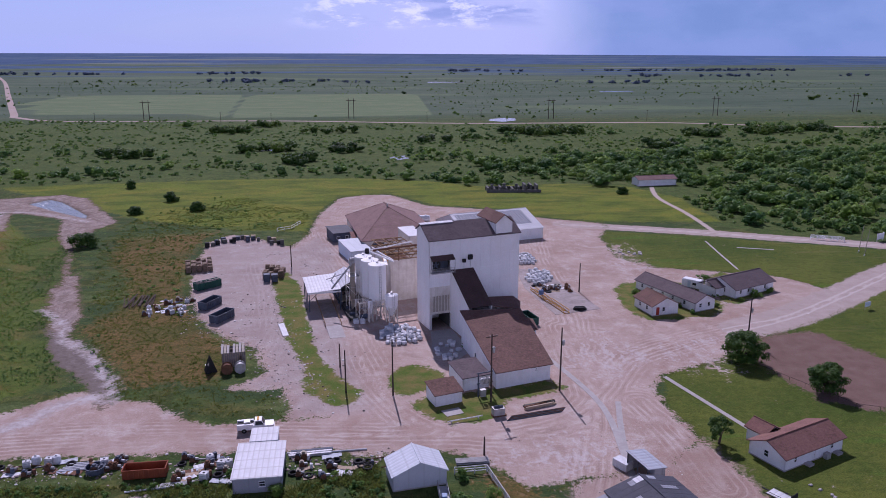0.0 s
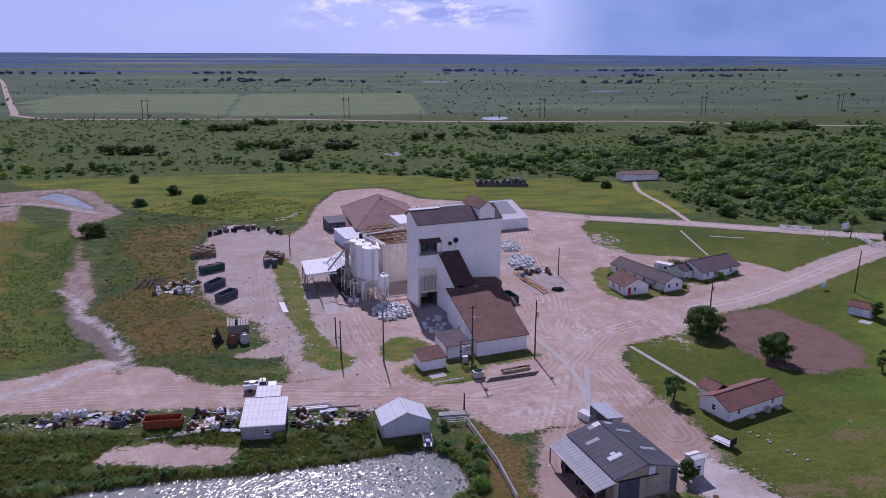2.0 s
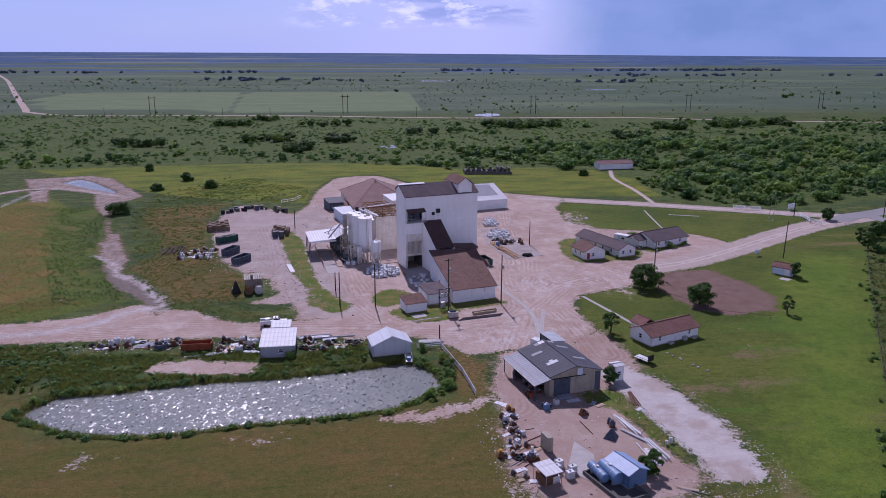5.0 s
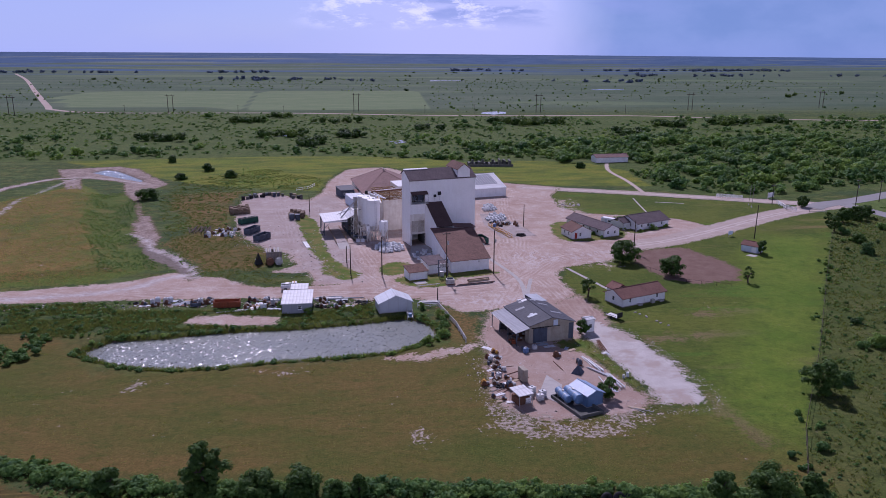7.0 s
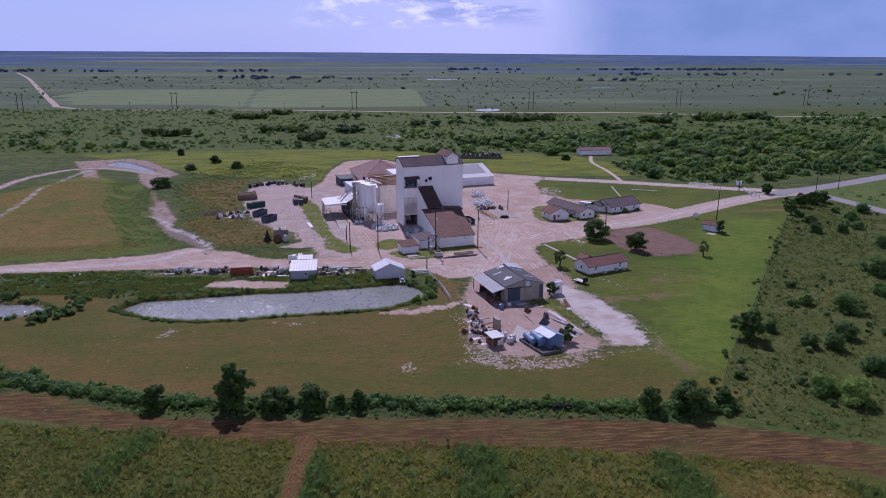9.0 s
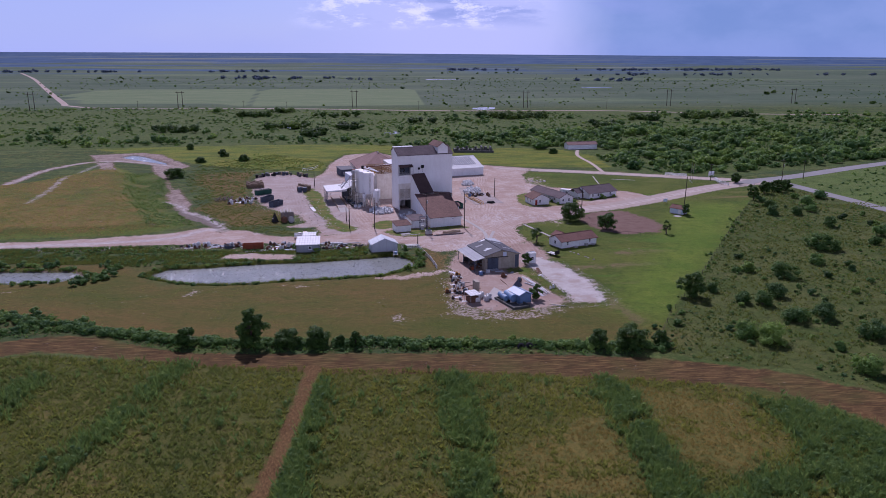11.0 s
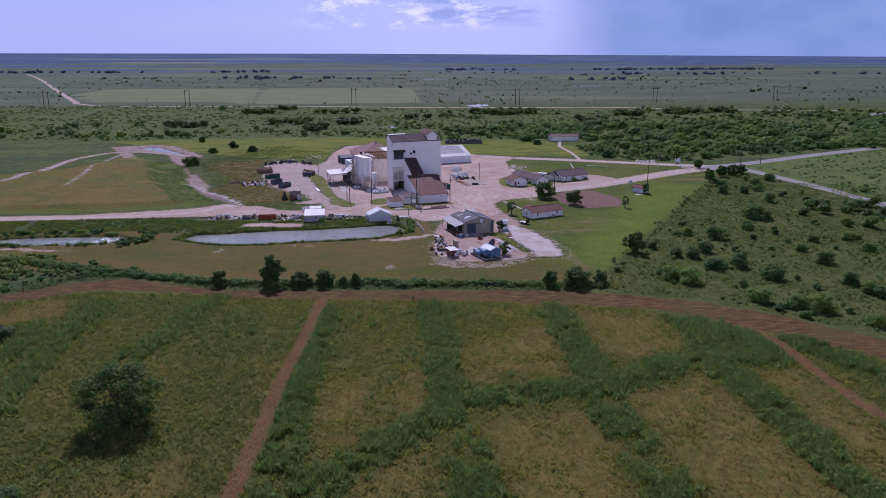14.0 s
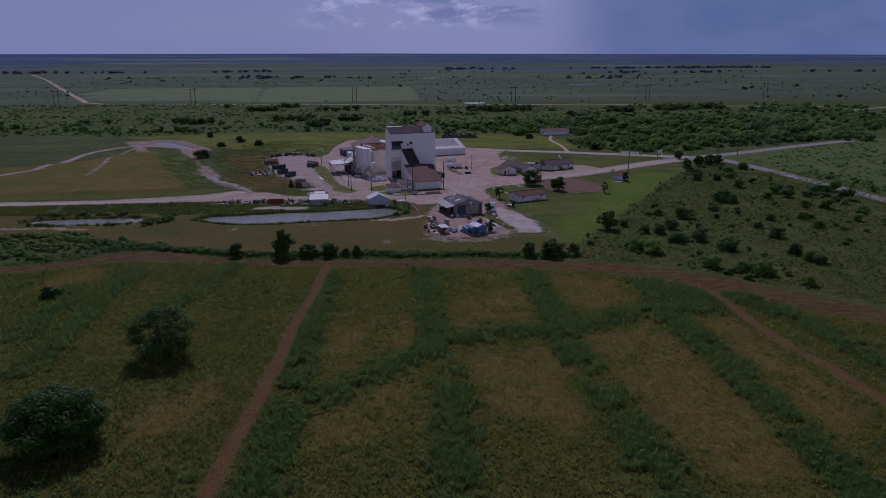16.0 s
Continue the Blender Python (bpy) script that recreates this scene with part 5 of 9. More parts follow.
tagged(apron, "oil-stained concrete apron before the mill door", "apron", kind="structure")


# -- silos, kiln house and truck canopy west of the tower
def silo(at, r, top, bottom, tip, legs, label):
    ob = thing("silo", pose(at[0], at[1], 0, 0, 0, 16.5), label, "silo", "silos")
    bm = lathe(bmesh.new(), [(0.35, tip), (r, bottom), (r, bottom + 0.08), (r * 1.02, bottom + 0.1), (r * 1.02, bottom + 0.2), (r, bottom + 0.22), (r, top), (r * 1.03, top + 0.02), (r * 1.03, top + 0.14), (0.3, top + 0.5)], 28)
    part("shell", bm, WHITE, ob)
    part("hatch", lathe(bmesh.new(), [(0.32, top + 0.42), (0.32, top + 0.8), (0.1, top + 0.85)], 12), STEEL, ob)
    k = int(top - bottom) // 2
    for i in range(1, k):
        z = bottom + i * (top - bottom) / k
        part("band", lathe(bmesh.new(), [(r + 0.002, z), (r + 0.03, z + 0.01), (r + 0.03, z + 0.07), (r + 0.002, z + 0.08)], 28), WHITE, ob)
    for i in range(legs):
        a = 2 * math.pi * (i + 0.5) / legs
        x, y = r * 0.96 * math.cos(a), r * 0.96 * math.sin(a)
        part("leg", tubed((x, y, 0), (x, y, bottom + 0.3), 0.13, n=6), WHITE_OLD, ob)
        b = 2 * math.pi * (i + 1.5) / legs
        part("brace", tubed((x, y, 0.4), (r * 0.96 * math.cos(b), r * 0.96 * math.sin(b), bottom - 0.2), 0.06, n=5), WHITE_OLD, ob)
    bm = bmesh.new()
    for s in (-0.22, 0.22):
        tube(bm, (s, -r - 0.12, 0.1), (s, -r - 0.12, top + 0.6), 0.035, n=5)
    for z in np.arange(0.5, top, 0.6):
        tube(bm, (-0.22, -r - 0.12, z), (0.22, -r - 0.12, z), 0.025, n=4)
    part("ladder", bm, STEEL, ob)
    return ob


silo((3.2, 141.0), 2.0, 12.6, 4.2, 2.2, 6, "tall white steel silo on a braced leg frame")
silo((1.6, 144.8), 2.0, 12.6, 4.2, 2.2, 6, "tall white steel silo on a braced leg frame")
silo((0.1, 148.4), 2.0, 12.6, 4.2, 2.2, 6, "tall white steel silo on a braced leg frame")
silo((6.2, 136.6), 1.4, 6.5, 3.9, 1.7, 4, "small white hopper silo on four tall legs")
silo((1.4, 137.6), 0.6, 4.6, 3.2, 2.0, 4, "slim white dust hopper on thin legs")


def kiln_house():
    ob = thing("kiln_house", pose(6.6, 151.6, 0, 0, 0, 16.5), "streaked white kiln house under open rusty roof trusses", "industrial building")
    L, W, H = 8.4, 16, 10.4
    part("wall", wall(bmesh.new(), (0, 0), (L, 0), 0, H, 0.25, [(0.6, 1.6, 0, 2.1, "hole")]), WHITE_OLD, ob)
    part("wall", wall(bmesh.new(), (0, W), (0, 0), 0, H, 0.25), WHITE_OLD, ob)
    part("wall", wall(bmesh.new(), (L, W), (0, W), 0, H, 0.25), WHITE_OLD, ob)
    for i in range(4):
        for z0 in (0.1, 3.5, 6.9):
            part("panel", boxed(i * 2.1 + 0.03, -0.04, z0, i * 2.1 + 2.06, 0.0, z0 + 3.35), WHITE_OLD, ob)
    part("deck", boxed(0.26, 0.26, H - 2.6, L - 0.05, W - 0.26, H - 2.4), RUST, ob, "rusty steel deck")
    for y in np.linspace(0.4, W - 0.6, 6):
        bm = bmesh.new()
        tube(bm, (0.1, y, H + 0.1), (L, y, H + 0.1), 0.15, n=5), tube(bm, (0.1, y, H + 1.7), (L, y, H + 1.7), 0.15, n=5)
        for i in range(6):
            u = 0.1 + i * (L - 0.2) / 6
            v = u + (L - 0.2) / 6
            tube(bm, (u, y, H + (0.1, 1.7)[i % 2]), (v, y, H + (1.7, 0.1)[i % 2]), 0.11, n=5)
        part("truss", bm, OCHRE, ob)
    for u in (0.3, 3.0, 5.6, 8.2):
        part("purlin", tubed((u, 0.2, H + 1.8), (u, W - 0.3, H + 1.8), 0.13, n=5), OCHRE, ob)
    bm = bmesh.new()
    for z in (0.55, 1.1):
        tube(bm, (-2.6, -3.0, H + z), (-0.4, 6.0, H + z), 0.04, n=5), tube(bm, (-1.6, -3.3, H + z), (0.6, 5.7, H + z), 0.04, n=5)
    for s in np.linspace(0, 1, 7):
        for dx in (0, 1.0):
            tube(bm, (-2.6 + 2.2 * s + dx, -3 + 9 * s, H), (-2.6 + 2.2 * s + dx, -3 + 9 * s, H + 1.1), 0.04, n=5)
    walkway = part("catwalk", slab(bmesh.new(), [(-2.6, -3.0, H + 0.02), (-1.6, -3.3, H + 0.02), (0.6, 5.7, H + 0.02), (-0.4, 6.0, H + 0.02)], 0.12), STEEL, ob)
    part("railing", bm, YELLOW, walkway, "faded yellow handrail")
    part("screw_conveyor", tubed((-5.5, 0.5, H + 3.0), (8.0, 6.5, H + 2.6), 0.2, n=10), WHITE, ob)
    part("chute", tubed((-5.2, 0.8, H + 2.9), (-2.2, -9.0, H + 2.4), 0.2, n=8), WHITE, ob)
    part("drive_motor", tubed((-5.7, 0.4, H + 2.2), (-5.7, 0.4, H + 3.6), 0.5, n=10), BLACK, ob)
    return ob


kiln_house()


def bucket_elevator():
    ob = thing("bucket_elevator", pose(-2.6, 146.5, 0, 0, 0, 16.5), "tan bucket elevator leg beside the silos", "elevator")
    part("leg", boxed(-0.5, -0.4, 0, 0.5, 0.4, 11.6), TAN, ob)
    part("head", tube(boxed(-0.7, -0.6, 11.6, 0.7, 0.6, 12.3), (-0.6, 0, 12.4), (0.6, 0, 12.4), 0.45, n=10), STEEL, ob)
    part("platform", boxed(-1.3, -1.6, 8.6, 1.3, 1.3, 8.75), STEEL, ob)
    bm = bmesh.new()
    for x, y in ((-1.3, -1.6), (1.3, -1.6), (1.3, 1.3), (-1.3, 1.3)):
        tube(bm, (x, y, 0), (x, y, 9.8), 0.07, n=5)
    for a, b in (((-1.3, -1.6), (1.3, -1.6)), ((1.3, -1.6), (1.3, 1.3)), ((1.3, 1.3), (-1.3, 1.3)), ((-1.3, 1.3), (-1.3, -1.6))):
        for z in (3, 6, 9.2, 9.8):
            tube(bm, (*a, z), (*b, z), 0.05, n=5)
        tube(bm, (*a, 0.2), (*b, 3), 0.04, n=4), tube(bm, (*b, 3), (*a, 6), 0.04, n=4)
    part("frame", bm, WHITE_OLD, ob)
    part("spout", tubed((-0.3, -0.6, 11.5), (-5.5, -1.5, 6.3), 0.22, n=8), STEEL, ob)
    return ob


bucket_elevator()


def loading_frame():
    """Braced steel frame with pipes between silos and canopy."""
    ob = thing("pipe_rack", pose(0.2, 138.6, 0, 0, 0, 16.5), "braced white pipe rack beneath the silos", "pipe rack")
    for x in (-1.6, 0.4, 2.4, 4.4):
        for y in (-1.0, 2.0):
            part("post", tubed((x, y, 0), (x, y, 4.6), 0.1, n=6), WHITE_OLD, ob)
        part("beam", boxed(x - 0.08, -1.0, 4.5, x + 0.08, 2.0, 4.7), WHITE_OLD, ob)
    for y in (-1.0, 2.0):
        part("beam", boxed(-1.7, y - 0.08, 4.5, 4.5, y + 0.08, 4.7), WHITE_OLD, ob)
        for x in (-1.6, 0.4, 2.4):
            part("brace", tubed((x, y, 0.3), (x + 2, y, 4.4), 0.05, n=5), WHITE_OLD, ob)
    part("pipe", tubed((-1.5, -0.4, 3.2), (4.4, -0.2, 3.0), 0.16, n=8), STEEL, ob)
    part("blower", tubed((-0.9, 0.3, 0.9), (0.6, 0.3, 0.9), 0.6, n=12), NAVY, ob)
    part("blower_base", boxed(-1.1, -0.3, 0, 0.8, 0.9, 0.5), CONCRETE, ob)
    return ob


loading_frame()


def loading_pit():
    ob = thing("loading_conveyor", pose(-3.4, 138.4, 0, 0, 0, 12), "dark steel loading conveyor with a tan cover plate", "conveyor")
    for x in (0.0, 2.5):
        part("side_beam", boxed(x, -0.5, 0.15, x + 0.28, 19.5, 0.75), BLACK, ob)
        for y in (0.2, 6.0, 12.0, 18.5):
            part("foot", boxed(x + 0.03, y, 0, x + 0.25, y + 0.25, 0.15), STEEL, ob)
    part("belt", boxed(0.3, 0.4, 0.3, 2.48, 19.0, 0.42), ASH, ob)
    part("cover_plate", boxed(0.32, 12.0, 0.8, 2.46, 17.0, 0.9), TAN, ob, "tan sheet cover")
    for y in (3.0, 7.5):
        part("drive", tubed((0.6, y, 0.75), (1.9, y, 0.75), 0.32, n=10), NAVY, ob)
    for i, x in enumerate((0.6, 2.0)):
        part("crate", boxed(x, -2.2 - i * 0.4, 0, x + 1.1, -1.0 - i * 0.4, 0.9), BAG, ob)
    return ob


loading_pit()


# dark cabin added to deepen the shaded clutter round the silo legs
def control_cabin():
    ob = thing("control_cabin", pose(-1.2, 150.6, 0, 0, 0, 16.5), "dark steel cabin on stilts added as dark fill behind the silos", "cabin")
    part("body", boxed(0, 0, 2.2, 3.0, 3.4, 5.2), NAVY, ob)
    part("roof", slab(bmesh.new(), [(-0.2, -0.2, 5.45), (3.2, -0.2, 5.45), (3.2, 3.6, 5.6), (-0.2, 3.6, 5.6)], 0.12), RUST, ob)
    part("window", boxed(0.5, -0.03, 3.3, 2.5, -0.003, 4.6), GLASS, ob)
    for x in (0.1, 2.7):
        for y in (0.1, 3.1):
            part("stilt", boxed(x, y, 0, x + 0.2, y + 0.2, 2.2), BLACK, ob)
    return ob


control_cabin()


def dust_duct():
    ob = thing("dust_pipe", pose(3.6, 150.8, 0, 0, 0, 16.5), "long rusty pipe with white chutes above the kiln house", "pipe")
    part("main", tubed((-1.4, -1.0, 13.7), (12.6, -0.4, 13.9), 0.24, n=10), RUST, ob)
    part("chute", tubed((-0.6, -1.2, 13.5), (1.6, -6.5, 12.4), 0.22, n=8), WHITE, ob)
    for x in (-1.0, 5.0, 11.8):
        part("stand", boxed(x, -0.75, 10.4, x + 0.14, -0.6, 13.6), RUST, ob)
    return ob


dust_duct()


def truck_canopy():
    ob = thing("truck_canopy", pose(-12.9, 145.4, 0, 0, 0, 9), "white sheet-metal truck canopy over the weighbridge lane", "canopy")
    W, D, H = 7.6, 13.4, 5.0
    part("roof", slab(bmesh.new(), [(-0.2, -0.2, H - 0.15), (W, -0.2, H + 0.35), (W, D, H + 0.35), (-0.2, D, H - 0.15)], 0.14), ROOF_WHITE, ob)
    part("fascia", boxed(-0.2, -0.28, H - 0.45, W, -0.21, H - 0.05), WHITE, ob)
    for x in (0.1, W - 0.2):
        for y in (0.2, 4.6, 9.0, D - 0.3):
            part("post", boxed(x - 0.1, y - 0.1, 0, x + 0.1, y + 0.1, H - 0.2), NAVY, ob)
    for y in (0.2, D - 0.3):
        for x0, x1 in ((0.1, 2.2), (W - 0.2, W - 2.3)):
            part("brace", tubed((x0, y, 2.6), (x1, y, H - 0.35), 0.06, n=5), NAVY, ob)
    part("beam", boxed(0, 0.1, H - 0.55, W - 0.1, 0.3, H - 0.3), NAVY, ob)
    # gabled bay beside it
    x0, x1 = W + 0.05, W + 5.6
    xm = (x0 + x1) / 2
    bay = part("gable_roof", slab(bmesh.new(), [(x0, 1.5, H + 0.1), (xm, 1.5, H + 1.6), (xm, D + 1, H + 1.6), (x0, D + 1, H + 0.1)], 0.12), ROOF_WHITE, ob)
    part("slope", slab(bmesh.new(), [(xm, 1.5, H + 1.6), (x1, 1.5, H + 0.1), (x1, D + 1, H + 0.1), (xm, D + 1, H + 1.6)], 0.12), ROOF_WHITE, bay)
    part("tie", tubed((x0, 1.7, H + 0.05), (x1, 1.7, H + 0.05), 0.07, n=5), NAVY, bay)
    for x in (x0 + 0.3, x1 - 0.2):
        for y in (1.8, 7.5, D + 0.5):
            part("post", boxed(x - 0.1, y - 0.1, 0, x + 0.1, y + 0.1, H), NAVY, ob)
    part("back_wall", wall(bmesh.new(), (x1, D + 0.9), (x0, D + 0.9), 0, H, 0.12), ASH, ob)
    part("side_wall", wall(bmesh.new(), (x1 + 0.1, 4.0), (x1 + 0.1, D + 0.9), 0, H - 0.2, 0.12), ASH, ob)
    part("vent_pipe", tubed((6.2, 7.5, H + 0.3), (7.0, 4.5, H + 2.8), 0.14, n=6), STEEL, ob)
    part("vent_pipe", tubed((5.2, 8.5, H + 0.3), (9.5, 6.5, H + 2.2), 0.11, n=6), STEEL, ob)
    return ob


truck_canopy()


def weigh_lane(at, angle, w, l, label):
    ob = thing("weighbridge_lane", pose(at[0], at[1], 0, 0, 0, angle), label, "weighbridge", "weighbridge lanes")
    part("deck", boxed(0, 0, 0, w, l, 0.25), STAINED, ob)
    part("ramp", slab(bmesh.new(), [(0, -7, 0.03), (w, -7, 0.03), (w, -0.01, 0.25), (0, -0.01, 0.25)], 0.25), CONCRETE, ob)
    for x in (-0.18, w + 0.04):
        bm = bmesh.new()
        for z in (0.55, 0.95):
            tube(bm, (x + 0.07, 0, z), (x + 0.07, l, z), 0.05, n=5)
        for y in np.linspace(0.1, l - 0.1, 9):
            tube(bm, (x + 0.07, y, 0), (x + 0.07, y, 0.95), 0.05, n=5)
        part("guard_rail", bm, OCHRE, ob)
    return ob


weigh_lane((-8.6, 135.0), 9, 3.4, 22, "grey concrete weighbridge deck with rusty guard rails")

# -- halls behind the tower


def storage_hall():
    ob = thing("storage_hall", pose(0.1, 197.0, 0, 0, 0, 8), "large low hall under a broad hipped pinkish-brown shingle roof", "hall")
    L, W, E, R, o = 24, 38, 4.2, 9.5, 0.5
    gap = [(3, 6.5, 0, 3.4, "dark_door")]
    for p, q, g in (((0, 0), (L, 0), gap), ((L, 0), (L, W), []), ((L, W), (0, W), []), ((0, W), (0, 0), [])):
        part("wall", wall(bmesh.new(), p, q, 0, E, 0.16, g), WHITE_OLD, ob)
        opening_parts(ob, p, q, g)
    a, b = (L / 2, 24, R), (L / 2, 31, R)
    corner = [(-o, -o, E - 0.1), (L + o, -o, E - 0.1), (L + o, W + o, E - 0.1), (-o, W + o, E - 0.1)]
    for pts in ((corner[0], corner[1], a), (corner[1], corner[2], b, a), (corner[2], corner[3], b), (corner[3], corner[0], a, b)):
        part("roof", slab(bmesh.new(), [(x, y, z + 0.2) for x, y, z in pts], 0.18), ROOF_PINK, ob)
    for c, tip in ((corner[0], a), (corner[1], a), (corner[2], b), (corner[3], b), (a, b)):
        part("hip_cap", tubed((*c[:2], c[2] + 0.2), (*tip[:2], tip[2] + 0.2), 0.12, n=6), ROOF_PINK, ob)
    part("vent", lathe(bmesh.new(), [(0.25, R + 0.1), (0.25, R + 0.9), (0.4, R + 1.0), (0.1, R + 1.25)], 10, (L / 2, 24)), STEEL, ob)
    return ob


storage_hall()
lean_house("hall_porch", "small porch under a red-brown roof against the hall", "porch", (-2.6, 204.4), 8, 5.4, 9, 2.5, 3.3, WHITE_OLD, ROOF_RED, 0.25)
lean_house("office_block", "low blue-grey sheet-metal office with dark windows", "office", (-9.2, 213), 16.5, 6.5, 9, 3.0, 3.4, NAVY, ROOF_SLATE, 0.3, {"front": windows(1.0, 3.8, w=1.2)})
lean_house("flat_store", "long pale blue flat-roofed store shed", "store", (-3.4, 188), 16.5, 6.4, 14, 3.3, 3.7, BLUEWHITE, GALV, 0.15)
lean_house("dust_house", "tall grey-white dust house between hall and tower", "dust house", (12.6, 172), 16.5, 4.4, 9, 11.4, 12.0, WHITE_OLD, ROOF_WHITE, 0.15)
wh = house("metal_warehouse", "long white metal warehouse with a grey ribbed roof panel", "warehouse", (32.65, 203.75), 16.5, 28, 25, 3.65, 7.8, "x", SIDING, ROOF_WHITE, 0.3, {"front": [(22, 25.5, 0, 3.0, "door")]})
rise = lambda y: 3.65 + (7.8 - 3.65) * y / 12.5 + 0.2
part("roof_panel", slab(bmesh.new(), [(1.0, 3.2, rise(3.2)), (25.6, 3.2, rise(3.2)), (25.6, 11.6, rise(11.6)), (1.0, 11.6, rise(11.6))], 0.05), CARPORT, wh, "dull grey ribbed roof panel")
for i in range(22):
    x = 1.4 + i * 1.12
    part("roof_rib", slab(bmesh.new(), [(x, 3.2, rise(3.2) + 0.09), (x + 0.1, 3.2, rise(3.2) + 0.09), (x + 0.1, 11.6, rise(11.6) + 0.09), (x, 11.6, rise(11.6) + 0.09)], 0.085), ROOF_WHITE, wh)


def bulk_tanker():
    ob = thing("tank_trailer", pose(16.4, 237.5, 0, 0, 0, -4), "white bulk tank trailer parked behind the halls", "trailer")
    bm = lathe(bmesh.new(), [(0.1, 0), (0.95, 0.15), (1.2, 0.5), (1.2, 7.6), (0.95, 7.95), (0.1, 8.1)], 20)
    bm.transform(Matrix.Translation((0, 0, 2.1)) @ Matrix.Rotation(math.pi / 2, 4, "Y"))
    part("tank", bm, TRUCKWHITE, ob)
    for x in (1.6, 4.0, 6.4):
        part("hatch", tubed((x, 0, 3.25), (x, 0, 3.5), 0.3, n=12), STEEL, ob)
    part("chassis", boxed(0.3, -0.5, 0.8, 7.8, 0.5, 1.05), BLACK, ob)
    for x in (5.8, 7.0):
        for y in (-1.1, 0.8):
            w = part("wheel", lathe(bmesh.new(), [(0.15, 0), (0.5, 0), (0.5, 0.3), (0.15, 0.3)], 16), BLACK, ob)
            w.matrix_local = pose(x, y + 0.3, 0.5, 90, 0, 0)
    part("front_leg", boxed(1.0, -0.7, 0, 1.2, 0.7, 0.8), STEEL, ob)
    return ob


bulk_tanker()

# -- houses
house("cottage", "small white cottage with a red door and brown roof", "house", (66.7, 134.0), 11, 6.9, 7.8, 2.5, 4.2, "y", SIDING, ROOF_BROWN, 0.4, {"front": [*windows(2.6, w=0.8), (1.0, 1.9, 0, 2.05, "red_door"), (4.2, 5.8, 0, 2.05, "door")], "left": windows(2.0, 5.0)}, "cottages")
house("long_cottage", "long white bungalow under a grey-brown roof", "house", (77.8, 135.6), 20, 6.2, 21, 2.4, 3.9, "y", SIDING, ROOF_GREY, 0.4, {"front": windows(1.2, 3.9), "left": [*windows(2, 5.5, 9.5, 13, 17), (7.8, 8.7, 0, 2.05, "door")]}, "cottages")
h3 = house("ranch_house", "white ranch house with a broad grey-brown roof and two gables", "house", (92.2, 144.2), 25, 14.8, 9.5, 2.4, 4.4, "x", SIDING, ROOF_GREY, 0.5, {"front": [*windows(1.5, 4.5, 11), (7.4, 8.3, 0, 2.05, "door")], "left": windows(2.0, 5.6)}, "cottages")
part("porch_wing", wall(wall(bmesh.new(), (-3.2, 3.4), (-3.2, 8.6), 0, 2.3, -0.15), (-3.2, 3.4), (-0.02, 3.4), 0, 2.3, 0.15), SIDING, h3)
roof_slabs(h3, 3.6, 5.2, 2.35, 3.6, "x", 0.3, ROOF_GREY, x0=-3.3, y0=3.4)
rh = house("bungalow", "long white bungalow with a red-brown gable roof on mown grass", "house", (60.5, 67.0), 22.6, 13.5, 6.3, 2.2, 3.6, "x", SIDING, ROOF_RED, 0.4, {"front": [(6.0, 6.9, 0, 2.0, "door"), *windows(2.0, 10.5, w=0.7)], "left": windows(2.6)})
ell = part("ell", wall(wall(wall(bmesh.new(), (3.4, 9.6), (3.4, 6.32), 0, 2.1, 0.15), (7.2, 6.32), (7.2, 9.6), 0, 2.1, 0.15), (7.2, 9.6), (3.4, 9.6), 0, 2.1, 0.15), SIDING, rh)
roof_slabs(rh, 3.8, 3.4, 2.1, 3.1, "y", 0.3, ROOF_RED, x0=3.4, y0=6.3)
for x in (4.4, 11.2):
    part("step", boxed(x, -1.0, 0, x + 1.1, -0.06, 0.35), CONCRETE, rh)
part("air_conditioner", boxed(8.6, -0.9, 0, 9.5, -0.2, 0.9), STEEL, rh)
house("garden_shed", "small white lapped shed with a faded red-brown roof", "shed", (114.3, 115.2), -52, 5.2, 3.6, 2.1, 3.0, "x", BLUEWHITE, ROOF_RED, 0.25, {"front": [(3.2, 4.6, 0, 1.9, "door")]})
stoop = part("shed_stoop", prism(bmesh.new(), [(115.0, 111.0), (116.6, 109.0), (114.6, 107.6), (113.0, 109.6)], -0.1, 0.06), CONCRETE)
tagged(stoop, "small pale concrete slab before the garden shed", "slab", kind="structure")
lean_house("block_shed", "small white shed with a brown roof by the road", "shed", (11.8, 93.4), 17, 5.1, 4.2, 2.1, 2.9, SIDING, ROOF_BROWN, 0.25)
lean_house("switch_shed", "white switch room with a brown roof against the mill wing", "shed", (17.4, 99.0), 17, 5.3, 6.3, 2.5, 3.2, SIDING, ROOF_GREY, 0.25, {"front": [(3.2, 4.1, 0, 2.0, "door")]})
house("tin_garage", "galvanised gabled garage beside the pond", "garage", (3.3, 68.1), 9, 7.8, 5.2, 2.3, 4.0, "y", TIN, TIN, 0.25, {"back": [(2.6, 5.2, 0, 2.1, "dark_door")]})
ws = lean_house("white_roof_shed", "galvanised shed with a broad white sheet-metal roof", "shed", (-18.9, 70.0), 1.5, 6.7, 9.0, 2.3, 2.7, GALV, ROOF_WHITE, 0.2, {"front": [(3.6, 4.5, 0.9, 1.8, "window")]})
part("annex_roof", slab(bmesh.new(), [(1.4, 9.25, 2.95), (5.6, 9.25, 2.95), (5.6, 13.2, 3.15), (1.4, 13.2, 3.15)], 0.12), ROOF_WHITE, ws)
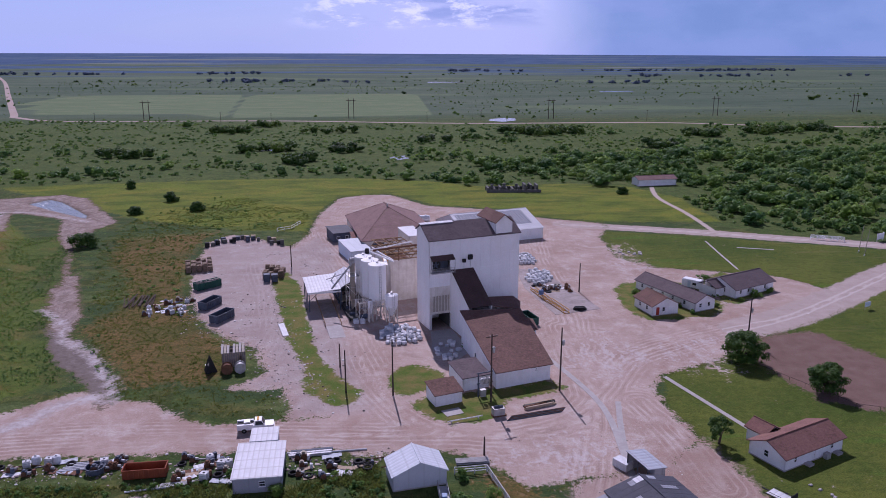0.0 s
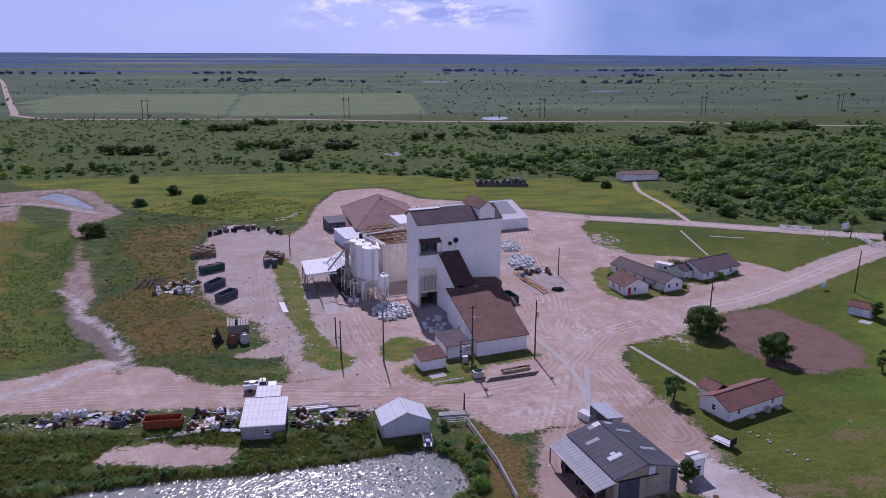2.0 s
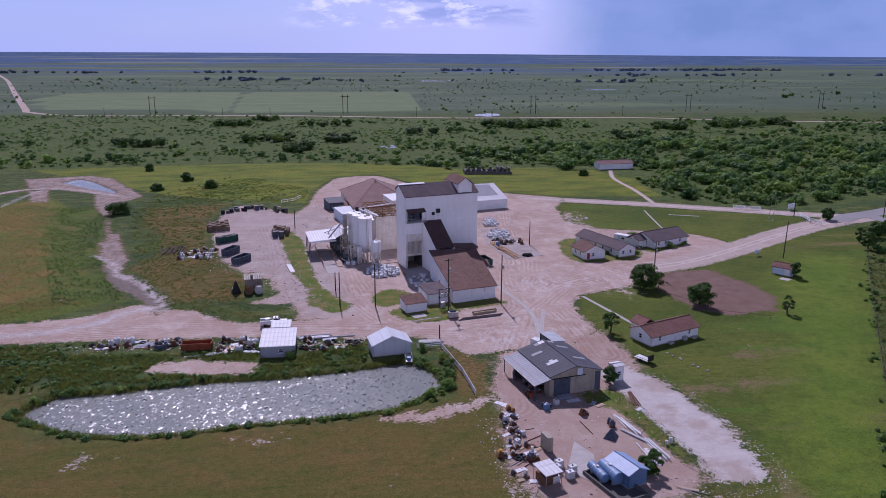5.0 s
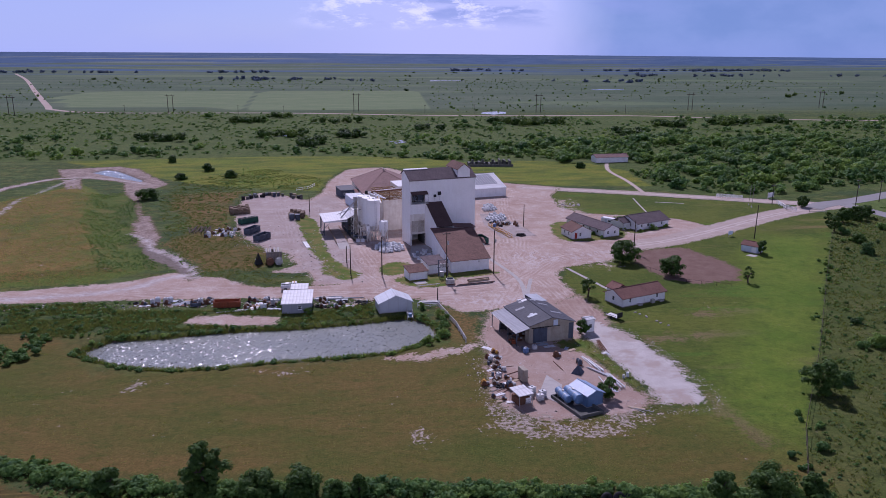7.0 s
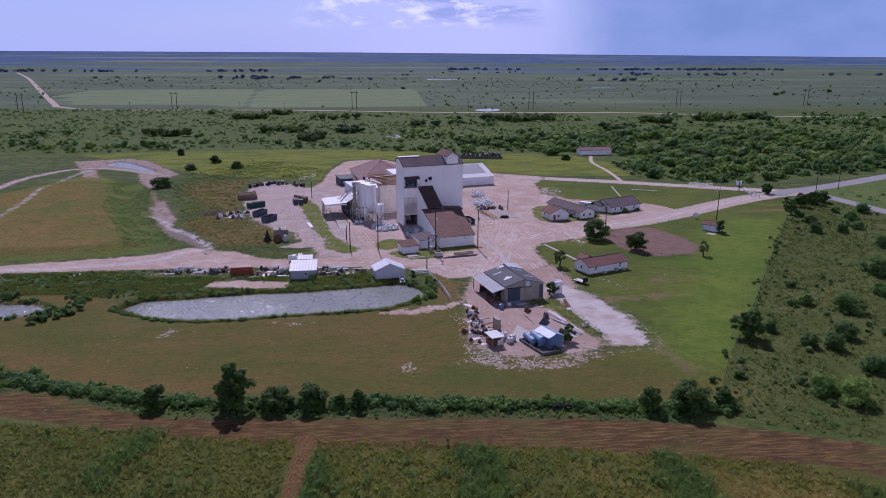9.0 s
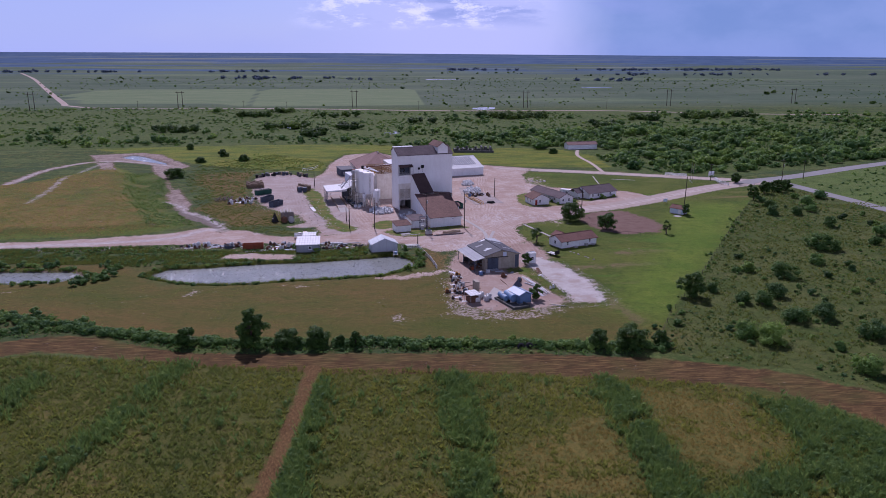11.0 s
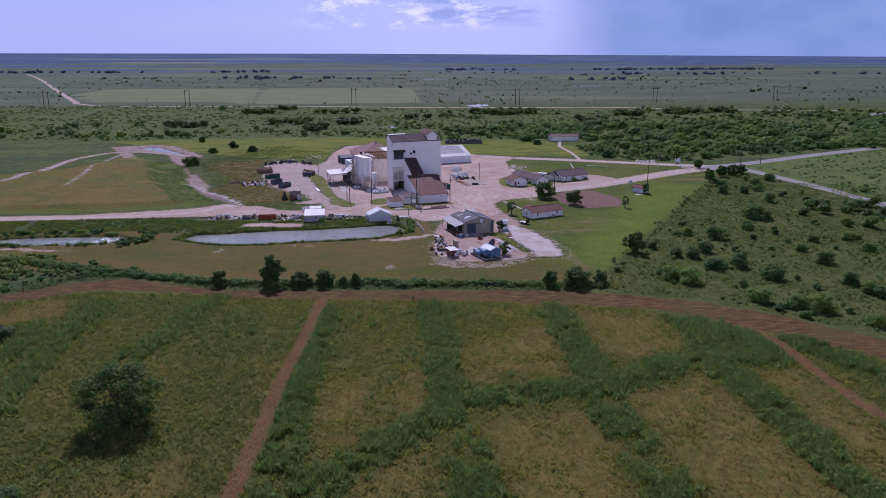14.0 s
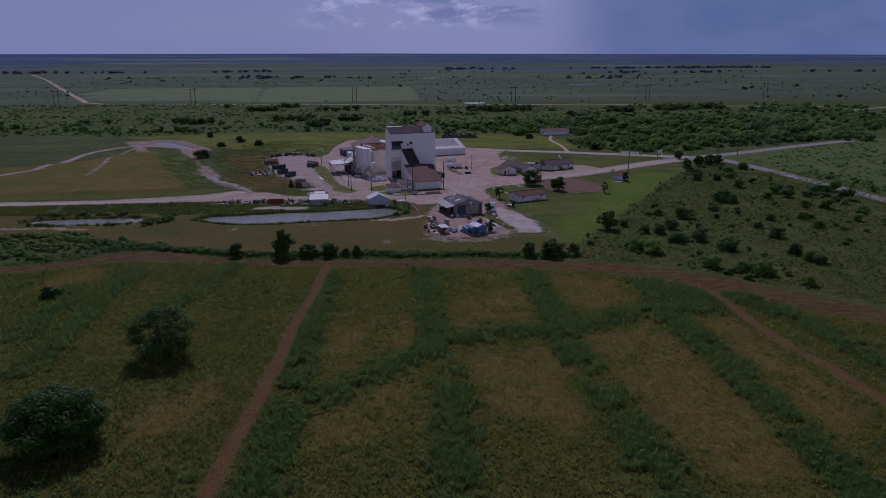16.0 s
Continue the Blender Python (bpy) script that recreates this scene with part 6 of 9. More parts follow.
part("annex_wall", wall(wall(wall(bmesh.new(), (1.5, 13.0), (1.5, 9.2), 0, 2.75, 0.12), (5.5, 9.2), (5.5, 13.0), 0, 2.75, 0.12), (5.5, 13.0), (1.5, 13.0), 0, 2.75, 0.12), GALV, ws)
house("blue_shed", "pale blue sheet-metal pump shed", "shed", (37.2, 17.0), 22, 3.4, 4.8, 2.2, 2.9, "y", PALEBLUE, SKYBLUE, 0.25)
house("field_hall", "long white hall with a brown roof beside the scrub", "hall", (127, 304.5), 6, 19, 7, 3.0, 4.3, "x", SIDING, ROOF_PINK, 0.4, {"front": [(8.5, 9.6, 0, 2.1, "door")]})


def workshop():
    ob = thing("workshop_barn", pose(33.56, 46.6, 0, 0, 0, 13) @ Matrix.Scale(0.945, 4), "tan sheet-metal workshop with a patched grey roof and open carport", "barn")
    W, D, E, R = 10.9, 13.4, 4.0, 5.5
    sides = (((0, 0), (W, 0), [(1.0, 4.4, 0, 3.4, "hole")]), ((W, 0), (W, D), []), ((W, D), (0, D), []), ((0, D), (0, 0), [(2, 6, 0, 3.0, "hole"), (7.5, 11.5, 0, 3.0, "hole")]))
    for p, q, g in sides:
        bm = wall(bmesh.new(), p, q, 0, E, 0.15, g)
        if p[1] == q[1]:
            sheet(bm, [(*p, E), (*q, E), (W / 2, p[1], R)], 0.15)
        part("wall", bm, TAN, ob)
    leaf = part("sliding_door", boxed(1.03, -0.08, 0.05, 4.42, -0.04, 3.35), NAVY, ob, "dark ribbed sliding door")
    for i in range(8):
        part("rib", boxed(1.1 + i * 0.42, -0.14, 0.08, 1.32 + i * 0.42, -0.082, 3.3), NAVY, leaf)
    part("door_track", boxed(0.6, -0.2, 3.45, 7.5, -0.05, 3.6), BLACK, ob)
    f = (R - E) / (W / 2)
    slope = lambda x, y, up=0.16: (x, y, (E + f * x if x < W / 2 else E + f * (W - x)) + up)
    rl = part("roof", slab(bmesh.new(), [slope(-0.1, -0.4), slope(W / 2, -0.4), slope(W / 2, D + 0.4), slope(-0.1, D + 0.4)], 0.12), ROOF_SLATE, ob)
    rr = part("roof", slab(bmesh.new(), [slope(W / 2 + 0.001, -0.4), slope(W + 0.4, -0.4), slope(W + 0.4, D + 0.4), slope(W / 2 + 0.001, D + 0.4)], 0.12), ROOF_SLATE, ob)
    for r, x0, x1, y0, y1, m in ((rl, 4.1, 5.3, 12.3, 13.4, ROOF_WHITE), (rl, 3.2, 4.0, 12.2, 13.2, CARPORT), (rl, 1.0, 3.2, 9.0, 9.9, CARPORT), (rl, 1.6, 3.8, 3.6, 4.6, GALV), (rl, 2.4, 3.2, 4.65, 5.2, GALV), (rr, 6.3, 7.6, 12.6, 13.4, GALV), (rr, 7.0, 9.6, 10.2, 11.0, CARPORT), (rr, 7.6, 10.2, 4.4, 5.2, CARPORT)):
        part("patch", slab(bmesh.new(), [slope(x0, y0, 0.2), slope(x1, y0, 0.2), slope(x1, y1, 0.2), slope(x0, y1, 0.2)], 0.035), m, r, "pale replacement roof sheet")
    part("ridge_cap", tubed((W / 2, -0.4, R + 0.17), (W / 2, D + 0.4, R + 0.17), 0.14, n=6), ROOF_SLATE, ob)
    for i in range(1, 12):
        y = i * D / 12
        part("seam", slab(bmesh.new(), [slope(0, y - 0.02, 0.175), slope(W / 2, y - 0.02, 0.175), slope(W / 2, y + 0.02, 0.175), slope(0, y + 0.02, 0.175)], 0.014), ROOF_SLATE, rl)
        part("seam", slab(bmesh.new(), [slope(W / 2, y - 0.02, 0.175), slope(W, y - 0.02, 0.175), slope(W, y + 0.02, 0.175), slope(W / 2, y + 0.02, 0.175)], 0.014), ROOF_SLATE, rr)
    port = part("carport_roof", slab(bmesh.new(), [(-3.3, -0.8, 3.15), (-0.05, -0.8, 3.9), (-0.05, D, 3.9), (-3.3, D, 3.15)], 0.12), CARPORT, ob)
    for y in (-0.6, 4.0, 8.6, D - 0.3):
        part("post", boxed(-3.2, y, 0, -3.05, y + 0.15, 3.05), NAVY, port)
    part("gutter", boxed(-3.45, -0.8, 2.95, -3.3, D, 3.1), STEEL, port)
    part("gable_sign", boxed(W / 2 + 0.4, -0.1, 3.6, W / 2 + 1.5, -0.02, 4.9), BLUEWHITE, ob)
    part("wall_patch", boxed(W - 1.2, -0.06, 0.1, W - 0.02, -0.01, 3.8), NAVY, ob)
    return ob


workshop()


def open_stall():
    ob = thing("open_stall", pose(39.2, 65.0, 0, 0, 0, 14), "small open-sided shed with a galvanised roof", "shed")
    part("roof", slab(bmesh.new(), [(-0.3, 0, 3.05), (2.9, 0, 2.75), (2.9, 5.6, 2.75), (-0.3, 5.6, 3.05)], 0.1), GALV, ob)
    part("wall", wall(wall(bmesh.new(), (0.9, 0.2), (2.7, 0.2), 0, 2.7, 0.1), (2.7, 0.2), (2.7, 5.4), 0, 2.7, 0.1), GALV, ob)
    part("wall", wall(bmesh.new(), (2.7, 5.4), (-0.1, 5.4), 0, 2.7, 0.1), GALV, ob)
    for y in (0.3, 2.7, 5.2):
        part("post", boxed(-0.2, y, 0, -0.08, y + 0.12, 2.95), NAVY, ob)
    return ob


open_stall()
house("white_kiosk", "narrow white kiosk with a flat pale roof", "kiosk", (47.2, 51.4), 18, 2.0, 1.9, 2.9, 3.1, "x", SIDING, ROOF_WHITE, 0.15, {"front": [(0.5, 1.4, 1.0, 2.0, "window")]})


def ruin():
    ob = thing("ruined_block", pose(55, 296.5, 0, 0, 0, -4), "roofless dark grey concrete block ruin in the meadow", "ruin")
    rng = random.Random(4)
    part("wall", wall(bmesh.new(), (0, 0), (24, 0), 0, 1.2, 0.5), ASH, ob)
    part("wall", wall(bmesh.new(), (24, 8), (0, 8), 0, 1.5, 0.5), ASH, ob)
    for i in range(9):
        x = 0.3 + i * 2.7
        part("pier", boxed(x, 0.6, 0, x + 0.9, 7.6, 1.4 + 2.2 * rng.random()), ASH, ob)
    for i in range(4):
        x = 2 + i * 5.4
        part("column", boxed(x, 3, 0, x + 1.2, 4.2, 3.0 + rng.random()), ASH, ob)
    return ob


ruin()


# ---- plants ----
def turned_leaves(C, N, size, rng):
    """Three-cornered leaves at centres C facing roughly N."""
    n = len(C)
    N = N / np.linalg.norm(N, axis=1, keepdims=True)
    A = np.cross(N, rng.normal(size=(n, 3)))
    A /= np.linalg.norm(A, axis=1, keepdims=True) + 1e-9
    B = np.cross(N, A)
    s = (size * (0.6 + 0.8 * rng.random(n)))[:, None] * 0.62
    V = np.stack([C + A * s, C - A * s * 0.6 + B * s * 0.75, C - A * s * 0.6 - B * s * 0.75], 1).reshape(-1, 3)
    return V, np.arange(3 * n).reshape(n, 3)


GOLD = (1 + 5**0.5) / 2
ICO = np.array([(-1, GOLD, 0), (1, GOLD, 0), (-1, -GOLD, 0), (1, -GOLD, 0), (0, -1, GOLD), (0, 1, GOLD), (0, -1, -GOLD), (0, 1, -GOLD), (GOLD, 0, -1), (GOLD, 0, 1), (-GOLD, 0, -1), (-GOLD, 0, 1)]) / (1 + GOLD**2) ** 0.5
ICO_FACES = np.array([(0, 11, 5), (0, 5, 1), (0, 1, 7), (0, 7, 10), (0, 10, 11), (1, 5, 9), (5, 11, 4), (11, 10, 2), (10, 7, 6), (7, 1, 8), (3, 9, 4), (3, 4, 2), (3, 2, 6), (3, 6, 8), (3, 8, 9), (4, 9, 5), (2, 4, 11), (6, 2, 10), (8, 6, 7), (9, 8, 1)])


OCT, OCT_FACES = np.array([(1, 0, 0), (-1, 0, 0), (0, 1, 0), (0, -1, 0), (0, 0, 1), (0, 0, -1)], float), np.array([(0, 2, 4), (2, 1, 4), (1, 3, 4), (3, 0, 4), (2, 0, 5), (1, 2, 5), (3, 1, 5), (0, 3, 5)])


def leaf_cloud(centres, radii, per, size, rng, flat=0.8, core=0.72, tints=None):
    """Clumps of foliage: an uneven inner mass, with leaves over and round it. Also gives each corner's tint."""
    c, r = np.repeat(centres, per, 0), np.repeat(radii, per)
    d = rng.normal(size=(len(c), 3))
    d /= np.linalg.norm(d, axis=1, keepdims=True)
    d[:, 2] = np.where(rng.random(len(c)) < 0.7, np.abs(d[:, 2]), d[:, 2])
    at = c + d * (r * (0.68 + 0.45 * rng.random(len(c))))[:, None] * np.array([1, 1, flat])
    V, F = turned_leaves(at, d + rng.normal(scale=0.35, size=d.shape) + (0, 0, 0.45), np.repeat(np.broadcast_to(size, len(radii)), per), rng)
    T = np.full(len(radii), 0.5) if tints is None else tints
    tint = np.repeat(np.repeat(T, per), 3)
    if core:
        n = len(radii)
        solid, sides_of = (OCT, OCT_FACES) if n > 6000 else (ICO, ICO_FACES)
        m = len(solid)
        K = solid[None] * (radii * core)[:, None, None] * (0.7 + 0.5 * rng.random((n, m, 1))) * np.array([1, 1, flat]) + centres[:, None]
        F = np.concatenate([F, (sides_of[None] + m * np.arange(n)[:, None, None]).reshape(-1, 3) + len(V)])
        V, tint = np.concatenate([V, K.reshape(-1, 3)]), np.r_[tint, np.repeat(T, m)]
    return V, F, tint


def foliage(name, cloud, mat, parent=None):
    V, F, tint = cloud
    ob = array_mesh(name, V, F, mat, parent)
    ob.data.attributes.new("tint", "FLOAT", "POINT").data.foreach_set("value", tint.astype(np.float32))
    return ob


def crown_clumps(w, h, low, n, rng, lean=0.0):
    """Clump centres and radii filling an uneven crown of width w between heights low and h."""
    C, R = [], []
    for _ in range(n):
        a, q = rng.random() * 2 * math.pi, rng.random() ** 0.6
        z = rng.random()
        wide = (math.sin(math.pi * (0.18 + 0.72 * z)) ** 0.8) * w / 2 * (0.72 + 0.4 * rng.random())
        r = w * (0.1 + 0.07 * rng.random())
        C.append((math.cos(a) * wide * (0.25 + 0.75 * q) + lean * z, math.sin(a) * wide * (0.25 + 0.75 * q), low + (h - low) * z * 0.9 + r * 0.2))
        R.append(r)
    return np.array(C), np.array(R)


def dome_clumps(w, h, n, rng):
    """Clump centres and radii filling a low dome that stands on the ground."""
    C, R = [], []
    for i in range(n):
        a, z = rng.random() * 2 * math.pi, rng.random() ** 1.3 * 0.82
        out = w / 2 * math.sqrt(1 - z * z) * (0.55 + 0.4 * rng.random()) * (0.75 + 0.35 * math.sin(2 * a + i % 3))
        C.append((math.cos(a) * out, math.sin(a) * out, h * (0.08 + z * 0.85)))
        R.append(w * (0.1 + 0.07 * rng.random()))
    return np.array(C), np.array(R)


def tree(at, w, h, label, seed, low=0.28, n=34, per=60, leaf=0.42, group="", stems=1, core=0.6):
    rng = np.random.default_rng(seed)
    ob = thing("tree", pose(at[0], at[1], -0.05, 0, 0, rng.random() * 360), label, "tree", group)
    C, R = crown_clumps(w, h, h * low, n, rng)
    bm = bmesh.new()
    top = h * 0.55
    for s in range(stems):
        off = Vector((rng.normal() * 0.3, rng.normal() * 0.3, 0)) * (stems > 1)
        fork = off + Vector((rng.normal() * 0.1 * w * 0.3, rng.normal() * 0.1 * w * 0.3, h * (low + 0.08)))
        tube(bm, off, fork, 0.05 * h, 0.035 * h, n=8)
        for i in range(6 // stems + 1):
            tip = Vector(C[(i * 5 + s * 7) % len(C)])
            knee = fork.lerp(tip, 0.5) + Vector((0, 0, 0.08 * h))
            tube(bm, fork, knee, 0.025 * h, 0.016 * h, n=6), tube(bm, knee, tip, 0.016 * h, 0.005 * h, n=5)
            tube(bm, knee, knee.lerp(Vector(C[(i * 3 + 1) % len(C)]), 0.7), 0.012 * h, 0.004 * h, n=4)
    part("trunk", bm, BARK, ob)
    foliage("crown", leaf_cloud(C, R, int(per * 1.7), leaf * 0.82, rng, core=core, tints=rng.uniform(0.25, 0.65, len(R))), LEAF, ob)
    return ob


def shrub(at, w, h, label, seed, mat=None, n=12, per=45, leaf=0.3, group=""):
    rng = np.random.default_rng(seed)
    ob = thing("bush", pose(at[0], at[1], -0.03, 0, 0, rng.random() * 360), label, "bush", group)
    C, R = dome_clumps(w, h, n, rng)
    bm = bmesh.new()
    for i in range(5):
        tube(bm, (0, 0, 0), Vector(C[i % n]), 0.05, 0.015, n=5)
    part("woody_stem", bm, BARK, ob)
    hue = rng.uniform(0.5, 0.9) if mat is SCRUB else rng.uniform(0.15, 0.45)
    foliage("crown", leaf_cloud(C, R * 1.5, int(per * 1.9), leaf * 0.75, rng, core=0.5, tints=hue + rng.normal(size=len(R)) * 0.08), mat or SCRUB, ob)
    return ob


OAK = "broad dark green tree casting shade on the grass"
tree((74.2, 106.2), 8.2, 6.0, OAK, 1, 0.08, 60, 66, 0.42, "trees by the ball field", core=0.4)
tree((82.6, 91.6), 6.6, 5.5, "round-crowned green tree beside the bare ball field", 2, 0.14, 46, 66, 0.4, "trees by the ball field", core=0.4)
tree((54.8, 75.9), 4.0, 4.6, "young tree on the lawn by the bungalow", 3, 0.25, 26, 50, 0.3, core=0.4)
tree((100.1, 83.4), 2.6, 4.6, "thin young tree at the ball field's corner", 4, 0.22, 22, 40, 0.26, core=0.3)
tree((118.4, 110.9), 4.0, 4.0, "small tree beside the garden shed", 5, 0.25, 18, 60, 0.34)
tree((158.5, 137.0), 4.6, 5.4, "slim dark tree at the lawn's fence corner", 6, 0.2, 30, 60, 0.45)
tree((171.7, 178.0), 5.0, 4.2, "low spreading tree by the entrance gate", 7, 0.15, 34, 60, 0.5)
tree((170.5, 150.3), 5.6, 5.2, "dense dark tree in the roadside thicket", 8, 0.12, 38, 60, 0.5, "roadside trees")
tree((178.6, 154.2), 6.2, 5.0, "dense dark tree in the roadside thicket", 9, 0.1, 40, 60, 0.5, "roadside trees")
tree((184.5, 158.0), 5.0, 4.4, "dense dark tree in the roadside thicket", 10, 0.1, 32, 60, 0.5, "roadside trees")
tree((162.0, 146.0), 3.6, 4.8, "slim dark tree at the lawn's fence corner", 11, 0.15, 24, 60, 0.45, "roadside trees")
tree((45.9, 51.2), 3.0, 3.1, "leafy sapling against the workshop's end wall", 12, 0.1, 20, 60, 0.32)
tree((42.3, 20.6), 3.8, 3.6, "bushy green tree behind the pale blue pump shed", 13, 0.08, 24, 60, 0.32)
tree((-36.8, -74.2), 13.4, 9.2, "wide dark tree standing in the grass field", 14, 0.04, 62, 62, 0.4, "field trees", 2, 0.35)
tree((-43.8, -107.6), 13.4, 7.8, "dense dark tree standing in the grass field", 15, 0.08, 100, 150, 0.46, "field trees", 2)
tree((-21.6, -3.4), 5.6, 7.8, "tall dark tree rising from the hedge line", 16, 0.12, 48, 70, 0.45, "hedge trees")
for i, (x, y, w, h) in enumerate(((-34.9, -1.6, 4.4, 3.4), (-14.4, -4.0, 5.4, 3.4), (-9.2, -4.4, 6.0, 3.6), (-3.9, -5.2, 2.0, 2.4), (-1.0, -5.4, 2.4, 3.2), (47.8, -10.5, 4.0, 3.6), (54.2, -11.6, 7.0, 4.4), (60.5, -11.0, 3.2, 3.2), (80.6, 19.0, 6.6, 6.2))):
    tree((x, y), w, h, "dense dark bushy tree in the hedge line", 30 + i, 0.06, 36, 60, 0.42, "hedge trees")
for i, (x, y, w, h) in enumerate(((-103.8, 326, 5, 4), (-78.2, 291, 5, 4.2), (-85.9, 266, 5, 3.4), (-63.5, 271, 5.4, 3.6), (-87.6, 216.6, 8, 4.4), (113.3, 287.9, 5, 3.2), (-72.9, -34.3, 5.0, 2.6))):
    shrub((x, y), w, h, "lone rounded dark bush in open grass", 60 + i, LEAF, 22, 60, 0.66, "lone bushes")
for i, (x, y, w, h) in enumerate(((90.4, 158.6, 4.2, 2.6), (98.4, 145.6, 3.0, 2.0), (88.3, 146.6, 1.8, 1.4), (93.0, 142.6, 1.6, 1.1), (103.8, 148.4, 2.0, 1.2), (69.0, 151.6, 2.0, 1.2), (75.6, 139.8, 1.8, 1.1), (77.0, 135.0, 1.6, 1.0), (84.6, 139.0, 1.8, 1.2), (-13.0, 69.2, 2.6, 1.8), (-19.2, 73.6, 2.4, 2.2), (13.4, 70.4, 2.0, 1.8), (17.2, 65.0, 3.0, 2.0), (17.8, 61.4, 2.6, 1.8), (17.4, 56.6, 3.0, 2.0), (16.2, 52.4, 3.4, 2.0), (13.0, 48.8, 3.0, 1.8), (20.6, 120.4, 1.6, 0.9))):
    shrub((x, y), w, h, "low leafy shrub against a wall or bank", 80 + i, SCRUB, 10, 45, 0.26, "garden shrubs")


def scatter(ring, n, rng, keep=None):
    R = np.array(ring, float)
    P = rng.uniform(R.min(0), R.max(0), (n, 2))
    P = P[inside_distance(P, ring) < -0.5]
    return P if keep is None else P[keep(P)]


def thicket(name, P, W, H, per, leaf, rng, mat, label, clumps=5, core=0.72):
    """Many bushes that nobody could count, as one mesh."""
    n, k = len(P), clumps
    a, q = rng.random((n, k)) * 6.28, rng.random((n, k)) ** 0.5
    r = W[:, None] * (0.24 + 0.14 * rng.random((n, k)))
    up = (0.15 + 0.45 * rng.random((n, k))) * H[:, None]
    C = np.stack([P[:, :1] + np.cos(a) * q * W[:, None] * 0.32, P[:, 1:] + np.sin(a) * q * W[:, None] * 0.32, lie(P)[:, None] + up], 2).reshape(-1, 3)
    size = np.repeat(leaf * np.clip(W / W.mean(), 0.5, 1.6), k)
    patch = np.clip(0.5 + 1.5 * (soft_noise(P, 24, 71) * 0.4 + rng.random(n) * 0.6 - 0.5), 0, 1)
    tint = np.repeat(patch, k) + rng.normal(size=n * k) * 0.06
    return tagged(foliage(name, leaf_cloud(C, r.ravel(), per, size, rng, 0.75, core, tint), mat), label, "scrub", kind="stuff")


rng = np.random.default_rng(11)
near_edge = lambda P: np.clip(1.25 - (P[:, 1] - np.interp(P[:, 0], (-300, -60, 60, 130, 180, 420), (345, 346, 318, 300, 210, 330))) / np.interp(P[:, 0], (-100, 150, 300), (100, 130, 190)), 0, 1)
dense = lambda P: soft_noise(P, 45, 1) * 0.5 + soft_noise(P, 16, 2) * 0.5 + 0.2 * near_edge(P) > 0.51 + 0.16 * rng.random(len(P)) + 0.05 * np.clip((P[:, 1] - 380) / 80, 0, 1) + 0.12 * np.clip((110 - P[:, 0]) / 90, 0, 1)
P = scatter(SCRUB_EDGE, 17000, rng, dense)
P = P[(P[:, 1] < 640) & (np.abs(P[:, 0]) < 520) & ~((P[:, 0] > 176) & (line_distance(P, HIGHWAY) < 12))]
hall_clear = lambda P: ~((P[:, 0] > 112) & (P[:, 0] < 150) & (P[:, 1] > 280) & (P[:, 1] < 316))
P = P[hall_clear(P)]
W = 1.5 + 7.5 * rng.random(len(P)) ** 2.8
thicket("scrub_woods", P, W, W * (0.55 + 0.25 * rng.random(len(P))), 14, 0.75, rng, SCRUB, "dense mixed scrub and thorn bushes across the prairie", 3)
P = scatter(SCRUB_EDGE, 16000, rng, lambda P: soft_noise(P, 30, 61) * 0.6 + soft_noise(P, 8, 62) * 0.4 > 0.42)
P = P[(P[:, 1] < 700) & (np.abs(P[:, 0]) < 480) & hall_clear(P) & ~((P[:, 0] > 176) & (line_distance(P, HIGHWAY) < 8))]
W = 1.2 + 2.6 * rng.random(len(P)) ** 1.6
thicket("prairie_herbs", P, W, W * 0.22, 12, 0.8, rng, SCRUB, "low green herbs and brambles covering the prairie", 2, 0)
east_edge = [(134, 276), (131, 232), (146, 213), (176, 207), (262, 238), (330, 300), (330, 420), (180, 420), (60, 380), (100, 322)]
P = scatter(east_edge, 1500, rng, lambda P: hall_clear(P) & (soft_noise(P, 26, 63) > 0.2))
W = 2.2 + 8.5 * rng.random(len(P)) ** 2.2
thicket("thorn_woods", P, W, W * 0.72, 22, 0.82, rng, SCRUB, "thick thorn woodland behind the entrance road", 5)
for i, (x, y, w, bright) in enumerate(((87.2, 22.6, 3.2, 0), (105, 38.6, 3.6, 1), (112.3, 32.8, 7.0, 0), (139.1, 61, 9.2, 0), (142.8, 57.6, 4.2, 0), (128, 43.4, 4.2, 1), (133.8, 36.4, 2.2, 0), (101.4, 17.6, 5.6, 0), (90.8, 13.6, 3.8, 0), (94.6, 11.6, 4.4, 0), (96.6, 0.6, 6.2, 0), (103.4, 1.2, 6.0, 0), (80.6, -7.6, 5.6, 1), (84.0, -11.4, 7.0, 1), (106.9, -11.2, 6.4, 0), (93.7, -27.6, 5.4, 1), (100.2, -33.2, 5.2, 1), (104.2, -35.6, 6.6, 1), (128.9, 1.8, 4.8, 0), (123.7, -17, 4.4, 0), (149.4, 12.4, 3.4, 1), (164.4, 46, 4.0, 1), (159.5, 63.4, 3.8, 0), (130, 15, 3.2, 1), (140.3, 25.8, 3.4, 1), (159.7, 107.8, 4.4, 0), (151.2, 108.8, 4.8, 0), (160.5, 88.4, 5.0, 0), (152.4, 26.4, 4.0, 1), (110.4, -46.2, 3.8, 1), (123.8, -24.2, 3.8, 1), (124.6, -28, 3.6, 0))):
    shrub((x, y), w, w * (0.62 if w > 5 else 0.78), "bright green thorn bush on rough pasture" if bright else "dense dark green bush on rough pasture", 300 + i, SCRUB if bright else THORN, 26, 46, 0.38, "pasture bushes")
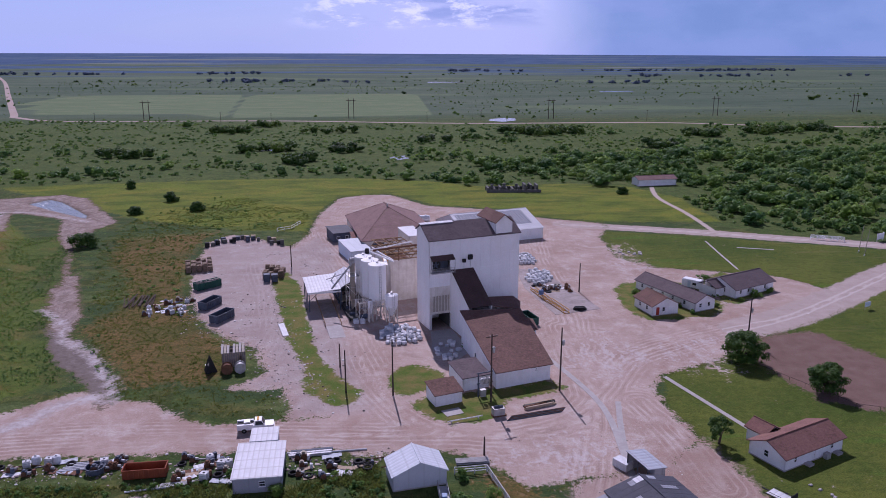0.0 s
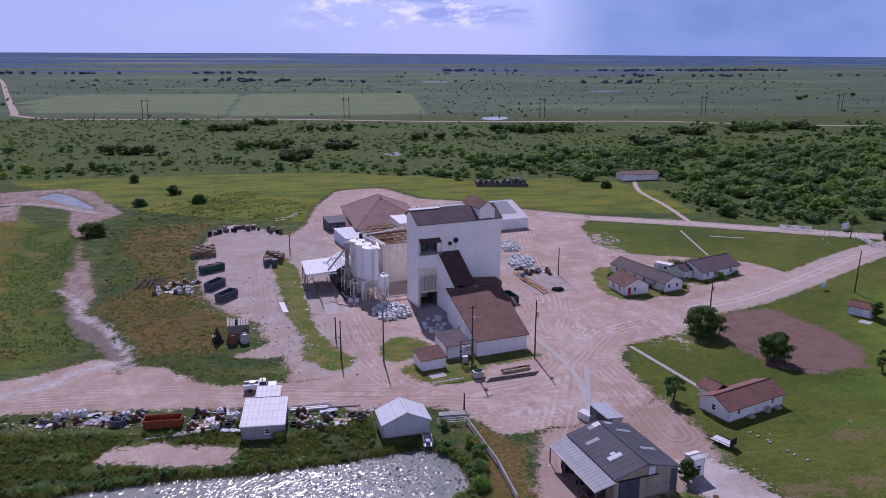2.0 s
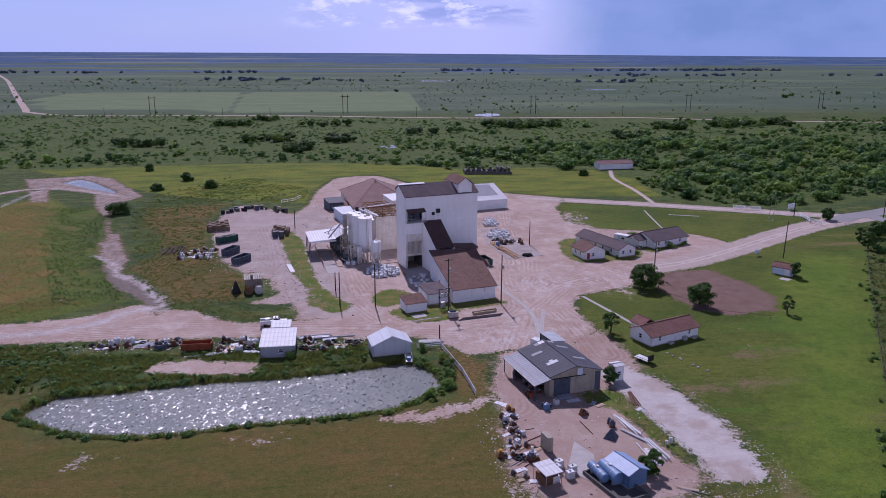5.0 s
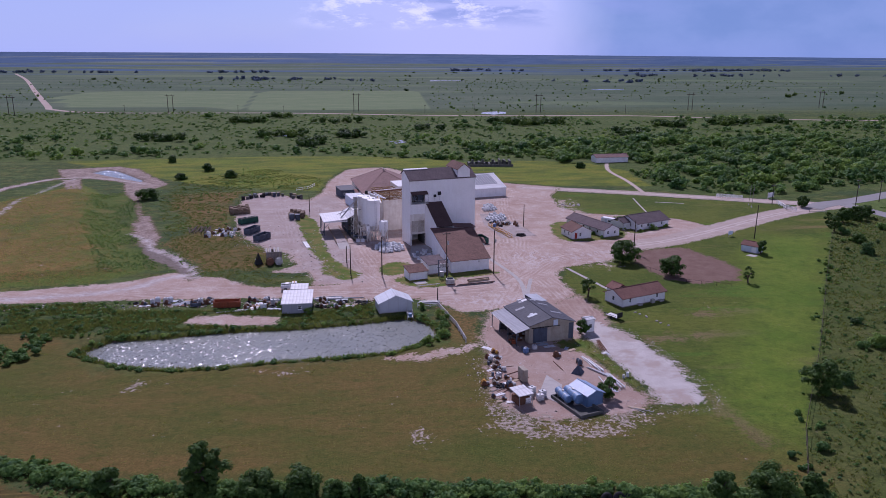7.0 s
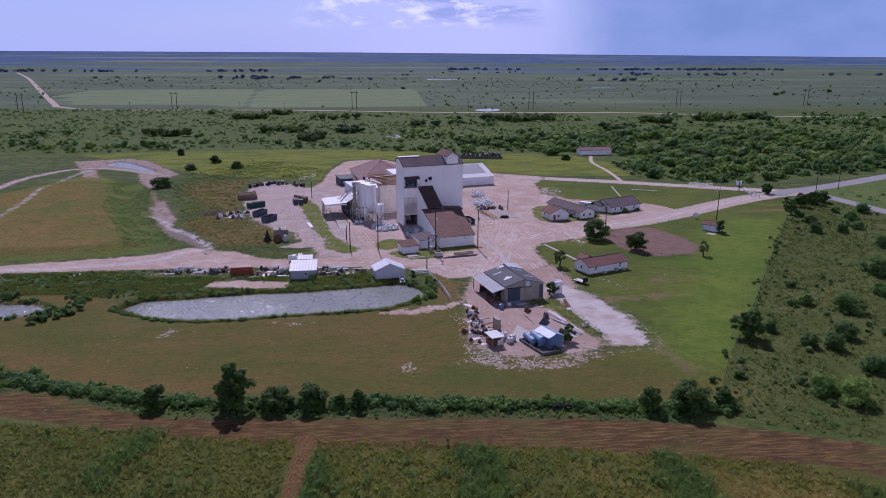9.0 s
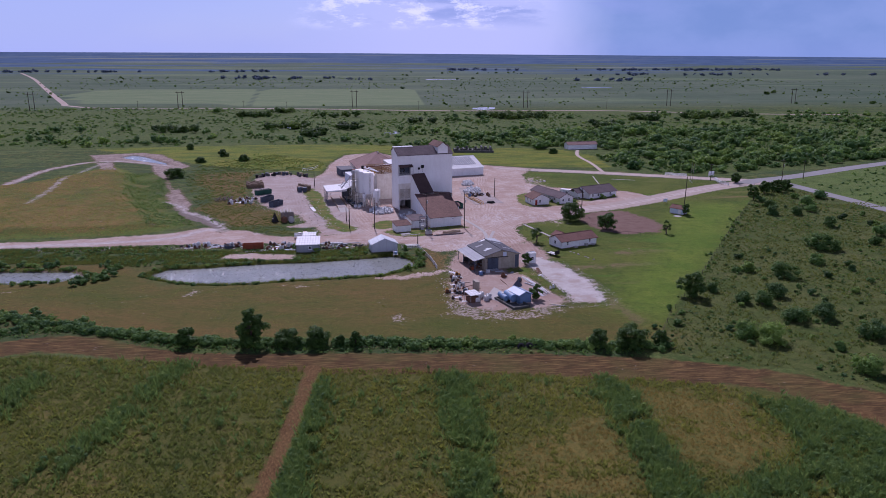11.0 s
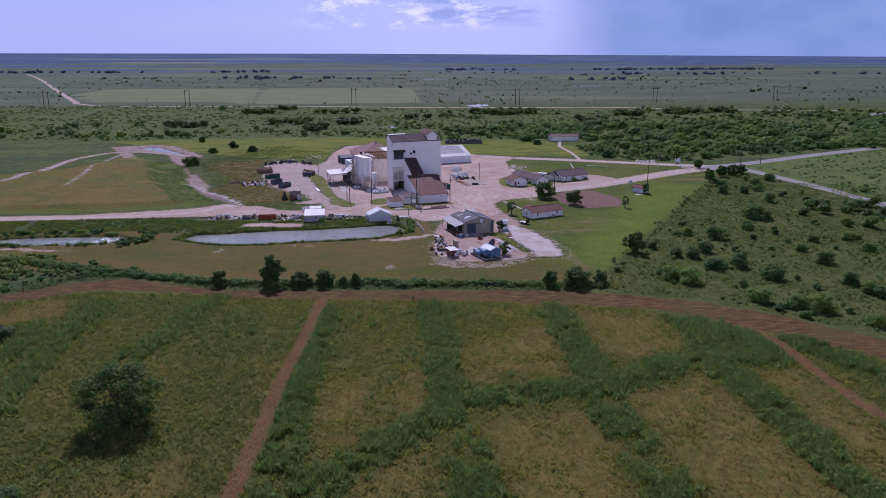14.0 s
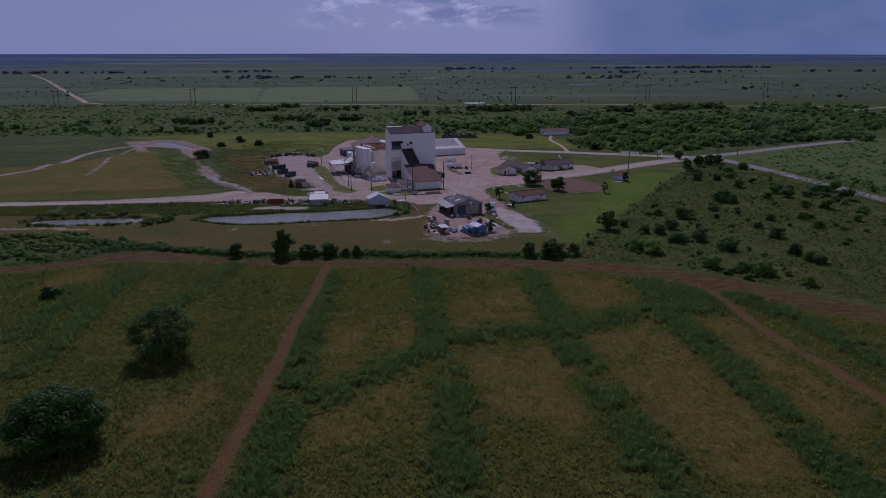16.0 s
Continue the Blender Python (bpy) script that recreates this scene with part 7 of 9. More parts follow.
P = np.concatenate([scatter(EAST_SCRUB, 1500, rng, lambda P: soft_noise(P, 15, 5) * 0.8 + rng.random(len(P)) * 0.2 > 0.64), scatter(EAST_SCRUB, 650, rng, lambda P: soft_noise(P, 9, 52) * 0.75 + rng.random(len(P)) * 0.25 > 0.6), scatter([(62, -16), (96, 20), (150, 60), (200, 60), (150, -20), (110, -40)], 260, rng, lambda P: soft_noise(P, 8, 53) > 0.52)])
P = P[(line_distance(P, HIGHWAY_SOUTH) > 6) & (area(P, EAST_SCRUB) < -1.5)]
W = np.where((P[:, 0] < 168) & (P[:, 1] < 116), 0.7 + 1.9 * rng.random(len(P)) ** 2.0, 1.2 + 6.0 * rng.random(len(P)) ** 2.0)
thicket("pasture_scrub", P[::3], W[::3], W[::3] * 0.8, 60, 0.46, rng, LEAF, "scattered dark green bushes on rough pasture")
K = np.arange(len(P)) % 3 > 0
thicket("pasture_thorns", P[K], W[K] * 0.95, W[K] * 0.72, 60, 0.44, rng, SCRUB, "scattered bright green thorn bushes on rough pasture")
P = scatter(EAST_SCRUB, 26000, rng, lambda P: soft_noise(P, 13, 64) * 0.5 + soft_noise(P, 3.5, 65) * 0.5 > 0.44)
P = P[(P[:, 0] < 240) & (line_distance(P, HIGHWAY_SOUTH) > 5)]
W = 0.4 + 1.0 * rng.random(len(P)) ** 2.2
thicket("pasture_herbs", P, W, W * 0.4, 10, 0.26, rng, THORN, "knee-high green herbs over the rough pasture", 1, 0)
P = scatter([(200, 176), (206, 100), (212, 0), (330, 0), (420, 120), (420, 290), (320, 240), (255, 212)], 3600, rng, lambda P: (soft_noise(P, 11, 66) > 0.4) & (line_distance(P, HIGHWAY_SOUTH) > 6) & (line_distance(P, HIGHWAY) > 7))
W = 0.8 + 1.8 * rng.random(len(P)) ** 1.6
thicket("roadside_meadow", P, W, W * 0.3, 10, 0.5, rng, SCRUB, "tall green meadow beyond the country road", 2, 0)
P = rng.uniform((-600, 700), (900, 2300), (420, 2))
P = P[(soft_noise(P, 210, 7) * 0.6 + soft_noise(P, 60, 27) * 0.4 > 0.6) & (area(P, *PALE_FIELDS) > 5)]
W = 3 + 5 * rng.random(len(P)) ** 2
thicket("plain_trees", P, W, W * 0.6, 8, 2.0, rng, LEAF, "scattered distant trees on the plain")
P = rng.uniform((-620, 660), (1000, 1700), (3200, 2))
P = P[(soft_noise(P, 60, 76) * 0.6 + soft_noise(P, 20, 77) * 0.4 > 0.45) & (area(P, *PALE_FIELDS) > 5)]
W = 1.2 + 3.0 * rng.random(len(P)) ** 2.5
thicket("plain_shrubs", P, W, W * 0.5, 6, 1.6, rng, THORN, "small dark shrubs dotting the far prairie", 1)
groves = ((-101, 574, 14), (-77, 618, 8), (-22, 565, 8), (-58, 455, 12), (-11, 449, 10), (56, 498, 10), (126, 549, 16), (142, 536, 16), (160, 545, 14), (258, 513, 16), (310, 528, 20), (353, 537, 14), (-140, 440, 12), (-35, 400, 10), (190, 450, 10))
P = np.concatenate([np.c_[x + rng.normal(size=k) * 9, y + rng.normal(size=k) * 6] for x, y, k in groves])
W = 5 + 5 * rng.random(len(P))
thicket("groves", P, W, W * 0.8, 26, 0.95, rng, LEAF, "dark groves of low trees on the prairie", 6)
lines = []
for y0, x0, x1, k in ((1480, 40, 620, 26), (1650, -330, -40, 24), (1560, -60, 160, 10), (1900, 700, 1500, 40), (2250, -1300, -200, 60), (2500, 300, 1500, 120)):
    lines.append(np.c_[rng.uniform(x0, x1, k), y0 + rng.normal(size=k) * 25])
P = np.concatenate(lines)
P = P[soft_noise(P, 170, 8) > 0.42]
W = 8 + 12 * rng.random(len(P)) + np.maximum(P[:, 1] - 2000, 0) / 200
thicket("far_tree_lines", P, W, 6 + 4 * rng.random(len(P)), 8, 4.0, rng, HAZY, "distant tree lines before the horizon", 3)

# hedge along the meadow's south side, fence-line brush and pond banks
HEDGE = [(-110, 32), (-92, 26), (-72, 15), (-52, 6.6), (-38, 1.5), (-23, -2.2), (-4, -4), (13, -5.8), (32, -7.8), (48, -10.8), (61, -12)]


def along(line, n, spread, rng):
    R = np.array(smooth_line(line))
    s = np.r_[0, np.cumsum(np.hypot(*np.diff(R, axis=0).T))]
    t = rng.random(n) * s[-1]
    return np.c_[np.interp(t, s, R[:, 0]), np.interp(t, s, R[:, 1])] + rng.normal(size=(n, 2)) * spread


P = np.concatenate([along([(316, 252), (345, 290), (390, 350), (432, 436)], 160, 7.0, rng), along([(250, 224), (316, 256)], 26, 3.0, rng) + (-4, 9)])
W = 4 + 4 * rng.random(len(P))
thicket("roadside_woods", P, W, W * 0.7, 12, 1.1, rng, SCRUB, "thorn trees along the country highway", 6)
P = along(HEDGE, 560, 0.8, rng)
W = 1.2 + 1.7 * rng.random(len(P))
thicket("hedge", P, W, 0.8 + 0.9 * rng.random(len(P)), 30, 0.3, rng, SCRUB, "ragged green hedge and weeds along the meadow", 4)
P = scatter([(-150, 46), (-103, 33), (-92, 34), (-78, 24), (-68, 19), (-57, 13.5), (-46, 9), (-39, 4), (-46, 3.5), (-52, 5), (-60, 7.5), (-69, 7), (-76, 5), (-80, 0.5), (-87, -2.5), (-150, -6)], 1900, rng, lambda P: soft_noise(P, 7, 67) * 0.7 + 0.3 * rng.random(len(P)) + 0.012 * (P[:, 1] - 8) > 0.36)
W = 0.7 + 2.3 * rng.random(len(P)) ** 2
thicket("hedge_thicket", P, W, W * 0.6, 26, 0.28, rng, SCRUB, "wild bushes behind the western hedge", 3)
P = along([(-150, -2), (-112, -5), (-87, -1), (-79, 2.6), (-75, 6.6), (-69, 9), (-60, 9.4), (-51, 6), (-37, -1.8), (-22, -4.6), (-8, -6), (33, -10), (55, -14)], 2600, 1.3, rng)
P = P[area(P, RED_STRIP) > -0.4]
W = 0.4 + 0.8 * rng.random(len(P)) ** 2
thicket("verge_weeds", P, W, W * 0.55, 9, 0.22, rng, SCRUB, "rough weeds between hedge and brown strip", 1, 0)
P = along([(154, 131), (123, 85), (91, 37), (70, 6), (62, -9)], 70, 1.2, rng)
W = 0.5 + 1.2 * rng.random(len(P)) ** 2
thicket("fence_brush", P, W, W * 0.7, 26, 0.3, rng, SCRUB, "brush grown up along the pasture fence", 4)
P = np.concatenate([along([*r, r[0]], k, 0.7, rng) for r, k in ((MAIN_POND, 340), (WEST_POND, 110))])
P = P[(area(P, MAIN_POND, WEST_POND) > 0.1) & ~((P[:, 1] > 63.5) & (P[:, 0] > 2) & (P[:, 0] < 12))]
W = 0.7 + 1.2 * rng.random(len(P))
thicket("pond_brush", P, W, 0.5 + 0.8 * rng.random(len(P)) ** 2, 20, 0.3, rng, SCRUB, "weeds and low brush round the ponds", 4)
P = scatter([(-66, 82), (-21, 80), (-20, 76), (2, 77), (3, 66), (-1, 64.5), (-16, 63), (-30, 62), (-45, 60), (-62, 58), (-72, 64), (-110, 66), (-110, 81)], 1500, rng, lambda P: (area(P, POND_BARE) > 1) & ~((P[:, 0] > -21) & (P[:, 0] < -10) & (P[:, 1] > 68)) & ((P[:, 1] < 74) | (P[:, 0] < -55)))
W = 0.5 + 1.2 * rng.random(len(P)) ** 2
thicket("bank_weeds", P, W, 0.4 + 0.9 * rng.random(len(P)) ** 2, 22, 0.17, rng, SCRUB, "tall weeds on the bank between road and pond", 2)
P = scatter([(-47, 103), (-30, 94), (-14, 92), (-14, 103), (-26, 106), (-24, 122), (-36, 136), (-46, 160), (-52, 195), (-52, 222), (-40, 234), (-20, 232), (-18, 260), (-60, 300), (-84, 255), (-85, 222), (-74, 180), (-62, 140)], 1500, rng, lambda P: soft_noise(P, 18, 9) * 0.7 + soft_noise(P, 4, 69) * 0.3 > 0.48)
P = P[area(P, YARD, WEST_ROAD, PLANT) > 0.8]
W = 0.4 + 1.2 * rng.random(len(P)) ** 2.2
thicket("rough_weeds", P, W, W * 0.4, 12, 0.26, rng, SCRUB, "rank weeds on the rough ground beside the yard", 2, 0)
P = np.concatenate([along(CREEK, 500, 4.0, rng), scatter(CREEKSIDE, 15000, rng, lambda P: soft_noise(P, 6, 68) > 0.3)])
P = P[(area(P, *CREEK_BEDS, UPPER_BANK) > 0.4) & (area(P, WEST_ROAD, YARD) > 0.5)]
W = 0.35 + 0.65 * rng.random(len(P)) ** 2
thicket("creek_brush", P, W, W * 0.3, 9, 0.17, rng, SCRUB, "lush green brush along the dry creek", 1, 0)


def blades(P, H, width, k, rng, bent=0.9):
    """Tufts of k blades each."""
    P = np.repeat(P, k, 0)
    H = np.repeat(H, k) * (0.6 + 0.6 * rng.random(len(P)))
    base = np.c_[P + rng.normal(size=P.shape) * (0.16 + 0.012 * k), lie(P) - 0.04]
    a = rng.random(len(P)) * 6.28
    side = np.c_[np.cos(a), np.sin(a), np.zeros(len(P))] * (width * (0.6 + 0.8 * rng.random(len(P))))[:, None]
    b = rng.random(len(P)) * 6.28
    lean = np.c_[np.cos(b) * bent, np.sin(b) * bent, np.ones(len(P)) * 0.9] * H[:, None]
    V = np.stack([base - side, base + side, base + lean], 1).reshape(-1, 3)
    return V, np.arange(len(V)).reshape(-1, 3)


def grass(name, P, low, high, width, k, mat, label, bent=0.7, greener=0.0):
    V, F = blades(P, low + (high - low) * rng.random(len(P)), width * 1.35, k, rng, bent)
    tint = np.repeat(0.02 + 0.6 * (soft_noise(P, 9, 72) * 0.5 + soft_noise(P, 2.0, 73) * 0.5) + 0.16 * rng.random(len(P)) - greener, 3 * k)
    return tagged(foliage(name, (V, F, tint), mat), label, "grass", kind="stuff")


view = [(-150, -8), (-60, -4), (60, -26), (118, -80), (150, -140), (-70, -140), (-120, -110)]
P = scatter(view, 150000, rng, lambda P: (area(P, NEAR_FIELD) < -0.5) & (strip(P, 2.6, FIELD_LANE, FIELD_LANE_EAST) > 0.2) & (soft_noise(P, 5, 12) * 0.5 + soft_noise(P, 1.7, 13) * 0.5 > 0.2))
in_straw = (area(P, *STRAW_PLOTS) + 6.0 * (soft_noise(P, 3.5, 31) - 0.5) < -0.5) & (soft_noise(P, 5, 32) * 0.6 + soft_noise(P, 1.6, 33) * 0.4 > 0.4)
grass("field_grass", P[~in_straw], 0.3, 0.85, 0.1, 3, DRYGRASS, "green meadow grass in tufts", greener=0.04 + 0.2 * np.clip((-8 - P[~in_straw][:, 0]) / 12, 0, 1))
grass("straw_grass", P[in_straw], 0.2, 0.5, 0.085, 3, STRAW, "dry straw-coloured grass in plots of the field")
def broadside(line, per_metre, width):
    """Points spread evenly over a strip along a line."""
    long = np.hypot(*np.diff(np.array(line, float), axis=0).T).sum()
    P = along(line, int(long * per_metre), width * 0.3, rng)
    return P[soft_noise(P, 2.6, 74) * 0.5 + soft_noise(P, 7, 75) * 0.5 > 0.34]


P = np.concatenate([broadside(l, 24 if l[0][0] > -20 else 10, 5.8) for l in WEED_LANES] + [scatter([(66, -34), (78, -41), (82.6, -49), (80.5, -62), (74, -64), (67, -61)], 900, rng)] + [scatter(view, 5200, rng, lambda P: soft_noise(P, 14, 14) * 0.6 + soft_noise(P, 4, 15) * 0.4 > 0.57)])
P = P[(area(P, NEAR_FIELD) < 0.2) & (strip(P, 2.6, FIELD_LANE, FIELD_LANE_EAST) > 0.5) & (P[:, 1] > -138) & (area(P, *STRAW_PLOTS) > -1.5 * rng.random(len(P)))]
grass("field_weeds", P, 0.9, 1.7, 0.075, 9, WEED, "tall blue-green weeds in broad streaks", 0.55)
P = P[:: len(P) // 5200 + 1]
W = 0.6 + 0.8 * rng.random(len(P))
thicket("weed_heads", P, W, 1.1 + 1.1 * rng.random(len(P)), 15, 0.2, rng, WEED, "bushy heads of the tallest weeds", 2, 0.5)
P = scatter([(-180, 100), (-60, 98), (-100, 240), (-125, 280), (-180, 200)], 9000, rng, lambda P: area(P, MOUND) < -1)
grass("mound_grass", P, 0.2, 0.5, 0.07, 4, DRYGRASS, "ochre dry grass on the low mound")
P = scatter(EAST_SCRUB, 52000, rng, lambda P: soft_noise(P, 6, 16) > 0.3)
P = P[(P[:, 0] < 215)]
grass("pasture_grass", P, 0.25, 0.7, 0.1, 4, REED, "rough green pasture grass")
P = np.concatenate([along([*r, r[0]], k, 0.5, rng) for r, k in ((MAIN_POND, 2600), (WEST_POND, 600))])
P = P[np.abs(area(P, MAIN_POND, WEST_POND)) < 1.2]
grass("reeds", P, 0.5, 1.2, 0.04, 6, REED, "reeds and rushes at the water's edge")

wild = [(-84, 255), (-85, 222), (-74, 180), (-62, 140), (-46, 104), (-30, 94), (-14, 92), (-14, 103), (-26, 106), (-24, 122), (-36, 136), (-46, 160), (-52, 195), (-52, 222), (-40, 234), (-20, 232), (-18, 262), (-50, 300)]
P = scatter(wild, 22000, rng, lambda P: (area(P, YARD, WEST_ROAD, PLANT) > 0.6) & (area(P, *CREEK_BEDS, UPPER_BANK) > 0.4) & (soft_noise(P, 7, 17) * 0.5 + soft_noise(P, 2.2, 18) * 0.5 > 0.4))
grass("wild_grass", P, 0.15, 0.42, 0.1, 5, REED, "rank green wild grass beside the yard")
bank = [(-150, 82), (-66, 82), (-56, 76), (-21, 73), (-12, 71), (2, 76), (3, 66), (-1, 64.5), (-16, 62.5), (-30, 61.8), (-45, 59.6), (-62, 58), (-72, 62), (-118, 63), (-150, 66)]
P = scatter(bank, 22000, rng, lambda P: (area(P, POND_BARE) > 0.8) & (ponds(P) > 0.2) & (soft_noise(P, 4, 19) > 0.33) & ~((P[:, 0] > -19.5) & (P[:, 0] < -11.5) & (P[:, 1] > 69.5)))
grass("bank_grass", P, 0.3, 0.8, 0.06, 7, REED, "rank grass on the bank between road and pond")
P = scatter(LAWN, 26000, rng, lambda P: soft_noise(P, 3, 20) > 0.55)
P = P[(P[:, 0] < 130) & (area(P, INFIELD) > 1) & ~((P[:, 0] > 58) & (P[:, 0] < 76) & (P[:, 1] > 64) & (P[:, 1] < 84))]
grass("lawn_tufts", P, 0.05, 0.14, 0.09, 3, REED, "short mown grass tufts on the lawn")
P = scatter(OLIVE, 26000, rng, lambda P: (soft_noise(P, 3, 21) > 0.5) & (P[:, 0] > -120))
grass("meadow_tufts", P, 0.05, 0.18, 0.09, 3, DRYGRASS, "short dry tufts on the mown meadow")

P = np.concatenate([along([(-73.6, 44), (-69, 46.5), (-67, 54), (-70.5, 62)], 60, 1.4, rng), along([(-113, 62), (-94, 62), (-82, 61)], 40, 0.8, rng), along([(-112, 46.5), (-98, 44.5), (-78, 44.5)], 12, 0.5, rng)])
W = 0.8 + 1.6 * rng.random(len(P)) ** 1.5
thicket("pond_bushes", P, W, W * 0.8, 34, 0.3, rng, SCRUB, "leafy bushes round the western pond", 4)

# ragged weeds along the edges of bare earth
P = np.concatenate([along([*r, r[0]], k, 0.8, rng) for r, k in ((YARD, 2600), (PLANT, 4200), (WEST_ROAD, 2400), (SOUTH_YARD, 1200), (GRAVEL, 500), *((p, 600) for p in PATCHES))])
P = P[(P[:, 0] > -150) & (area(P, YARD, PLANT, WEST_ROAD, SOUTH_YARD, SOUTH_LANE, GRAVEL) > -0.9) & (area(P, *PATCHES) > -9) & (strip(P, 11, RIGHT_ROAD) > -1) & ~((P[:, 0] > 2) & (P[:, 0] < 48) & (P[:, 1] > 110) & (P[:, 1] < 200))]
grass("edge_weeds", P, 0.08, 0.24, 0.06, 5, REED, "straggling weeds along the edges of the dirt")


def rubble(name, P, low, high, label):
    """Small broken stones and litter lying about, as one mesh."""
    n = len(P)
    S = (low + (high - low) * rng.random(n) ** 2.5)[:, None] * (0.5 + rng.random((n, 3))) * (0.5, 0.5, 0.3)
    a = rng.random(n) * 6.28
    corner = np.array([(x, y, z) for z in (-0.3, 1) for x, y in ((-1, -1), (1, -1), (1, 1), (-1, 1))], float)
    V = corner[None] * S[:, None] * (1 - 0.35 * (corner[None, :, 2:] > 0) * rng.random((n, 8, 1)))
    V = np.stack([V[..., 0] * np.cos(a)[:, None] - V[..., 1] * np.sin(a)[:, None], V[..., 0] * np.sin(a)[:, None] + V[..., 1] * np.cos(a)[:, None], V[..., 2]], 2)
    V = V + np.c_[P, lie(P)][:, None]
    F = np.array([(0, 3, 2, 1), (4, 5, 6, 7), (0, 1, 5, 4), (1, 2, 6, 5), (2, 3, 7, 6), (3, 0, 4, 7)])
    return tagged(array_mesh(name, V.reshape(-1, 3), (F[None] + 8 * np.arange(n)[:, None, None]).reshape(-1, 4), RUBBLE), label, "rubble", kind="stuff")


clear = lambda P: ~((P[:, 0] > 14) & (P[:, 0] < 50) & (P[:, 1] > 96) & (P[:, 1] < 152))
P = scatter(YARD, 3000, rng, lambda P: soft_noise(P, 11, 41) * 0.6 + soft_noise(P, 3, 42) * 0.4 > 0.52)
P = np.concatenate([P, along([(-13.5, 96), (-16, 104), (-22, 123), (-33, 134), (-39, 146), (-44, 163)], 700, 2.2, rng), along([(-6, 95), (-12, 113), (-17, 129), (-22, 156)], 260, 1.0, rng)])
rubble("yard_rubble", P, 0.08, 0.42, "broken stone and litter strewn on the yard")
P = scatter(PLANT, 5000, rng, lambda P: (soft_noise(P, 13, 43) * 0.6 + soft_noise(P, 3, 44) * 0.4 > 0.56) & clear(P))
rubble("plant_rubble", P, 0.06, 0.26, "loose stones on the bare plant yard")
P = np.concatenate([scatter(SOUTH_YARD, 900, rng, lambda P: soft_noise(P, 7, 45) > 0.42), along([(22, 26), (23, 15), (32, 10), (44, 13), (50, 18)], 420, 1.6, rng), along([(22, 40), (21.5, 27), (24, 15)], 300, 1.2, rng)])
rubble("scrapyard_rubble", P, 0.06, 0.28, "white broken rubble and litter round the scrap yard")
P = np.concatenate([along([(49, 14.4), (60.5, 16.5), (60.5, 36), (56.8, 52)], 620, 0.6, rng), along([(46, 50), (48, 33), (50, 22)], 260, 0.8, rng)])
rubble("gravel_rubble", P, 0.06, 0.2, "loose limestone along the gravel pad's edge")
P = along([(-100, 79.5), (-66, 78.5), (-36, 77.5), (-6, 77), (8, 77)], 1300, 1.4, rng)
rubble("roadside_litter", P, 0.08, 0.5, "small scrap and stones beside the dirt road")


# ---- roads far off, far ponds ----
def ribbon(name, line, width, mat, label, up=0.06):
    R = np.array(smooth_line(line, 8))
    d = np.gradient(R, axis=0)
    n = np.c_[-d[:, 1], d[:, 0]] / np.hypot(*d.T)[:, None] * width / 2
    bm = bmesh.new()
    rows = [[bm.verts.new((*p, z)) for p, z in ((a, up), (b, up), (b, -0.3), (a, -0.3))] for a, b in zip(R - n, R + n)]
    for a, b in zip(rows, rows[1:]):
        for i in range(4):
            bm.faces.new((a[i], a[(i + 1) % 4], b[(i + 1) % 4], b[i]))
    return tagged(part(name, bm, mat), label, "road", kind="structure")


ASPHALT = worn("pale_worn_asphalt", (0.27, 0.26, 0.26), (0.19, 0.18, 0.17), 0.9, 0.0, 3.0, 0.08, 0.5)
CALICHE = worn("pale_dirt_road", (0.42, 0.33, 0.28), (0.3, 0.22, 0.17), 0.95, 0.0, 3.0, 0.05, 0.5)
ribbon("road_highway", HIGHWAY, 8.0, ASPHALT, "pale two-lane country highway")
ribbon("road_highway_far", HIGHWAY_FAR, 8.0, ASPHALT, "distant stretch of the country highway")
ribbon("walk_bungalow", SIDEWALK, 0.9, CONCRETE, "narrow concrete walk to the bungalow", 0.04)
ribbon("walk_lawn", [(117.5, 192.9), (127.7, 188.9)], 0.8, CONCRETE, "short pale walk across the gate lawn", 0.04)
ribbon("walk_cottages", [(111.4, 201.7), (108.6, 186.1), (105.7, 169)], 0.6, CONCRETE, "narrow pale walk to the cottages", 0.045)
ribbon("drive_strip", DRIVE_STRIP, 1.1, CONCRETE, "pale concrete strip laid across the dirt", 0.035)
ribbon("drive_strip_east", DRIVE_STRIP_EAST, 1.0, CONCRETE, "pale concrete strip laid across the dirt", 0.03)
ribbon("road_highway_south", HIGHWAY_SOUTH, 6.8, ASPHALT, "narrow paved country road", 0.05)
ribbon("road_prairie", FAR_ROAD, 7.0, CALICHE, "pale dirt road across the prairie")
for i, pts in enumerate(([(17, 414), (20, 421), (27, 424), (26, 417), (30, 412), (23, 406), (20, 402)], [(117, 655), (121, 672), (138, 684), (146, 676), (142, 655), (128, 642)], [(143, 1560), (150, 1610), (190, 1600), (222, 1605), (220, 1565), (180, 1570)], [(378, 1150), (392, 1180), (420, 1172), (436, 1178), (440, 1160), (400, 1150)], [(-62, 455), (-58, 462), (-50, 462), (-52, 456)])):
    tagged(part("water_stock_pond", prism(bmesh.new(), pts, -0.2, 0.08), WATER), "far bright stock pond on the plain", "water", kind="structure")


# ---- loose things ----
def ring_solid(R, r, n=20, m=8):
    return lathe(bmesh.new(), [(R + r * math.cos(a), r + r * math.sin(a)) for a in np.linspace(-math.pi / 2, math.pi * 1.5 - 0.01, m)], n)


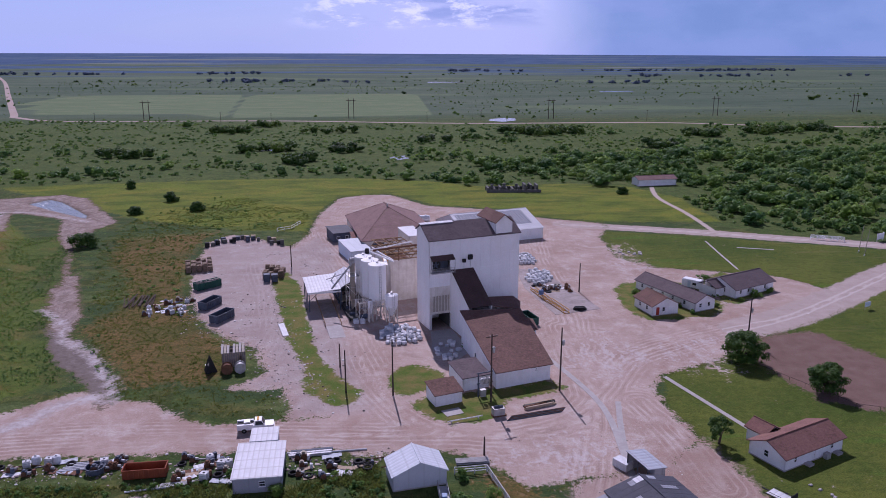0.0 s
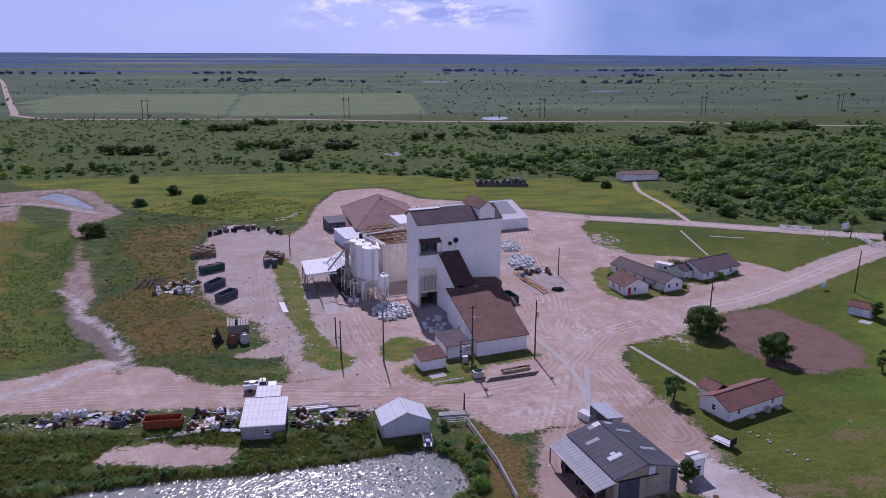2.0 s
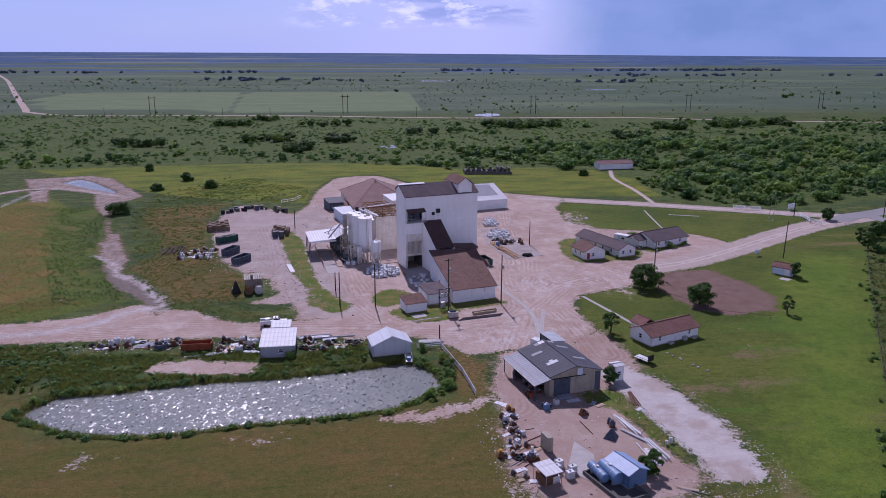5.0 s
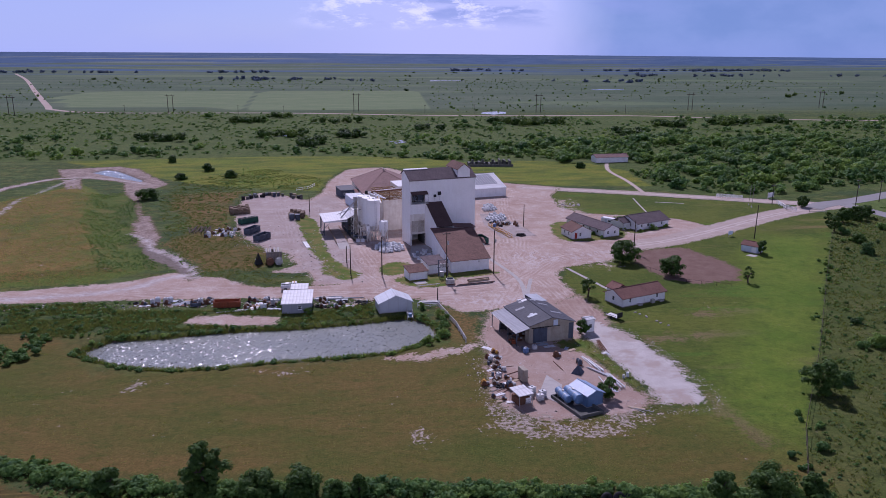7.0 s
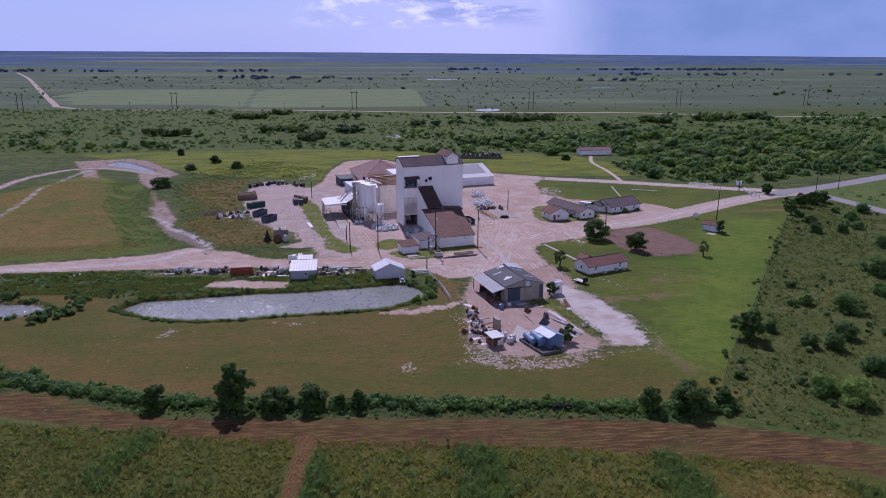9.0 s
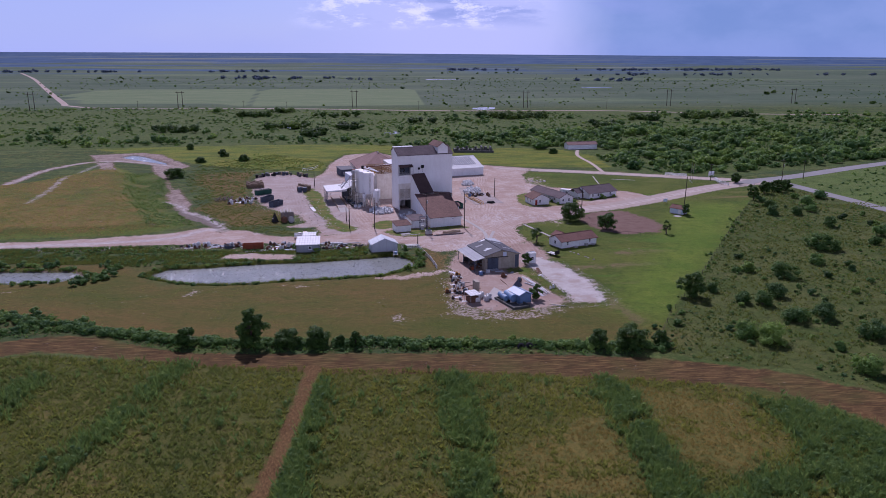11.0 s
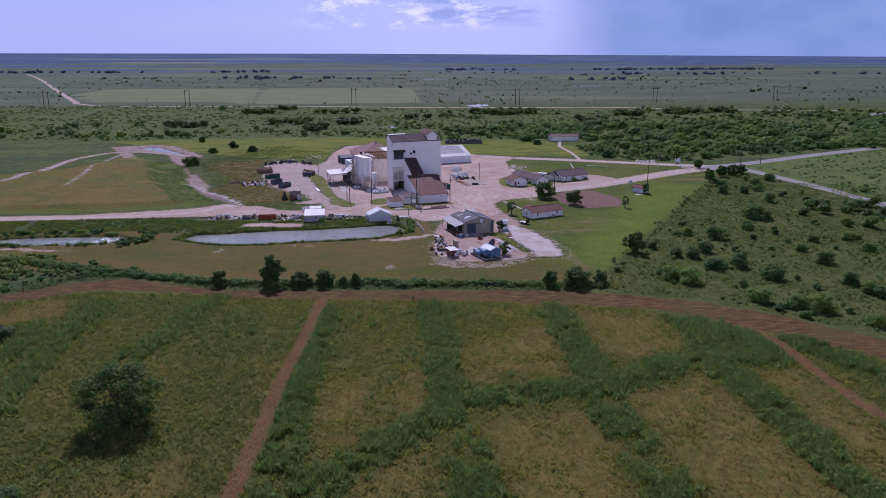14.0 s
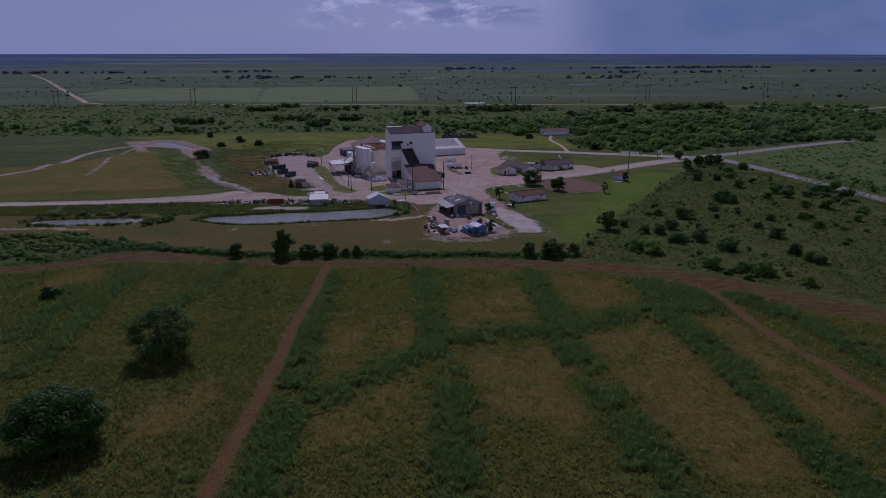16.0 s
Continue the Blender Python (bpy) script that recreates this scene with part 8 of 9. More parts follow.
def service_truck():
    ob = thing("service_truck", pose(-21.0, 87.3, 0, 0, 0, 5), "white service pickup truck with tool-box bed, parked on dirt", "truck")
    L, W = 6.0, 2.05
    bm = bmesh.new()
    for x0, x1, z0, z1, i0, i1 in ((0.15, 2.75, 0.55, 1.25, 0, 0), (2.75, 4.45, 0.55, 1.2, 0.02, 0.02), (4.45, 5.9, 0.55, 1.12, 0.06, 0.1)):
        slab(bm, [(x0, i0, z1), (x1, i1, z1), (x1, W - i1, z1), (x0, W - i0, z1)], z1 - z0)
    part("body", bm, TRUCKWHITE, ob)
    bm = bmesh.new()
    pts = [(2.8, 0.12, 1.2), (4.5, 0.1, 1.2), (4.0, 0.24, 1.95), (2.95, 0.24, 1.95)]
    v = [[bm.verts.new((x, y if s == 0 else W - y, z)) for x, y, z in pts] for s in (0, 1)]
    bm.faces.new(v[0]), bm.faces.new(v[1][::-1])
    for i in range(4):
        bm.faces.new((v[0][i], v[1][i], v[1][(i + 1) % 4], v[0][(i + 1) % 4]))
    cab = part("cab", bm, TRUCKWHITE, ob)
    part("windscreen", sheet(bmesh.new(), [(4.46, 0.24, 1.28), (4.46, W - 0.24, 1.28), (4.08, W - 0.34, 1.88), (4.08, 0.34, 1.88)], 0.02), GLASS, cab)
    for y in (0.1, W - 0.1):
        s = -1 if y < 1 else 1
        part("side_window", sheet(bmesh.new(), [(3.0, y + 0.02 * s, 1.28), (4.3, y + 0.02 * s, 1.28), (3.95, y - 0.1 * s, 1.86), (3.05, y - 0.1 * s, 1.86)], 0.03), GLASS, cab)
    part("rear_window", sheet(bmesh.new(), [(2.86, 0.3, 1.35), (2.86, W - 0.3, 1.35), (2.93, W - 0.36, 1.85), (2.93, 0.36, 1.85)], 0.03), GLASS, cab)
    for y in (-0.02, W - 0.36):
        part("tool_box", boxed(0.1, y, 0.7, 2.72, y + 0.38, 1.5), TRUCKWHITE, ob)
    part("bed_floor", boxed(0.15, 0.38, 1.255, 2.72, W - 0.38, 1.28), BLACK, ob)
    part("bed_chest", boxed(1.2, 0.45, 1.29, 2.2, W - 0.45, 1.75), STEEL, ob)
    for x in (1.2, 4.95):
        for y in (-0.02, W - 0.26):
            wheel = part("wheel", lathe(bmesh.new(), [(0.2, 0), (0.4, 0.0), (0.42, 0.05), (0.42, 0.23), (0.4, 0.28), (0.2, 0.28)], 18), BLACK, ob)
            wheel.matrix_local = pose(x, y + 0.28, 0.42, 90, 0, 0)
            part("rim", lathe(bmesh.new(), [(0.05, -0.01), (0.2, 0.02), (0.2, 0.26), (0.05, 0.29)], 12), STEEL, wheel)
    part("front_bumper", boxed(5.86, 0.06, 0.5, 6.02, W - 0.06, 0.75), STEEL, ob)
    part("grille", boxed(5.9, 0.5, 0.78, 5.95, W - 0.5, 1.06), BLACK, ob)
    for y in (0.12, W - 0.42):
        part("headlight", boxed(5.9, y, 0.82, 5.96, y + 0.3, 1.04), GLASS, ob)
    part("light_bar", boxed(3.3, 0.4, 1.96, 3.6, W - 0.4, 2.08), YELLOW, ob)
    return ob


service_truck()


def dumpster(at, angle, L, W, H, mat, label, fill=False):
    ob = thing("dumpster", pose(at[0], at[1], 0, 0, 0, angle), label, "dumpster", "roll-off dumpsters")
    bm = bmesh.new()
    box(bm, 0, 0, 0.12, L, W, 0.22), box(bm, 0, 0, 0.22, L, 0.08, H), box(bm, 0, W - 0.08, 0.22, L, W, H), box(bm, 0, 0.08, 0.22, 0.08, W - 0.08, H), box(bm, L - 0.08, 0.08, 0.22, L, W - 0.08, H)
    part("tub", bm, mat, ob)
    for y0, y1 in ((-0.07, 0.0), (W, W + 0.07)):
        for x in np.arange(0.05, L, 0.72):
            part("rib", boxed(x, y0, 0.22, x + 0.1, y1, H - 0.12), mat, ob)
        part("top_rail", boxed(-0.06, min(y0, W), H - 0.12, L + 0.06, max(y1, 0.0) if y0 < 0 else y1, H + 0.02), mat, ob)
    for x0, x1 in ((-0.08, 0), (L, L + 0.08)):
        part("top_rail", boxed(x0, 0, H - 0.12, x1, W, H + 0.02), mat, ob)
    for y in (0.3, W - 0.5):
        part("skid", boxed(0, y, 0, L, y + 0.2, 0.12), BLACK, ob)
    if fill:
        bm = bmesh.new()
        r = random.Random(3)
        for _ in range(26):
            x, y = r.uniform(0.4, L - 1), r.uniform(0.2, W - 0.8)
            box(bm, x, y, 0.9, x + r.uniform(0.3, 0.9), y + r.uniform(0.2, 0.6), H - 0.3 + r.uniform(0, 0.5))
        part("rubbish", bm, JUNK, ob, "mixed rubbish heaped in the tub")
    return ob


dumpster((-33.0, 139.6), 61, 6.0, 2.4, 1.9, NAVY, "open grey-blue roll-off dumpster on the yard")
dumpster((-37.3, 149.4), 64, 6.0, 2.4, 1.9, NAVY, "empty dark grey roll-off dumpster on the yard")
dumpster((-42.4, 165.0), 40, 6.8, 2.4, 1.9, GREEN, "dark green roll-off dumpster heaped with rubbish", True)
dumpster((39.0, 131.2), 104, 5.4, 2.1, 1.8, GREEN, "teal green dumpster beside the mill wing")
dumpster((-35.2, 75.2), 2, 6.0, 2.2, 1.55, ORANGE, "rusty orange open steel hopper bin")


def pallet_mesh():
    """Boards as the teeth of one comb, on two bearers' height."""
    pts = [(0, 0)]
    for i in range(6):
        y = i * 0.2
        pts += [(1.2, y), (1.2, y + 0.14), (0.1, y + 0.14), (0.1, y + 0.2)]
    bm = prism(bmesh.new(), [*pts[:-1], (0, 1.14)], 0.03, 0.13)
    p = part("pallet", bm, PALLETWOOD)
    me = p.data
    bpy.data.objects.remove(p)
    return me


PALLET = pallet_mesh()
yard_rng = random.Random(21)


def pallet_stack(x, y, k, angle, label="stack of weathered wooden pallets"):
    ob = thing("pallet_stack", pose(x, y, 0, 0, 0, angle), label, "pallets", "pallet stacks")
    for i in range(k):
        p = link_mesh("pallet", PALLET, PALLETWOOD, ob)
        p.matrix_local = pose(yard_rng.uniform(-0.05, 0.05), yard_rng.uniform(-0.05, 0.05), i * 0.142, 0, 0, yard_rng.uniform(-3, 3))
    return ob


def crate(at, angle, w, d, h, mat, label, name="crate", group="yard crates"):
    ob = thing(name, pose(at[0], at[1], at[2] if len(at) > 2 else 0, 0, 0, angle), label, "crate", group)
    part("body", boxed(0.03, 0.03, 0.08, w - 0.03, d - 0.03, h), mat, ob)
    for x in (0, w - 0.08):
        for y in (0, d - 0.08):
            part("corner_post", boxed(x, y, 0, x + 0.08, y + 0.08, h + 0.04), mat, ob)
    part("lid", boxed(-0.02, -0.02, h + 0.045, w + 0.02, d + 0.02, h + 0.1), mat, ob)
    return ob


for i in range(5):
    for j in range(5):
        pallet_stack(-49.0 + i * 1.45 - j * 0.4, 182.2 + j * 1.7 + i * 0.3, (12, 15, 14, 16, 10)[(i + j) % 5], 8)
for i in range(4):
    for j in range(4):
        pallet_stack(-27.2 + i * 1.45, 174.6 + j * 2.2, (13, 12, 8, 14)[(i + j) % 4], 6)
crate((-26.4, 171.2), 12, 1.6, 1.6, 2.0, NAVY, "dark blue-grey steel crate on the yard")
crate((-24.4, 171.0), 8, 1.6, 1.8, 1.9, NAVY, "dark blue-grey steel crate on the yard")
for i in range(24):
    a = i / 23
    x, y = -50 + 23.5 * a + yard_rng.uniform(-0.8, 0.8), 212 + 7 * math.sin(math.pi * a) + yard_rng.uniform(-2.2, 2.2)
    if 0.66 < a < 0.8:
        continue
    w, h = yard_rng.uniform(0.9, 1.5), yard_rng.uniform(0.9, 1.7)
    crate((x, y), yard_rng.uniform(0, 40), w, w * 0.9, h, yard_rng.choice((NAVY, BLACK, WOOD, ASH)), "dark weathered crate at the yard's far edge", group="crates at the yard's edge")


def shack():
    ob = thing("plank_shack", pose(-27.8, 114.6, 0, 0, 0, 8), "small dark plank shack with a pale broken roof", "shack")
    L, W, H = 4.4, 3.6, 3.0
    for p, q, g in (((0, 0), (L, 0), [(3.2, 3.9, 1.2, 2.2)]), ((L, 0), (L, W), []), ((L, W), (0, W), []), ((0, W), (0, 0), [(0.8, 2.0, 0, 2.2)])):
        part("wall", wall(bmesh.new(), p, q, 0, H, 0.1, g), JUNK, ob)
    for i in range(11):
        part("batten", boxed(0.05 + i * 0.41, -0.04, 0.1, 0.11 + i * 0.41, -0.005, H), WOOD, ob)
    for i in range(8):
        if i != 3:
            part("roof_sheet", slab(bmesh.new(), [(i * 0.56 - 0.1, -0.3, H + 0.12), (i * 0.56 + 0.36, -0.3, H + 0.12), (i * 0.56 + 0.36, W + 0.2 - 0.35 * (i % 3), H + 0.5), (i * 0.56 - 0.1, W + 0.2 - 0.35 * (i % 3), H + 0.5)], 0.06), TAN if i % 2 else CONCRETE, ob)
    part("rafter", boxed(0, W / 2 - 0.06, H, L, W / 2 + 0.06, H + 0.18), WOOD, ob)
    return ob


shack()


def reel(at, angle, r, w, mat, label):
    ob = thing("cable_reel", pose(at[0], at[1], 0, 0, 0, angle), label, "reel", "reels by the shack")
    for y in (0, w):
        f = part("flange", tubed((0, y, r), (0, y + 0.12, r), r, n=22), mat, ob)
    part("drum", tubed((0, 0.12, r), (0, w, r), r * 0.8, n=18), mat, ob)
    return ob


reel((-26.3, 111.2), 10, 1.05, 1.3, RUST, "big rusty brown drum lying by the shack")
reel((-23.9, 111.5), 10, 1.05, 1.3, STEEL, "big grey steel drum lying by the shack")


def hopper():
    ob = thing("scrap_hopper", pose(-30.2, 111.6, 0, 0, 0, 35), "tilted black sheet-steel hopper lying in weeds", "hopper")
    part("side", sheet(bmesh.new(), [(0, 0, 0.1), (2.2, 0, 0.0), (1.0, 0.4, 3.6)], 0.08), BLACK, ob)
    part("side", sheet(bmesh.new(), [(2.2, 0.05, 0.0), (2.6, 2.2, 0.1), (1.05, 0.45, 3.6)], 0.08), NAVY, ob)
    part("side", sheet(bmesh.new(), [(0, 0.05, 0.1), (0.6, 2.4, 0.0), (0.95, 0.45, 3.6)], 0.08), BLACK, ob)
    part("plate", slab(bmesh.new(), [(0.4, 0.3, 0.9), (1.6, 0.3, 0.9), (1.8, 2.0, 1.4), (0.6, 2.0, 1.4)], 0.06), STEEL, ob)
    return ob


hopper()
for i in range(14):
    b = thing("steel_beam", pose(-57.5 + i * 0.5, 153.5 + yard_rng.uniform(-1.0, 1.0), 0.02 + 0.25 * (i % 3), 0, 0, 96 + yard_rng.uniform(-12, 12)), "long rusty steel beam in a loose stack", "beam", "rusty beams")
    bm = bmesh.new()
    box(bm, 0, -0.12, 0, 8.5, 0.12, 0.03), box(bm, 0, -0.015, 0.03, 8.5, 0.015, 0.21), box(bm, 0, -0.12, 0.21, 8.5, 0.12, 0.24)
    part("web", bm, DARKRUST, b)
panel = thing("roof_panel", pose(-19.5, 138.2, 0, 0, 0, -77), "long white sheet-metal panel lying on the dirt", "panel")
part("sheet", boxed(0, 0, 0.02, 8.0, 1.3, 0.14), ROOF_WHITE, panel)
part("flange", boxed(0, -0.05, 0.02, 8.0, 0.0, 0.3), ROOF_WHITE, panel)


# scrap of many sorts, built once and copied about
def drum_thing(mat, label):
    ob = thing("steel_drum", pose(0, 0, -60), label, "drum", "scrap and stores")
    bm = lathe(bmesh.new(), [(0.29, 0), (0.3, 0.02), (0.29, 0.3), (0.305, 0.32), (0.29, 0.34), (0.29, 0.58), (0.305, 0.6), (0.29, 0.62), (0.3, 0.88)], 14)
    part("body", bm, mat, ob)
    part("lid", tubed((0, 0, 0.882), (0, 0, 0.9), 0.27, n=14), mat, ob)
    return ob


def tyre_thing():
    ob = thing("tyre", pose(0, 0, -60), "worn black tyre lying on the ground", "tyre", "scrap and stores")
    part("tread", ring_solid(0.62, 0.19), BLACK, ob)
    return ob


def sheet_thing(mat, label, w=2.4, d=1.1):
    ob = thing("scrap_sheet", pose(0, 0, -60), label, "sheet", "scrap and stores")
    bm = bmesh.new()
    rows = [[bm.verts.new((i * w / 6, y, z + 0.05 * (i % 2))) for y, z in ((0, 0.1), (d, 0.1), (d, 0.07), (0, 0.07))] for i in range(7)]
    for a, b in zip(rows, rows[1:]):
        for i in range(4):
            bm.faces.new((a[i], a[(i + 1) % 4], b[(i + 1) % 4], b[i]))
    bm.faces.new(rows[0]), bm.faces.new(rows[-1][::-1])
    part("sheet", bm, mat, ob)
    for y in (0.1, d - 0.2):
        part("runner", boxed(0.1, y, 0, w - 0.1, y + 0.1, 0.07), WOOD, ob)
    return ob


def pipe_thing(mat, label, l=5.0, r=0.1):
    ob = thing("pipe", pose(0, 0, -60), label, "pipe", "scrap and stores")
    bm = lathe(bmesh.new(), [(r * 0.82, 0), (r, 0), (r, l), (r * 0.82, l)], 10)
    bm.transform(Matrix.Translation((0, 0, r)) @ Matrix.Rotation(math.pi / 2, 4, "Y"))
    part("tube", bm, mat, ob)
    return ob


def machine_thing(mat, label):
    ob = thing("scrap_machine", pose(0, 0, -60), label, "machine", "scrap and stores")
    part("frame", boxed(0, 0, 0, 1.5, 0.9, 0.25), RUST, ob)
    part("housing", box(boxed(0.1, 0.1, 0.25, 0.9, 0.8, 0.95), 0.25, 0.2, 0.95, 0.7, 0.7, 1.2), mat, ob)
    part("motor", tubed((0.95, 0.45, 0.5), (1.5, 0.45, 0.5), 0.24, n=10), STEEL, ob)
    part("flywheel", tubed((0.5, -0.06, 0.55), (0.5, 0.08, 0.55), 0.42, n=14), RUST, ob)
    return ob


def tote_thing(mat, label):
    ob = thing("tote_tank", pose(0, 0, -60), label, "tank", "scrap and stores")
    part("base", boxed(0, 0, 0, 1.2, 1.0, 0.14), STEEL, ob)
    part("tank", boxed(0.05, 0.05, 0.15, 1.15, 0.95, 1.1), mat, ob)
    for z in (0.35, 0.75, 1.12):
        hoop = boxed(0.0, 0.0, z, 1.2, 0.03, z + 0.05)
        part("cage_bar", hoop, STEEL, ob), part("cage_bar", boxed(0.0, 0.97, z, 1.2, 1.0, z + 0.05), STEEL, ob)
    part("cap", tubed((0.6, 0.5, 1.1), (0.6, 0.5, 1.18), 0.14, n=10), BLACK, ob)
    return ob


def tank_thing(mat, label):
    ob = thing("small_tank", pose(0, 0, -60), label, "tank", "scrap and stores")
    part("shell", lathe(bmesh.new(), [(0.5, 0), (0.62, 0.1), (0.62, 0.95), (0.5, 1.15), (0.2, 1.25)], 16), mat, ob)
    part("collar", tubed((0, 0, 1.25), (0, 0, 1.4), 0.16, n=10), STEEL, ob)
    return ob


KIT = {
    "drum": drum_thing(NAVY, "dented dark steel drum among scrap"), "drum_rust": drum_thing(RUST, "rusty steel drum standing among scrap"), "drum_white": drum_thing(BAG, "pale plastic drum standing among scrap"),
    "tyre": tyre_thing(), "sheet": sheet_thing(GALV, "bent galvanised sheet on scrap timber"), "sheet_white": sheet_thing(ROOF_WHITE, "white sheet-metal offcut lying on the ground"), "sheet_rust": sheet_thing(RUST, "rusty sheet-metal offcut lying on the ground"),
    "board": sheet_thing(WOOD, "weathered plank panel lying on the ground", 2.0, 0.9), "pipe": pipe_thing(STEEL, "long pale steel pipe lying on the ground"), "pipe_white": pipe_thing(BAG, "long white plastic pipe lying on the ground", 6.0, 0.13), "pipe_rust": pipe_thing(RUST, "long rusty pipe lying on the ground", 4.5, 0.08),
    "machine": machine_thing(NAVY, "discarded dark machine with a motor"), "machine_rust": machine_thing(RUST, "rusted discarded machine with a flywheel"), "machine_pale": machine_thing(TAN, "discarded pale machine housing"),
    "frame_yellow": machine_thing(YELLOW, "faded yellow machine frame on the ground"),
    "tote": tote_thing(BAG, "white caged liquid tote tank"), "tank": tank_thing(BAG, "small white round tank by the road"), "tank_blue": tank_thing(BLUE, "small faded blue round tank"),
}


def put(kind, x, y, angle=None, z=0.0, tip=0.0, size=1.0):
    a = yard_rng.uniform(0, 360) if angle is None else angle
    return copy_thing(KIT[kind], pose(x, y, z, tip, 0, a) @ Matrix.Scale(size, 4))


def strew(kinds, n, x0, x1, y0, y1, turn=None, gap=0.9, size=1.0):
    """Scrap lying about in a box of the plan, none upon another."""
    taken = []
    for i in range(n):
        for _ in range(12):
            x, y = yard_rng.uniform(x0, x1), yard_rng.uniform(y0, y1)
            if all(math.hypot(x - a, y - b) > gap for a, b in taken):
                break
        taken.append((x, y))
        put(kinds[i % len(kinds)], x, y, None if turn is None else turn + yard_rng.uniform(-25, 25), size=size * yard_rng.uniform(0.8, 1.1))


ROAD_SCRAP = ("machine", "sheet", "tyre", "drum", "machine_rust", "sheet_white", "drum_rust", "board", "pipe_rust", "machine_pale", "tote", "sheet_rust", "pipe")
strew(ROAD_SCRAP, 30, -55, -37, 77.5, 81.3, 0, 1.1)
strew(ROAD_SCRAP, 34, -28.5, -20.5, 73.2, 80.6, 0, 0.8)
strew(ROAD_SCRAP, 12, -41, -36, 77.5, 80.6, 0, 0.9)
strew(("sheet_white", "machine", "tyre", "board", "machine_pale", "drum_white", "sheet", "tyre"), 22, -11.6, -4.6, 72.0, 78.6, 0, 0.9)
strew(("tyre", "tyre", "board", "pipe_rust", "drum"), 9, -4, 2.2, 74.6, 77.6, 0, 1.0)
for x, y in ((-49.4, 81.6), (-46.4, 81.4), (-23.6, 79.2), (-20.6, 77.4)):
    put("tank", x, y)
for i in range(5):
    put("pipe_white", -45.5 + i * 0.3, 78.6 + i * 0.5, 4), put("pipe", -31 + i * 0.4, 72.6 + i * 0.25, 5)
for x, y, a in ((-12.2, 79.6, 2), (-12.4, 80.2, 1), (-6.2, 79.9, 3), (-34.0, 72.0, 6)):
    put("pipe_white", x, y, a)
tub = thing("stock_tub", pose(-39.8, 78.2, 0), "large round black-rimmed open tub", "tub")
part("shell", lathe(bmesh.new(), [(1.25, 0), (1.3, 0.05), (1.35, 0.85), (1.43, 0.88), (1.43, 0.94), (1.28, 0.94), (1.22, 0.12), (0.02, 0.1)], 26), NAVY, tub)
for k in range(3):
    lb = thing("box_beam", pose(-12.0 + k * 0.1, 78.9 + k * 0.62, 0, 0, 0, 4), "long white box beam lying beside the shed", "beam", "white box beams")
    part("shell", boxed(0, 0, 0.0, 6.4, 0.42, 0.4), (ROOF_WHITE, ROOF_WHITE, NAVY)[k], lb)
for i in range(7):
    put("pipe", 13.0, 74.1 + i * 0.24, 1), put("pipe", 13.0, 74.2 + i * 0.24, 1, 0.2) if i < 6 else None

strew(("sheet_white", "machine_pale", "tote", "drum_white", "board", "machine", "sheet", "drum_rust", "tank"), 34, -51.5, -42.5, 146.5, 157.5, 20, 1.0)
# scrap yard south of the workshop
S_SCRAP = ("machine_pale", "tyre", "machine_rust", "sheet_white", "drum", "machine", "board", "sheet", "drum_white", "pipe_rust", "tote", "sheet_rust")
strew(S_SCRAP, 17, 23.6, 26.4, 34.4, 40.6, 20, 0.62, 0.72)
strew(S_SCRAP, 26, 22.4, 27.0, 25.6, 34.0, 20, 0.7, 0.78)
strew(("pipe_rust", "sheet_white", "machine", "board", "drum_white", "pipe"), 9, 22.0, 24.2, 19.6, 25.0, 20, 0.7, 0.7)
put("sheet_white", 23.4, 45.2, -40), put("sheet_white", 24.4, 44.2, -52), put("sheet", 23.6, 41.0, -30)
put("frame_yellow", 25.2, 42.2, 10, size=0.8), put("frame_yellow", 26.2, 41.6, 60, size=0.6), put("frame_yellow", 20.8, 27.2, 5), put("machine", 25.2, 25.4, 15, size=1.2)
strew(("drum", "machine", "board", "tyre", "pipe_rust"), 16, 30.4, 32.6, 48.0, 57.5, 10, 0.9)
# white and grey pipes heaped along the yard's edge, a few on the gravel
for i in range(7):
    put("pipe_white" if i % 3 else "pipe", 42.4 + i * 0.2, 38.9 - i * 0.35, 279 + (i % 4) * 3, 0.1 * (i % 2))
for i in range(5):
    put("pipe_white" if i % 2 else "pipe", 42.0 + i * 0.18, 33.6 - i * 0.3, 301 + (i % 3) * 5, 0.12 * (i % 2), size=0.9)
for i in range(7):
    put("pipe_white" if i % 3 else "pipe", 44.5 + i * 0.14, 30.2 - i * 0.12, 275 + (i % 4) * 4, 0.13 * (i % 3))
strew(("sheet_white", "board", "sheet", "pipe_white"), 9, 43.2, 45.6, 22.6, 27.6, 100, 0.6, 0.8)
put("machine", 41.4, 34.4, 80), put("machine", 41.2, 35.6, 70, size=0.8)
for i in range(4):
    put("pipe_rust", 48.1 + i * 0.17, 46.8, 262 + i * 2, 0.08 * (i % 2), size=1.2)
put("drum_white", 48.4, 28.8), put("drum_white", 47.5, 28.3, size=0.8), put("sheet_white", 47.4, 39.6, 40, size=0.6), put("sheet", 48.6, 39.2, 100, size=0.5)
for i in range(5):
    put("pipe" if i % 2 else "board", 44.2 + i * 0.35, 17.0 - i * 0.3, 300 + i * 9, 0.02 * i, size=0.62)
put("pipe_rust", 36.4, 37.2, 280), put("board", 41.0, 41.6, 30, size=0.9), put("sheet", 40.6, 42.4, 60, size=0.7)
for x, y, a in ((27.2, 19.4, 20), (28.2, 21.9, 25), (29.6, 20.2, 18), (30.4, 21.6, 22), (29.0, 23.2, 30)):
    put("tote", x, y, a)
